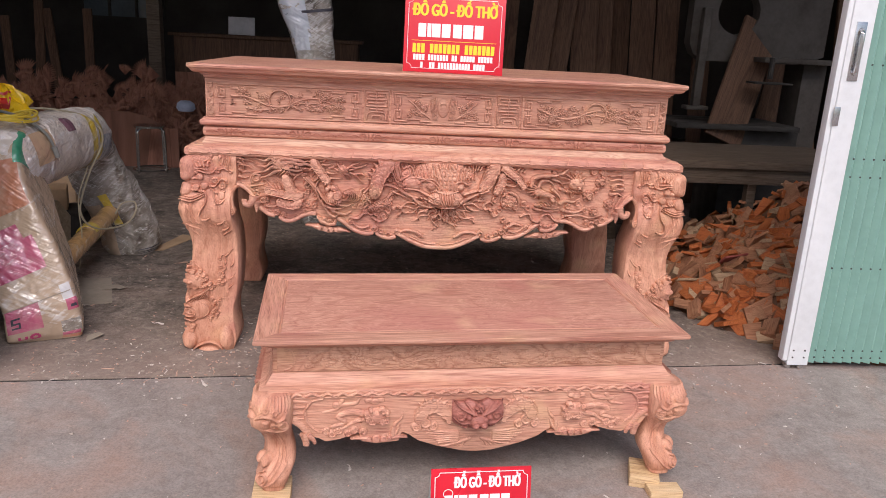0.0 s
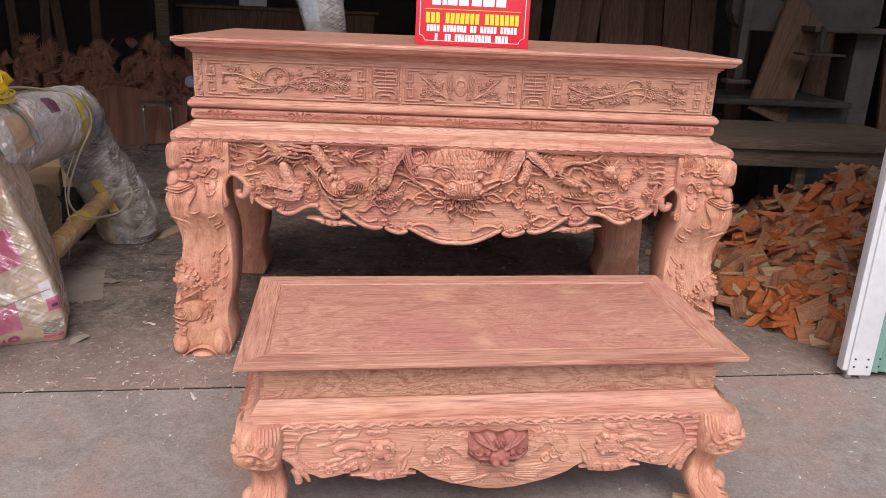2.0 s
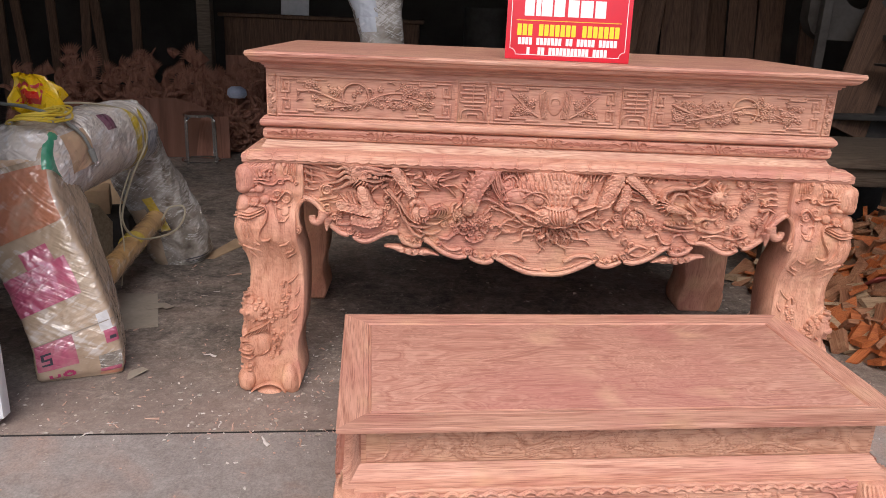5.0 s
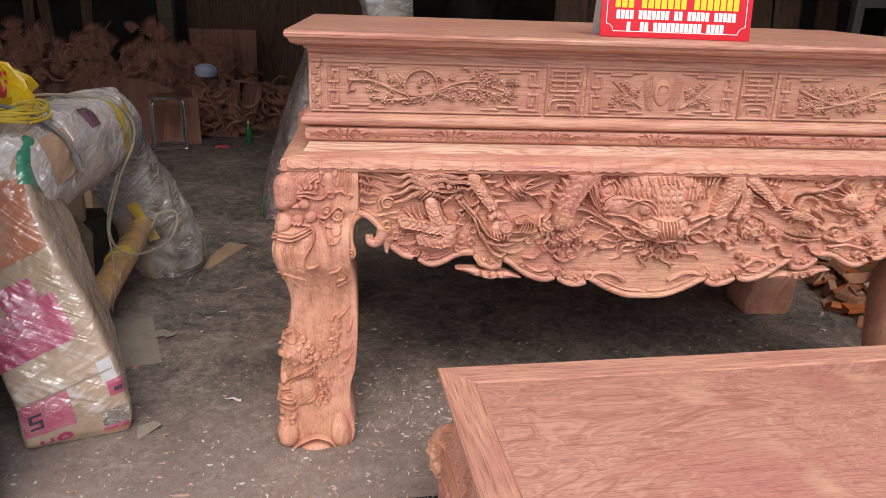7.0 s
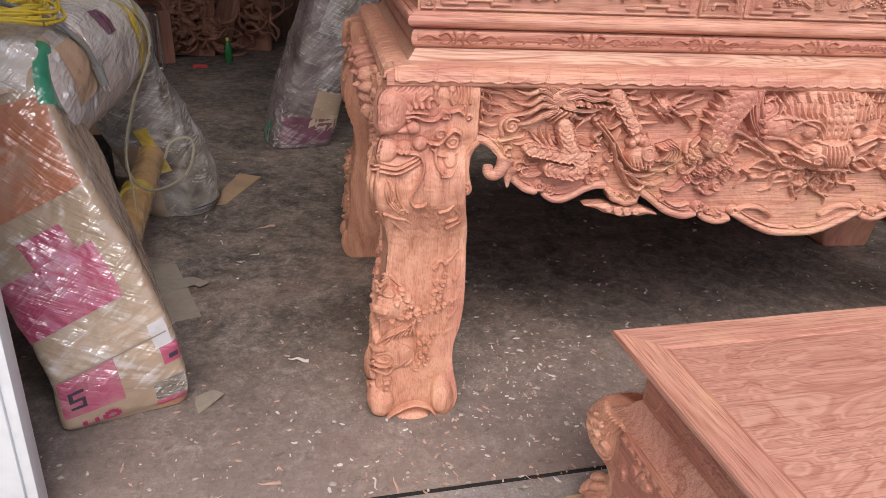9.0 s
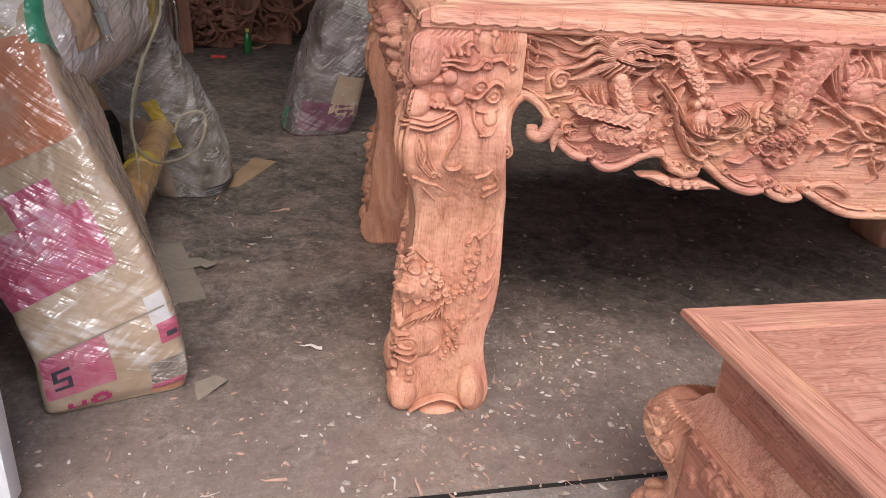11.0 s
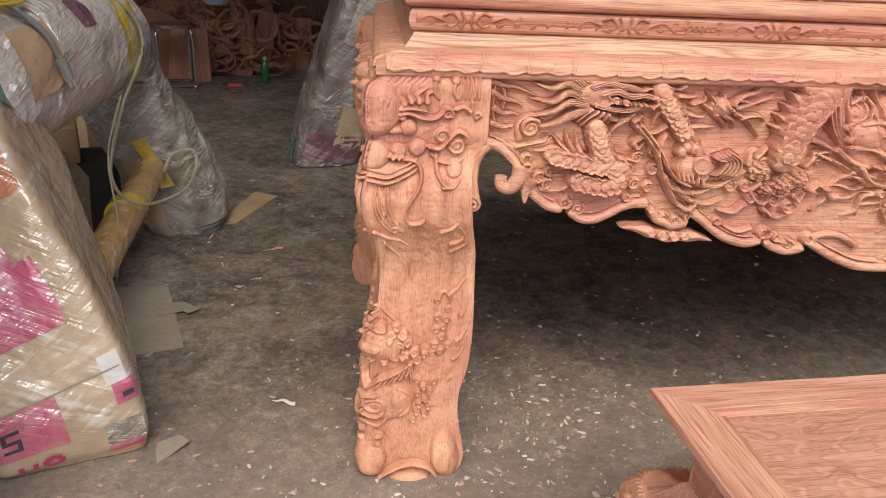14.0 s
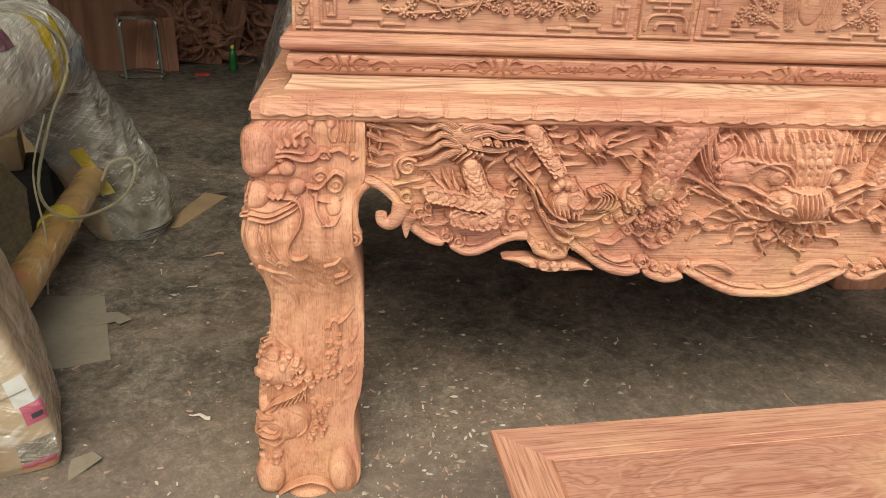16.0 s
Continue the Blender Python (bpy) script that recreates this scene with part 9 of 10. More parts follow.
def wrinkle(rings, amp, seed, size=16.0):
    """Tight film over soft packing: sharp folds that run round and along, pulled in between."""
    out = []
    n = len(rings[0])
    for ring in rings:
        c = sum((Vector(p) for p in ring), Vector()) / n
        row = []
        for p in ring:
            q = Vector(p)
            a = abs(noise.noise(Vector((q.x * size * 0.6 + seed, q.y * size * 0.6, q.z * size))))
            b = abs(noise.noise(Vector((q.x * size * 2.2, q.y * size * 2.2 + seed, q.z * size * 1.1))))
            s = noise.noise(Vector((q.x * 5, q.y * 5 + seed, q.z * 5)))
            row.append(q + (q - c).normalized() * amp * (1.6 * s - 1.3 * a - 0.8 * b))
        out.append(row)
    return out


near_keys = [(-1.813, 0.115, 0.004, 0.152, 0.128, 21, 0, 0), (-1.808, 0.115, 0.04, 0.162, 0.14, 21, -6, -8), (-1.825, 0.12, 0.2, 0.158, 0.142, 20, -14, -20), (-1.885, 0.15, 0.38, 0.16, 0.148, 17, -18, -24), (-1.97, 0.2, 0.56, 0.165, 0.155, 10, -24, -24), (-2.03, 0.27, 0.7, 0.165, 0.16, 8, -45, -14), (-2.04, 0.34, 0.78, 0.15, 0.14, 4, -70, -6)]
near = wrinkle(lerp_rings(near_keys, 120, 128, 11.0, 0.008, 1.0), 0.004, 1.0)
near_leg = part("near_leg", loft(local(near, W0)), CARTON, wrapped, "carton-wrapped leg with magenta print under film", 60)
beam_keys = [(-2.045, 0.16, 0.72, 0.15, 0.15, 0, -90, 0), (-2.035, 0.26, 0.765, 0.18, 0.175, 0, -90, 0), (-2.025, 0.5, 0.778, 0.182, 0.178, 0, -90, 0), (-2.015, 0.75, 0.782, 0.178, 0.172, 0, -90, 0), (-2.0, 1.0, 0.785, 0.17, 0.165, 0, -88, 0), (-1.995, 1.2, 0.775, 0.15, 0.15, 0, -80, 0), (-1.99, 1.3, 0.73, 0.1, 0.1, 0, -65, 0)]
beam_rings = wrinkle(lerp_rings(beam_keys, 140, 120, 2.5, 0.02, 5.0), 0.008, 5.0, 12.0)
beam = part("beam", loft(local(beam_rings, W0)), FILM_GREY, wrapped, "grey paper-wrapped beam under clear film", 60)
far_keys = [(-2.03, 1.22, 0.88, 0.1, 0.09, 0, 30, -10), (-2.03, 1.27, 0.76, 0.15, 0.13, 0, 20, -12), (-2.0, 1.35, 0.56, 0.155, 0.14, 0, 17, -14), (-1.95, 1.42, 0.39, 0.16, 0.145, 0, 17, -14), (-1.89, 1.47, 0.22, 0.165, 0.15, 0, 14, -12), (-1.86, 1.5, 0.06, 0.168, 0.155, 0, 4, -4), (-1.86, 1.5, 0.004, 0.15, 0.14, 0, 0, 0)]
far_rings = wrinkle(lerp_rings(far_keys[::-1], 120, 112, 2.8, 0.03, 9.0), 0.009, 9.0, 14.0)
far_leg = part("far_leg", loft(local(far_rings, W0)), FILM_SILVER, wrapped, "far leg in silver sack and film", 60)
tube_part = part("stretcher_tube", tubed([Vector((-1.86, 0.12, 0.2)) - W0, Vector((-1.88, 0.6, 0.235)) - W0, Vector((-1.925, 1.35, 0.29)) - W0], 0.056, 0.052, 24, 10), FILM_TUBE, wrapped, "kraft paper tube between the legs")
for y, mat in ((0.42, FILM_PINK), (0.5, FILM_ORANGE), (0.92, FILM_YELLOW)):
    x = -1.86 - 0.053 * (y - 0.12)
    z = 0.2 + 0.073 * (y - 0.12)
    part("tape_band", tubed([Vector((x, y - 0.03, z - 0.002)) - W0, Vector((x - 0.004, y + 0.04, z + 0.003)) - W0], 0.0585, 0.0582, 24, 2), mat, tube_part)


def decal(rings, v0, v1, u0, u1, material, name, parent, off=0.003, skew=0.0):
    """A patch of print, tape, carton or painted glare that follows a wrapped surface."""
    n, m = len(rings[0]), len(rings)
    rows, cols = 10, 14
    vs, fs = [], []
    cent = [sum((Vector(p) for p in ring), Vector()) / n for ring in rings]
    for j in range(rows + 1):
        for i in range(cols + 1):
            v = (v0 + (v1 - v0) * j / rows) * (m - 1)
            u = ((u0 + (u1 - u0) * i / cols + skew * j / rows) * n) % n
            a, b = min(int(v), m - 2), int(u)
            fv, fu = v - a, u - b
            def P(r_, q_):
                return Vector(rings[r_][q_ % n])
            p = (P(a, b) * (1 - fu) + P(a, b + 1) * fu) * (1 - fv) + (P(a + 1, b) * (1 - fu) + P(a + 1, b + 1) * fu) * fv
            c = cent[a] * (1 - fv) + cent[a + 1] * fv
            d = (p - c).normalized()
            vs.append(p + d * off)
    for j in range(rows):
        for i in range(cols):
            a = j * (cols + 1) + i
            fs.append((a, a + 1, a + cols + 2, a + cols + 1))
    return part(name, (vs, fs), material, parent, "", 60)


nl = local(near, W0)
# the FILM_SILVER patch is glare laid on as colour; the others are print
for v0, v1, u0, u1, mat in ((0.19, 0.3, 0.63, 0.75, FILM_PINK), (0.41, 0.53, 0.62, 0.83, FILM_PINK), (0.53, 0.58, 0.7, 0.8, FILM_PINK), (0.62, 0.8, 0.6, 0.87, FILM_ORANGE), (0.08, 0.125, 0.815, 0.87, FILM_PINK), (0.125, 0.2, 0.815, 0.875, FILM_SILVER),
                            (0.02, 0.07, 0.815, 0.88, FILM_ORANGE), (0.235, 0.275, 0.845, 0.88, FILM_PINK), (0.275, 0.33, 0.84, 0.87, FILM_WHITE), (0.78, 0.98, 0.86, 0.95, FILM_GREEN), (0.82, 0.99, 0.64, 0.83, FILM_PALE), (0.03, 0.1, 0.9, 0.97, FILM_PINK)):
    decal(nl, v0, v1, u0, u1, mat, "print_patch", near_leg)
for v0, v1, u0, u1, mat in ((0.215, 0.223, 0.645, 0.672, INK), (0.236, 0.244, 0.645, 0.672, INK), (0.257, 0.265, 0.645, 0.672, INK), (0.223, 0.236, 0.665, 0.672, INK), (0.244, 0.257, 0.645, 0.652, INK), (0.05, 0.055, 0.665, 0.7, INK), (0.245, 0.255, 0.855, 0.872, INK),
                            (0.115, 0.155, 0.655, 0.663, INK_PINK), (0.115, 0.155, 0.676, 0.684, INK_PINK), (0.115, 0.125, 0.655, 0.684, INK_PINK), (0.3, 0.303, 0.625, 0.88, CARDBOARD_GREY)):
    decal(nl, v0, v1, u0, u1, mat, "ink_mark", near_leg, 0.005)
for k in range(10):
    a0, a1 = 2 * math.pi * k / 10, 2 * math.pi * (k + 1) / 10
    ca, cb = 0.5 * (math.cos(a0) + math.cos(a1)), 0.5 * (math.sin(a0) + math.sin(a1))
    decal(nl, 0.136 + 0.024 * cb - 0.009, 0.136 + 0.024 * cb + 0.009, 0.712 + 0.016 * ca - 0.006, 0.712 + 0.016 * ca + 0.006, INK_PINK, "ink_mark", near_leg, 0.005)
bl = local(beam_rings, W0)
decal(bl, 0.68, 0.95, 0.98, 1.2, FILM_BLUE, "print_patch", beam)
decal(bl, 0.6, 0.64, 0.85, 1.25, FILM_YELLOW, "tape_strip", beam, skew=0.05)
decal(bl, 0.66, 0.7, 0.9, 1.25, FILM_YELLOW, "tape_strip", beam, skew=-0.04)
decal(bl, 0.2, 0.32, 0.88, 1.02, FILM_PALE, "print_patch", beam)
decal(bl, 0.44, 0.5, 0.85, 0.92, FILM_PURPLE, "print_patch", beam)
fl = local(far_rings, W0)
decal(fl, 0.36, 0.56, 0.74, 0.79, FILM_YELLOW, "tape_strip", far_leg, 0.006)
decal(fl, 0.0, 0.5, 0.6, 0.72, CARTON, "carton_patch", far_leg, 0.005)
for v in (0.06, 0.1, 0.14):
    decal(fl, v, v + 0.012, 0.8, 0.98, INK, "ink_mark", far_leg, 0.007, 0.03)

tall = thing("wrapped_pillar", pose(-1.37, 2.45, 0), "tall leaning furniture post wrapped in film and printed cartons", "wrapped furniture")
T0 = Vector((-1.37, 2.45, 0))
tall_keys = [(-1.38, 2.46, 0.003, 0.155, 0.14, 20, 0, 0), (-1.375, 2.455, 0.05, 0.17, 0.155, 20, 0, 4), (-1.25, 2.38, 0.5, 0.165, 0.15, 20, 6, 14), (-1.08, 2.28, 0.95, 0.165, 0.15, 20, 6, 18), (-1.03, 2.26, 1.1, 0.15, 0.14, 20, 6, 14)]
tl = local(wrinkle(lerp_rings(tall_keys, 140, 96, 4.5, 0.02, 3.0), 0.008, 3.0, 14.0), T0)
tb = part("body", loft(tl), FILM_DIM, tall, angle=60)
decal(tl, 0.07, 0.17, 0.6, 0.74, FILM_PURPLE, "print_patch", tb)
decal(tl, 0.22, 0.34, 0.62, 0.88, FILM_PURPLE, "print_patch", tb)
decal(tl, 0.12, 0.2, 0.8, 0.9, FILM_PURPLE, "print_patch", tb)
decal(tl, 0.57, 0.7, 0.66, 0.8, FILM_SILVER, "print_patch", tb)
decal(tl, 0.3, 0.42, 0.74, 0.92, CARTON, "carton_patch", tb)
decal(tl, 0.18, 0.3, 0.45, 0.53, FILM_GREEN, "print_patch", tb)
crateT = thing("wrapped_post", pose(-0.76, 2.4, 0), "upright furniture post wrapped in silver film and blue paper", "wrapped furniture")
T1 = Vector((-0.76, 2.4, 0))
post_keys = [(-0.72, 2.4, 0.003, 0.14, 0.13, 8, 0, 0), (-0.72, 2.4, 0.06, 0.15, 0.14, 8, 0, 0), (-0.74, 2.4, 0.7, 0.145, 0.14, 8, 0, -3), (-0.78, 2.4, 1.25, 0.145, 0.14, 8, 0, -5), (-0.85, 2.4, 1.65, 0.19, 0.15, 8, 0, -8), (-0.88, 2.4, 1.9, 0.17, 0.14, 8, 0, -8)]
pl = local(wrinkle(lerp_rings(post_keys, 120, 96, 4.5, 0.03, 13.0), 0.012, 13.0, 14.0), T1)
pb = part("body", loft(pl), FILM_SILVER, crateT, angle=60)
decal(pl, 0.66, 0.98, 0.6, 0.74, FILM_BLUE, "print_patch", pb)
decal(pl, 0.62, 0.7, 0.62, 0.72, FILM_BLUE, "print_patch", pb)
decal(pl, 0.74, 0.75, 0.6, 0.9, INK, "ink_mark", pb, 0.005, 0.04)


# ---- signs ----
def sign(name, m, w, h, tilt, brand_rows, label, depth=0.12):
    """A red printed easel sign: two boards hinged at the top like a tent, with a white line border."""
    s = thing(name, m, label, "sign")
    face = part("front_board", boxed(-w / 2, w / 2, -0.003, 0.003, 0, h, 0.001, pose(0, 0, 0, -tilt)), RED_SIGN, s, "red printed front")
    back_tilt = 14
    part("back_board", boxed(-w / 2, w / 2, -0.003, 0.003, 0, h * 0.99, 0.001, pose(0, h * math.sin(radians(tilt)) + h * math.sin(radians(back_tilt)), 0, back_tilt)), SIGN_BACK, s)
    F = pose(0, 0, 0, -tilt)
    b, t = w * 0.035, 0.0022
    def bar(x0, x1, z0, z1, mat, nm="print_bar"):
        return part(nm, boxed(x0, x1, -0.0042, -0.0031, z0, z1, 0.0, F), mat, face)
    c = w * 0.05
    for x0, x1, z0, z1 in ((-w / 2 + b + c, w / 2 - b - c, b, b + t), (-w / 2 + b + c, w / 2 - b - c, h - b - t, h - b), (-w / 2 + b, -w / 2 + b + t, b + c, h - b - c), (w / 2 - b - t, w / 2 - b, b + c, h - b - c)):
        bar(x0, x1, z0, z1, WHITE_PRINT, "border_line")
    for sx in (-1, 1):
        for z in (b, h - b):
            q = 1 if z == b else -1
            pts = [F @ Vector((sx * (w / 2 - b) - sx * c * math.cos(a), -0.0036, z + q * c * math.sin(a))) for a in np.linspace(0, math.pi / 2, 6)]
            part("border_corner", tubed(pts, t * 0.5, t * 0.5, 4, 2), WHITE_PRINT, face)
    for k in (-1, 0, 1):
        words("ĐỒ GỖ - ĐỒ THỜ", h * 0.21, brand_rows, face, F @ pose((0 if brand_rows is YELLOW else w * 0.06) + k * h * 0.008, -0.0034 - 0.00015 * k, h * 0.795, 90), 0.0006, h * 0.0024, w * (0.84 if brand_rows is YELLOW else 0.66))
    # the firm's name, numbers and address stay as bars
    x = -w * 0.36
    for k, L in enumerate((0.09, 0.045, 0.1, 0.1, 0.06, 0.1, 0.115, 0.1)):
        if k == 4:
            x += w * 0.012
            continue
        bar(x, x + w * L * 0.86, h * 0.455, h * 0.63, WHITE_PRINT)
        x += w * L
    bar(-w * 0.42, w * 0.42, h * 0.405, h * 0.411, YELLOW, "rule")
    x = -w * 0.41
    for k in range(19):
        if k not in (3, 11):
            bar(x, x + w * 0.034, h * 0.25, h * 0.37, YELLOW)
        x += w * 0.0435
    for z0, n in ((0.155, 27), (0.055, 22)):
        rng = random.Random(n)
        x = -w * 0.0148 * n
        for k in range(n):
            if rng.random() > 0.16:
                bar(x, x + w * 0.024, h * z0, h * (z0 + 0.075), WHITE_PRINT)
            x += w * 0.0296
    return s


sign("table_sign", pose(0.045, 0.125, TOP + 0.001, 0, 0, -5.2), 0.445, 0.335, 8, YELLOW, "red tent sign with yellow and white print on the altar")
lowsign = sign("floor_sign", pose(0.078, -1.35, yard_z(0.078, -1.42), 0, 0, 4), 0.308, 0.224, 10, WHITE_PRINT, "small red tent sign with white print standing on the yard")
bm = bmesh.new()
ringp = [(-0.112 + 0.014 * math.cos(a), -0.0355, 0.184 + 0.014 * math.sin(a)) for a in np.linspace(0, 2 * math.pi, 17)]
tube(bm, ringp, 0.0012, 0.0012, 5, 1)
part("emblem_ring", bm, WHITE_PRINT, lowsign)

# ---- floor litter by the wrapped table ----
def flat_card(name, outline, m, material, label, thick=0.004, curl=0.0):
    bm = bmesh.new()
    vs = [bm.verts.new((x, y, 0.001)) for x, y in outline]
    f = bm.faces.new(vs)
    e = bmesh.ops.extrude_face_region(bm, geom=[f])
    for g in e["geom"]:
        if isinstance(g, bmesh.types.BMVert):
            g.co.z += thick
    bmesh.ops.triangulate(bm, faces=list(bm.faces))
    ob = part(name, bm, material, angle=0)
    ob.matrix_world = m
    return tagged(ob, label, "cardboard")


flat_card("cardboard_sheet", ((-0.17, 0.2), (0.02, 0.2), (0.05, 0.12), (0.16, -0.19), (0.02, -0.24), (-0.2, -0.1)), pose(-1.81, 0.7, 0, 0, 0, 0), CARDBOARD_GREY, "torn grey cardboard sheet lying on the cement floor")
flat_card("cardboard_scrap", ((-0.1, 0.03), (0.03, 0.04), (0.09, -0.01), (0.06, -0.04), (0.04, -0.02), (-0.02, -0.05)), pose(-1.74, 0.74, 0.005, 0, -3, 0), CARDBOARD_GREY, "small torn scrap on the cardboard sheet", 0.003)
flat_card("cardboard_flap", ((-0.06, -0.2), (0.02, -0.18), (0.15, 0.17), (0.04, 0.22)), pose(-1.69, 1.68, 0), CARDBOARD, "brown cardboard flap lying on the floor")
flat_card("wrap_corner", ((-0.04, -0.04), (0.05, 0.0), (0.03, 0.035), (-0.02, 0.04)), pose(-1.575, 0.04, 0.002, 0, -14, 20), CARDBOARD_GREY, "loose torn corner of wrapping on the floor")


def stool(m):
    s = thing("steel_stool", m, "round stainless steel stool among the carvings", "stool")
    bm = bmesh.new()
    bmesh.ops.create_cone(bm, cap_ends=True, segments=28, radius1=0.145, radius2=0.15, depth=0.022, matrix=Matrix.Translation((0, 0, 0.452)))
    part("seat", bm, STEEL, s)
    for k in range(4):
        a = radians(45 + 90 * k)
        c, q = math.cos(a), math.sin(a)
        part("leg", tubed([(0.11 * c, 0.11 * q, 0.442), (0.155 * c, 0.155 * q, 0.425), (0.17 * c, 0.17 * q, 0.38), (0.175 * c, 0.175 * q, 0.1), (0.178 * c, 0.178 * q, 0.008)], 0.011, 0.011, 8, 5), STEEL, s)
    part("foot_ring", tubed([(0.17 * math.cos(a), 0.17 * math.sin(a), 0.03) for a in np.linspace(0, 2 * math.pi, 13)], 0.009, 0.009, 6, 3), STEEL, s)
    return s


stool(pose(-2.56, 4.26, 0, 0, 0, 20))

b = thing("drink_bottle", pose(-1.965, 4.62, 0) @ Matrix.Scale(0.9, 4), "small green plastic drink bottle with a yellow cap", "bottle")
prof = [(0.03, 0.0), (0.034, 0.006), (0.034, 0.05), (0.031, 0.06), (0.034, 0.07), (0.034, 0.13), (0.028, 0.155), (0.014, 0.18), (0.013, 0.19)]
part("body", loft([[(q * math.cos(a), q * math.sin(a), z) for a in np.linspace(0, 2 * math.pi, 20, endpoint=False)] for q, z in prof]), BOTTLE_GREEN, b)
part("cap", loft([[(q * math.cos(a), q * math.sin(a), z) for a in np.linspace(0, 2 * math.pi, 14, endpoint=False)] for q, z in ((0.016, 0.188), (0.016, 0.212), (0.014, 0.215))]), CAP_YELLOW, b)
ob = part("red_wrapper", boxed(-0.055, 0.055, -0.02, 0.02, 0, 0.022, 0.008), RED_PACK)
ob.matrix_world = pose(-2.16, 4.39, 0, 0, 0, 8)
tagged(ob, "crumpled red wrapper on the floor", "litter")

# ---- yellow bag and cables on the wrapped beam ----
bag = thing("plastic_bag", pose(-2.17, 0.7, 0.925), "crumpled yellow plastic bag with red print lying on the wrapped table", "bag")
sec = []
for i, (z, q, dx) in enumerate(((0.0, 0.07, 0), (0.02, 0.1, 0), (0.05, 0.105, 0.005), (0.08, 0.1, 0.01), (0.11, 0.09, 0.0), (0.135, 0.075, -0.01), (0.155, 0.05, -0.02), (0.165, 0.02, -0.03))):
    sec.append([(dx + (q + 0.05 * noise.noise(Vector((math.cos(a) * 2.6, math.sin(a) * 2.6, i * 0.7)))) * math.cos(a), (q * 0.8 + 0.05 * noise.noise(Vector((math.cos(a) * 2.6, math.sin(a) * 2.6, i * 0.7 + 9)))) * math.sin(a), z + 0.02 * noise.noise(Vector((math.cos(a) * 3, math.sin(a) * 3, 4)))) for a in np.linspace(0, 2 * math.pi, 40, endpoint=False)])
bb = part("body", loft(sec), BAG_YELLOW, bag, angle=28)
decal(sec, 0.3, 0.55, 0.64, 0.82, BAG_RED, "print_patch", bb, 0.002, 0.05)
decal(sec, 0.62, 0.7, 0.6, 0.85, BAG_RED, "print_patch", bb, 0.002, 0.05)

coil = thing("cable_coil", pose(-2.0, 0.36, 0.97), "loose coil of yellow cable lying on the wrapped beam", "cable")
rng = random.Random(2)
for k in range(7):
    a0, rr, ox, oy = rng.uniform(0, 6), 0.055 + 0.0085 * k, rng.uniform(-0.025, 0.025), rng.uniform(-0.05, 0.05)
    pts = []
    for a in np.linspace(a0, a0 + 6.2, 14):
        x, y = ox + rr * math.cos(a) + rng.uniform(-0.006, 0.006), oy + rr * 1.5 * math.sin(a) + rng.uniform(-0.006, 0.006)
        pts.append((x, y, math.sqrt(max(0.0, 0.185 ** 2 - (x - 0.025) ** 2)) - 0.185 + 0.004 + 0.005 * (k % 3)))
    part("loop", tubed(pts, 0.0045, 0.0045, 6, 4), CABLE_YELLOW, coil)
cable = thing("power_cable", pose(-2.0, 0.42, 0.9), "grey power cable with a two-pin plug hanging over the wrapped beam", "cable")
C0 = Vector((-2.0, 0.42, 0.9))
part("lead", tubed([Vector(p) - C0 for p in ((-2.25, 0.5, 0.99), (-2.08, 0.42, 0.99), (-1.94, 0.4, 0.955), (-1.86, 0.41, 0.89), (-1.835, 0.43, 0.82))], 0.007, 0.007, 8, 6), CABLE_GREY, cable)
part("plug", tubed([Vector(p) - C0 for p in ((-1.836, 0.428, 0.825), (-1.826, 0.436, 0.775))], 0.014, 0.012, 8, 2), CABLE_GREY, cable)
for dx in (-0.005, 0.007):
    part("pin", tubed([Vector((-1.826 + dx, 0.436, 0.777)) - C0, Vector((-1.822 + dx, 0.439, 0.757)) - C0], 0.002, 0.002, 5, 1), STEEL, cable)
loop = thing("hanging_cable", pose(-1.9, 0.9, 0.5), "tan cable looped from the beam round the tube", "cable")
C1 = Vector((-1.9, 0.9, 0.5))
part("lead", tubed([Vector(p) - C1 for p in ((-2.2, 0.6, 0.97), (-2.0, 0.8, 0.965), (-1.85, 0.95, 0.9), (-1.81, 0.98, 0.78), (-1.87, 0.9, 0.6), (-1.89, 0.8, 0.42), (-1.84, 0.86, 0.31), (-1.77, 1.1, 0.27), (-1.75, 1.25, 0.31), (-1.76, 1.28, 0.37), (-1.83, 1.26, 0.36), (-1.85, 1.2, 0.31))], 0.0055, 0.0055, 6, 6), CABLE_TAN, loop)
part("lead", tubed([Vector(p) - C1 for p in ((-1.84, 0.82, 0.66), (-1.87, 0.74, 0.5), (-1.86, 0.72, 0.3), (-1.88, 0.7, 0.12))], 0.0032, 0.0032, 6, 6), CABLE_TAN, loop)

# clutter under the wrapped table
def crate(name, m, w, d, h, material, label, category):
    ob = part(name, boxed(-w, w, -d, d, 0, h, 0.012), material)
    ob.matrix_world = m
    return tagged(ob, label, category)


sk = []
for i, (z, q) in enumerate(((0, 0.1), (0.05, 0.13), (0.2, 0.12), (0.32, 0.1), (0.4, 0.05))):
    sk.append([((q + 0.03 * noise.noise(Vector((math.cos(a) * 2, math.sin(a) * 2, i * 0.9)))) * math.cos(a), (q + 0.03 * noise.noise(Vector((math.cos(a) * 2, math.sin(a) * 2, i * 0.9 + 5)))) * math.sin(a), z) for a in np.linspace(0, 2 * math.pi, 24, endpoint=False)])
ob = part("woven_sack", loft(sk), SACK)
ob.matrix_world = pose(-2.24, 1.12, 0, 0, 6, 0)
tagged(ob, "sagging woven sack under the wrapped table", "sack")
crate("tool_case", pose(-2.34, 1.52, 0, 0, 0, 12), 0.2, 0.16, 0.26, SAW_DARK, "black tool case under the wrapped table", "case")
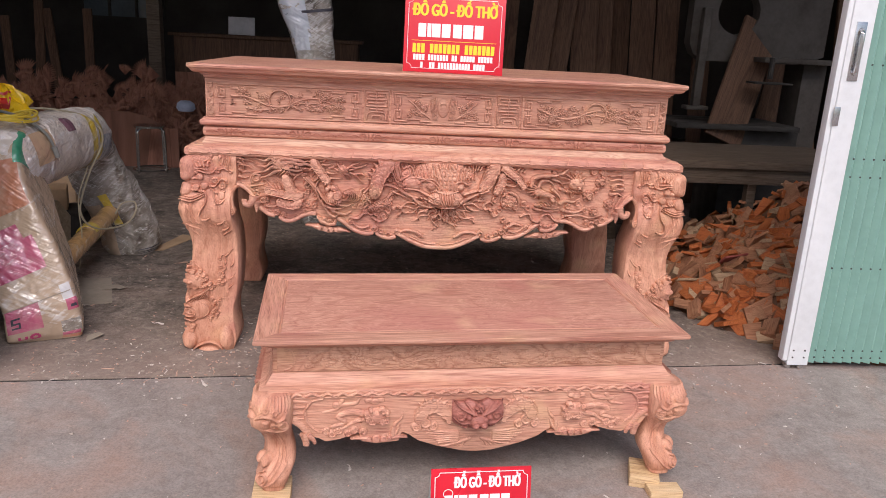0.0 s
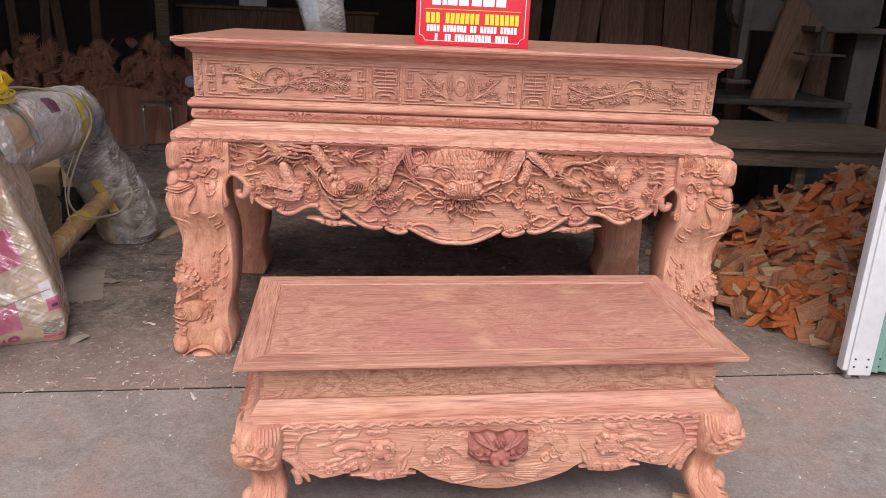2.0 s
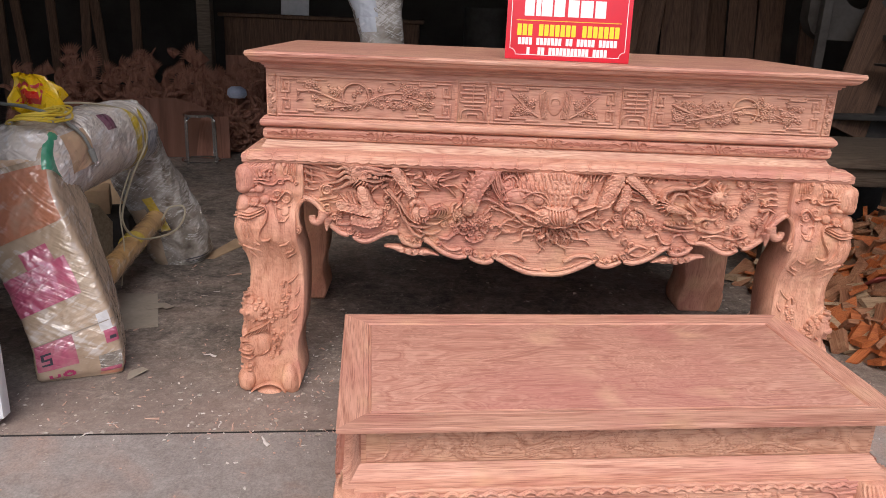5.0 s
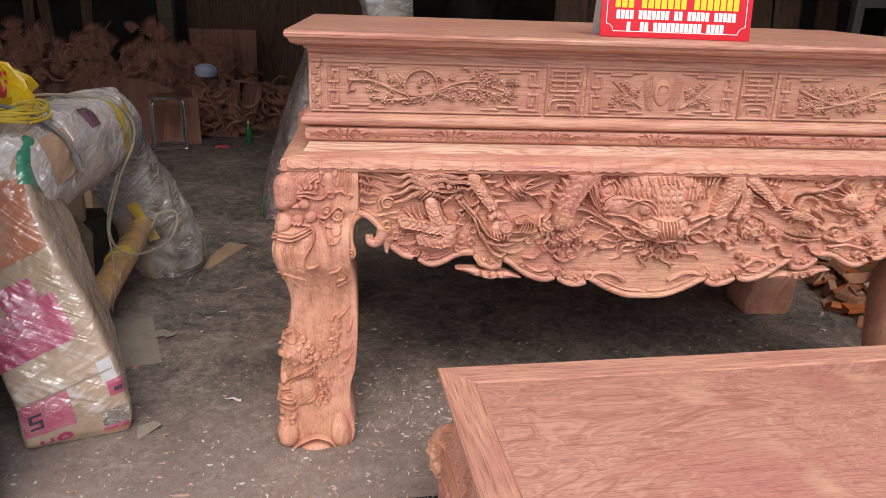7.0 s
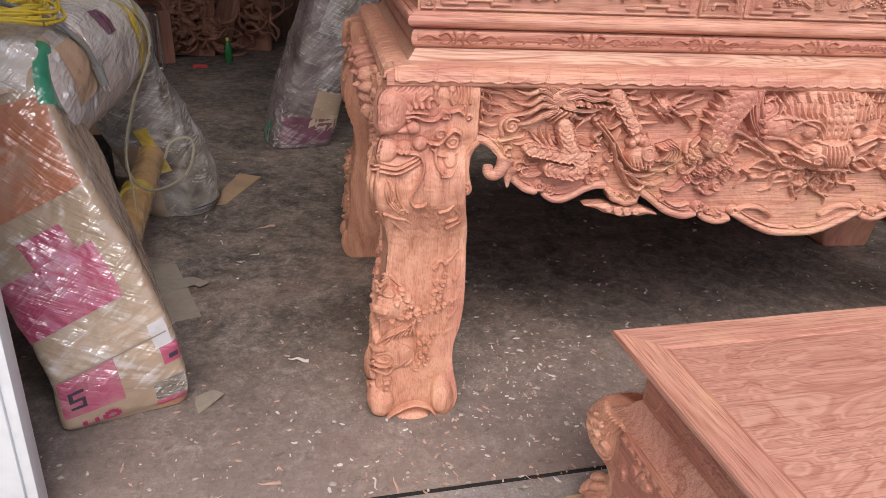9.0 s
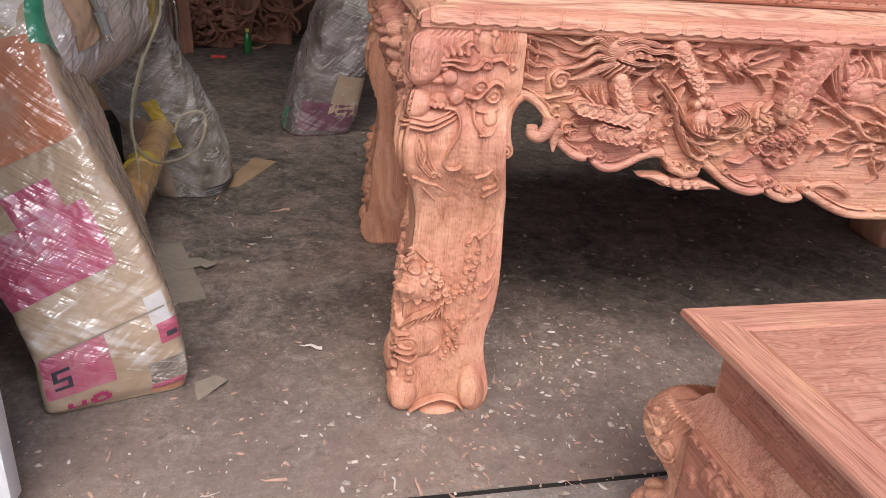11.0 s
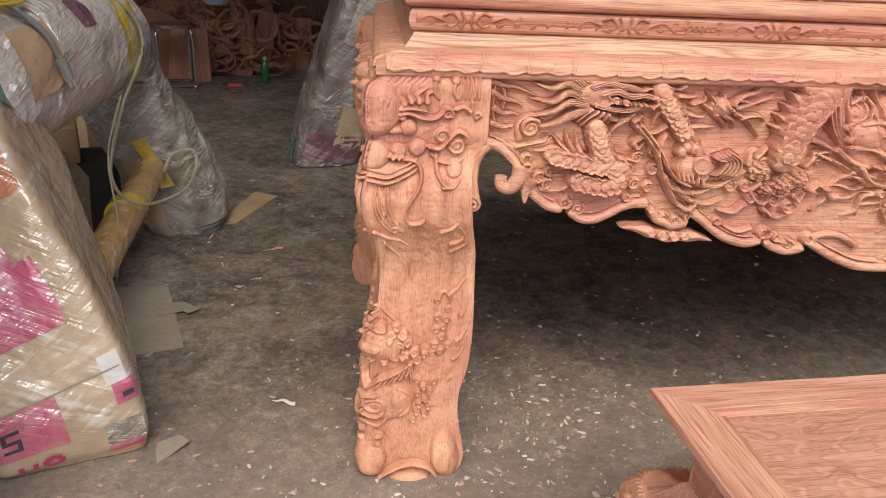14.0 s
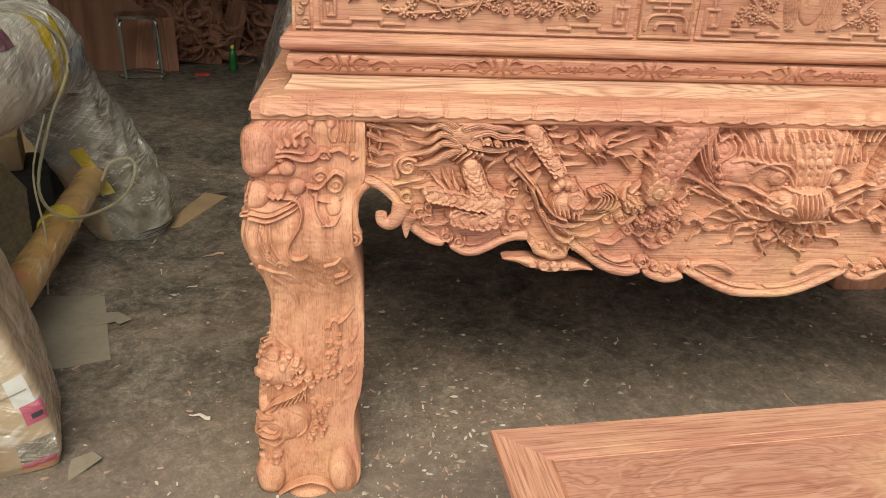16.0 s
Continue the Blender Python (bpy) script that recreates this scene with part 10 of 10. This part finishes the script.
crate("carton", pose(-2.52, 2.05, 0, 0, 0, -10), 0.2, 0.14, 0.42, CARDBOARD, "brown carton standing behind the tool case", "box")
crate("carton", pose(-2.36, 1.5, 0.262, 0, 0, 20), 0.11, 0.1, 0.14, CARDBOARD, "small brown carton on the tool case", "box")

# ---- right side: offcut pile, bench, bandsaw, planks ----
def heap(x, y):
    """Height of the offcut heap over the floor."""
    q = math.hypot((x - 2.35) / 1.0, (y - 1.05) / 1.2)
    return max(0.0, 0.62 * (1 - q) + 0.05 * math.sin(7 * x + 3 * y) * (1 - q))


V, F = [], []
for i in range(49):
    for j in range(49):
        x, y = 1.3 + 2.1 * i / 48, -0.2 + 2.5 * j / 48
        V.append((x, y, heap(x, y) - 0.012))
for i in range(48):
    for j in range(48):
        k = i * 49 + j
        F.append((k, k + 49, k + 50, k + 1))
# the dark sheet below the pieces supplies the shaded gaps
pile = part("offcut_heap", (V, F), HEAP_GAP_SHADE)
tagged(pile, "heap of orange and brown timber offcuts on the floor", "wood scraps", kind="stuff")
rng = random.Random(21)


def offcut_shape():
    w, d, t = rng.uniform(0.05, 0.14), rng.uniform(0.028, 0.075), rng.uniform(0.004, 0.017)
    n = rng.choice((4, 4, 4, 4, 4, 5, 3))
    pts = [(w * math.cos(a) * rng.uniform(0.75, 1.2), d * math.sin(a) * rng.uniform(0.75, 1.2)) for a in (2 * math.pi * (i + 0.5 + rng.uniform(-0.15, 0.15)) / n for i in range(n))]
    vs = [(x, y, -t) for x, y in pts] + [(x * rng.uniform(0.95, 1), y * rng.uniform(0.95, 1), t) for x, y in pts]
    return vs, [tuple(range(n))[::-1], tuple(range(n, 2 * n))] + [(i, (i + 1) % n, n + (i + 1) % n, n + i) for i in range(n)]


def on_heap(near):
    for _ in range(60):
        x, y = rng.uniform(1.3, 3.3), rng.uniform(-0.1, 2.1)
        h0 = heap(x, y)
        if (h0 > 0.004 or rng.random() < 0.05) and (y < 1.0) == near and not (x > 1.6 and y < 0.0):
            break
    gx, gy = (heap(x + 0.05, y) - h0) / 0.05, (heap(x, y + 0.05) - h0) / 0.05
    tilt = pose(0, 0, 0, math.degrees(math.atan(gy)) * 0.8 + rng.gauss(0, 25), -math.degrees(math.atan(gx)) * 0.8 + rng.gauss(0, 25), 0)
    return Matrix.Translation((x, y, h0 + rng.uniform(0.0, 0.035))) @ tilt @ pose(0, 0, 0, 0, 0, rng.gauss(-20, 50))


shapes = []
for k in range(12):
    vs, fs = offcut_shape()
    for mat in (OFFCUT, OFFCUT, OFFCUT_RED, OFFCUT_RED) + ((OFFCUT_PALE,) if k % 2 else (OFFCUT,)):
        shapes.append(make_mesh("offcut", vs, fs, mat, 0))
for i in range(290):
    piece("offcut", rng.choice(shapes), pile, on_heap(True))
for mat, count in ((OFFCUT, 300), (OFFCUT_PALE, 90), (OFFCUT_RED, 260)):
    V, F = [], []
    for i in range(count):
        vs, fs = offcut_shape()
        m, k = on_heap(i % 2 == 0), len(V)
        V += [tuple(m @ Vector(p)) for p in vs]
        F += [tuple(k + q for q in f_) for f_ in fs]
    tagged(part("loose_offcuts", (V, F), mat, pile, angle=0), kind="stuff")
crate("red_board", pose(1.78, 0.72, 0.27, -38, -8, 8), 0.075, 0.05, 0.014, RED_BOX, "dusty red board lying on the offcut heap", "board")

bench = thing("work_bench", pose(2.1, 1.75, 0), "dusty rough timber work bench", "bench")
part("bench_top", boxed(-0.75, 0.9, -0.42, 0.5, 0.7, 0.75, 0.006), OLD_WOOD, bench)
part("front_rail", boxed(-0.72, 0.87, -0.4, -0.36, 0.6, 0.698, 0.004), OLD_WOOD, bench)
for x, y in ((-0.6, -0.35), (0.06, -0.34), (0.8, -0.35), (-0.6, 0.42), (0.8, 0.42)):
    part("leg", boxed(x - 0.03, x + 0.03, y - 0.03, y + 0.03, 0, 0.698, 0.004), OLD_WOOD, bench)

saw = thing("bandsaw", pose(2.75, 2.75, 0), "old faded grey bandsaw with a round wheel opening", "machine")
bm = bmesh.new()
n = 32
outer = [(-0.55, 0.0), (-0.62, 0.12), (-0.62, 0.62), (-0.5, 0.78), (0.4, 0.78), (0.5, 0.6), (0.5, 0.0)]
hole = [(-0.25 + 0.17 * math.cos(2 * math.pi * k / n), 0.38 + 0.17 * math.sin(2 * math.pi * k / n)) for k in range(n)]
def saw_plate(y0, y1):
    vs, fs = [], []
    # ring between the wheel opening and the casting's outline
    out = []
    for (hx, hz) in hole:
        dx, dz = hx + 0.25, hz - 0.38
        s = 10.0
        for i in range(len(outer)):
            ax, az = outer[i]
            bx, bz = outer[(i + 1) % len(outer)]
            ex, ez = bx - ax, bz - az
            den = dx * ez - dz * ex
            if abs(den) < 1e-9:
                continue
            t = ((ax + 0.25) * ez - (az - 0.38) * ex) / den
            u = ((ax + 0.25) * dz - (az - 0.38) * dx) / den
            if t > 0 and 0 <= u <= 1:
                s = min(s, t)
        out.append((-0.25 + dx * s, 0.38 + dz * s))
    for y in (y0, y1):
        vs += [(x, y, z) for x, z in hole] + [(x, y, z) for x, z in out]
    for k in range(n):
        j = (k + 1) % n
        fs += [(k, j, n + j, n + k), (2 * n + j, 2 * n + k, 3 * n + k, 3 * n + j), (j, k, 2 * n + k, 2 * n + j), (n + k, n + j, 3 * n + j, 3 * n + k)]
    return vs, fs
bm.free()
v, f = saw_plate(-0.06, 0.06)
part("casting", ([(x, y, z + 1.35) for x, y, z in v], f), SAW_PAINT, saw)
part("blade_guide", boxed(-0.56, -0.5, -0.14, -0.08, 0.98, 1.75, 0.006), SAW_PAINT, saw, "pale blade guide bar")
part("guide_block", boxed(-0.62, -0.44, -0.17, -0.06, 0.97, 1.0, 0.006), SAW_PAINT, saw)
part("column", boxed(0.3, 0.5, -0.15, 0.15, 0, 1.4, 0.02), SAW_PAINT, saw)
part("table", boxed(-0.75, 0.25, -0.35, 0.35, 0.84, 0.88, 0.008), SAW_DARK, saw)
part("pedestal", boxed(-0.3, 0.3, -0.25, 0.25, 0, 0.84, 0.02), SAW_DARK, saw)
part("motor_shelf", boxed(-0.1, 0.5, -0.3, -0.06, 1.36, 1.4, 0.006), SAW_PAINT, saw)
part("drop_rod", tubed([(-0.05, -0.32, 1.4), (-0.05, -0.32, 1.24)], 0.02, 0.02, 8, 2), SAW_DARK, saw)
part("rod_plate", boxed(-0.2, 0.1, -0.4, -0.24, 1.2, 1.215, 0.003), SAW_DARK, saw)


def plank(m, w, t, h, material, label, group="planks leaning in the shop"):
    ob = part("plank", boxed(-w / 2, w / 2, -t / 2, t / 2, 0, h, 0.004), material)
    ob.matrix_world = m
    return tagged(ob, label, "plank", group)


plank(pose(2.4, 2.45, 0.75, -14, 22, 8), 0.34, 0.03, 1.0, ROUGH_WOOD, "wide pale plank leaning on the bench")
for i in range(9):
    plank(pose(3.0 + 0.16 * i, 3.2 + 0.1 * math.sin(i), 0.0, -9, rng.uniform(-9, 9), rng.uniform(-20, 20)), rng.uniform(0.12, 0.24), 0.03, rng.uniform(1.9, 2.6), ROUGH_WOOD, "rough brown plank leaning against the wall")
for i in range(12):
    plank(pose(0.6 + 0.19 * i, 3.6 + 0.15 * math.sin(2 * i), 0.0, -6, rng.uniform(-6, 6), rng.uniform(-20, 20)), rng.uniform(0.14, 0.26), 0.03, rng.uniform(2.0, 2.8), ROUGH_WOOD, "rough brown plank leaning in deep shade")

# ---- deep shop on the other side: carvings, post, cabinet, window ----
def carving_panel(m, w, h, seed, label, fans=10, branches=26, back=0.6):
    """A pierced root-wood carving: a board with winding branches, fans of leaves and curls standing out of it."""
    c = thing("wood_carving", m, label, "wood carving", "stored carvings")
    rng = random.Random(seed)
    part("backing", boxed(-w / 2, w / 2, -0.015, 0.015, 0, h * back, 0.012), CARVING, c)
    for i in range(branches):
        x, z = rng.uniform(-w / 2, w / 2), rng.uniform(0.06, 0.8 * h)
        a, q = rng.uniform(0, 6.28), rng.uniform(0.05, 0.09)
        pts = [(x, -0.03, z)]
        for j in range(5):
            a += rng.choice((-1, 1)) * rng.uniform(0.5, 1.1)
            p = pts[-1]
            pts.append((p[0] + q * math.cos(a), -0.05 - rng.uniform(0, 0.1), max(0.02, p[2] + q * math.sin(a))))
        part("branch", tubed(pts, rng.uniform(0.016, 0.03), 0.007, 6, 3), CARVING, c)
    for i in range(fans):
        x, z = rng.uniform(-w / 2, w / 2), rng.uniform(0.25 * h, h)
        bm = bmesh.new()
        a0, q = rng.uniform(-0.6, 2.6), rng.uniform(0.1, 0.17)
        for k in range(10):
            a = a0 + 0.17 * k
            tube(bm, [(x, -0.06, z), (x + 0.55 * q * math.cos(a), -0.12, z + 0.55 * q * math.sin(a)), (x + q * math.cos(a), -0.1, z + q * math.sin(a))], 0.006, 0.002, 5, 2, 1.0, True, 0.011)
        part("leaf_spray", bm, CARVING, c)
    return c


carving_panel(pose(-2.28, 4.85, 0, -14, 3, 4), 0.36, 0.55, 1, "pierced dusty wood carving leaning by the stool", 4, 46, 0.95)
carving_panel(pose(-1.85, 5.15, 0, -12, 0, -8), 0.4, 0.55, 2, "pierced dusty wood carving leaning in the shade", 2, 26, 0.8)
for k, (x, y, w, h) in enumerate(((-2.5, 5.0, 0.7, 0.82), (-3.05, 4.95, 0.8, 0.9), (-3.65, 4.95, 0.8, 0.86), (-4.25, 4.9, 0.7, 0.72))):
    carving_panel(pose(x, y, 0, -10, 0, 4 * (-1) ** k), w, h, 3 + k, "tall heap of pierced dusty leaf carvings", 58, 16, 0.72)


def round_board(m, w, h, label):
    """A slab with a bowed upper edge."""
    bm = bmesh.new()
    out = [(-w, 0), (w, 0)] + [(w * math.cos(a), h * 0.45 + h * 0.55 * math.sin(a)) for a in np.linspace(0, math.pi, 18)]
    vs = [bm.verts.new((x, 0, z)) for x, z in out]
    fc = bm.faces.new(vs)
    e = bmesh.ops.extrude_face_region(bm, geom=[fc])
    for g in e["geom"]:
        if isinstance(g, bmesh.types.BMVert):
            g.co.y += 0.035
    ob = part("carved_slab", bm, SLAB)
    ob.matrix_world = m
    return tagged(ob, label, "wood slab", "slabs by the carvings")


round_board(pose(-2.98, 4.5, 0, -14, 0, 3), 0.52, 0.56, "dusty brown slab with a bowed edge below the carvings")
round_board(pose(-3.95, 4.45, 0, -14, 0, 3), 0.45, 0.5, "dusty brown slab with a bowed edge below the carvings")
for x, y, w, h, a in ((-2.6, 4.5, 0.16, 0.4, 6), (-2.42, 4.52, 0.12, 0.4, -3), (-2.08, 4.95, 0.16, 0.5, 14)):
    plank(pose(x, y, 0, -16, a, 5), w, 0.03, h, CARVING, "dusty carved board leaning on the carvings", "boards by the carvings")
plank(pose(-2.3, 5.4, 0, -4, 0, 2), 0.62, 0.03, 0.92, CARVING, "upright brown board behind the carvings", "boards by the carvings")
lump = part("plastic_lump", loft([[((q + 0.02 * math.sin(5 * a)) * math.cos(a), q * 0.7 * math.sin(a), z) for a in np.linspace(0, 2 * math.pi, 18, endpoint=False)] for q, z in ((0.06, 0), (0.085, 0.03), (0.075, 0.08), (0.03, 0.11))]), BLUE_LUMP)
lump.matrix_world = pose(-2.33, 4.72, 0.56)
tagged(lump, "blue-grey plastic bundle on the carvings", "bundle")
ob = part("timber_post", boxed(-0.07, 0.07, -0.07, 0.07, 0, 4.2, 0.008), OLD_WOOD)
ob.matrix_world = pose(-2.82, 5.5, 0)
tagged(ob, "rough timber post that carries the roof", "post", kind="structure")
cab = thing("display_cabinet", pose(-1.5, 6.0, 0), "low brown wooden cabinet with things wrapped in film on top", "cabinet")
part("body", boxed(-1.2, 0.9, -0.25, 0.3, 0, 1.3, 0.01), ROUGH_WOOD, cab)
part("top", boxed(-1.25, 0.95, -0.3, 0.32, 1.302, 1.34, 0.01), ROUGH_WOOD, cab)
ob = part("card_sign", boxed(-0.15, 0.15, -0.003, 0.003, 0, 0.2, 0.001), SIGN_BACK)
ob.matrix_world = pose(-1.95, 5.85, 1.342, -8, 0, 0)
tagged(ob, "small dim printed card standing on the cabinet", "sign")
win = thing("window_1", pose(-4.3, 8.98, 1.5), "small dim barred window in the back wall", "window", kind="structure")
part("pane", boxed(-0.6, 0.6, -0.012, -0.004, 0, 0.9, 0.0), GLASS_GREY, win)
for x in (-0.6, -0.2, 0.2, 0.6):
    part("bar", boxed(x - 0.02, x + 0.02, -0.04, -0.012, 0, 0.9, 0.002), SAW_DARK, win)
for i in range(6):
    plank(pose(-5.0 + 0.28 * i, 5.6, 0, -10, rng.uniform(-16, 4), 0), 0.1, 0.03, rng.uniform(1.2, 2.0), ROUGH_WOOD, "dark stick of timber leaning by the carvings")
ob = part("steel_drum", loft([[(0.3 * math.cos(a), 0.3 * math.sin(a), z) for a in np.linspace(0, 2 * math.pi, 28, endpoint=False)] for z in (0, 1.5)]), SAW_DARK)
ob.matrix_world = pose(0.2, 6.2, 0)
tagged(ob, "tall grey metal drum in deep shade", "drum")

# ---- shavings and dust on the floor ----
shav = []
rng = random.Random(31)
for k in range(10):
    n = 5
    pts = [(0.01 * (i - n / 2) * rng.uniform(0.7, 1.3), rng.uniform(-0.004, 0.004), 0.003 + 0.003 * rng.random()) for i in range(n)]
    bm = bmesh.new()
    tube(bm, pts, rng.uniform(0.002, 0.0055), 0.001, 5, 2, 0.4)
    for mat in (CHIP, CHIP_GREY):
        me = bpy.data.meshes.new("shaving")
        bm.to_mesh(me)
        me.materials.append(mat)
        shav.append(me)
    bm.free()
for mat, count, nm in ((CHIP, 1300, "pink"), (CHIP_GREY, 800, "pale")):
    V, F = [], []
    for i in range(count):
        x, y = rng.uniform(-2.6, 2.4), rng.uniform(-1.9, 2.6)
        if rng.random() < 0.28:
            x, y = rng.gauss(-0.72, 0.3), rng.gauss(0.05, 0.22)
        if rng.random() < 0.25:
            x, y = rng.uniform(-2.0, 1.8), JY + x * SK + rng.gauss(0.02, 0.09)
        s, a, k = rng.uniform(0.2, 0.95) ** 2.2 + 0.08, rng.uniform(0, 6.28), len(V)
        L, w = 0.009 * s * rng.uniform(0.6, 1.8), 0.0045 * s
        n = 5
        ring = [(L * math.cos(2 * math.pi * q / n) * rng.uniform(0.6, 1.2), w * math.sin(2 * math.pi * q / n) * rng.uniform(0.6, 1.2)) for q in range(n)]
        c, q2 = math.cos(a), math.sin(a)
        g0 = yard_z(x, y)
        for zz in (0.0006, 0.0026):
            for px, py in ring:
                V.append((x + px * c - py * q2, y + px * q2 + py * c, g0 + zz * rng.uniform(0.6, 1.8)))
        F += [tuple(k + q for q in range(n))[::-1], tuple(k + n + q for q in range(n))] + [(k + q, k + (q + 1) % n, k + n + (q + 1) % n, k + n + q) for q in range(n)]
    tagged(part("wood_shavings", (V, F), mat, angle=0), "fine %s wood shavings scattered on the cement" % nm, "wood shavings", kind="stuff")
V, F = [], []
for i in range(430):
    x, y = rng.uniform(-2.1, 1.9), rng.uniform(-0.4, 2.3)
    if i % 4 == 0:
        x, y = rng.uniform(-1.9, 1.6), JY + x * SK + rng.gauss(0.05, 0.12)
    elif i % 4 == 1:
        x, y = rng.gauss(-0.6, 0.5), rng.gauss(0.45, 0.4)
    if math.hypot(x + 1.0, y - 0.08) < 0.17 or math.hypot(x + 1.8, y - 0.1) < 0.28:
        continue
    # a scrap of bark or paper-thin shaving, folded over itself
    k, q, g0, n = len(V), rng.uniform(0.003, 0.0115) * (1.5 if i % 9 == 0 else 1), yard_z(x, y), 6
    for j in range(n):
        a, rr = 2 * math.pi * j / n, q * rng.uniform(0.45, 1.25)
        V.append((x + rr * math.cos(a), y + rr * 0.7 * math.sin(a), g0 + 0.0012 + rng.uniform(0, 0.55) * q))
    V += [(x, y, g0 + 0.0012 + 0.7 * q), (x, y, g0 + 0.0006)]
    F += [(k + j, k + (j + 1) % n, k + n) for j in range(n)] + [(k + (j + 1) % n, k + j, k + n + 1) for j in range(n)]
tagged(part("shaving_flakes", (V, F), FLAKE, angle=0), "crumpled pale shaving flakes scattered on the cement", "wood shavings", kind="stuff")
for i in range(60):
    x, y = rng.uniform(-1.9, 1.6), rng.uniform(-1.6, 1.6)
    if i < 12:
        x, y = rng.uniform(-1.6, -0.6), JY + rng.gauss(-0.08, 0.04)
    if math.hypot(x + 1.0, y - 0.05) < 0.2 or math.hypot(x + 1.8, y - 0.05) < 0.3:
        continue
    ob = piece("wood_chip", rng.choice(shav), None, pose(x, y, yard_z(x, y) + 0.001, 0, 0, rng.uniform(0, 360)) @ Matrix.Scale(rng.uniform(0.6, 1.7), 4))
    tagged(ob, "curled pale wood chip on the cement", "wood chip", "loose chips")
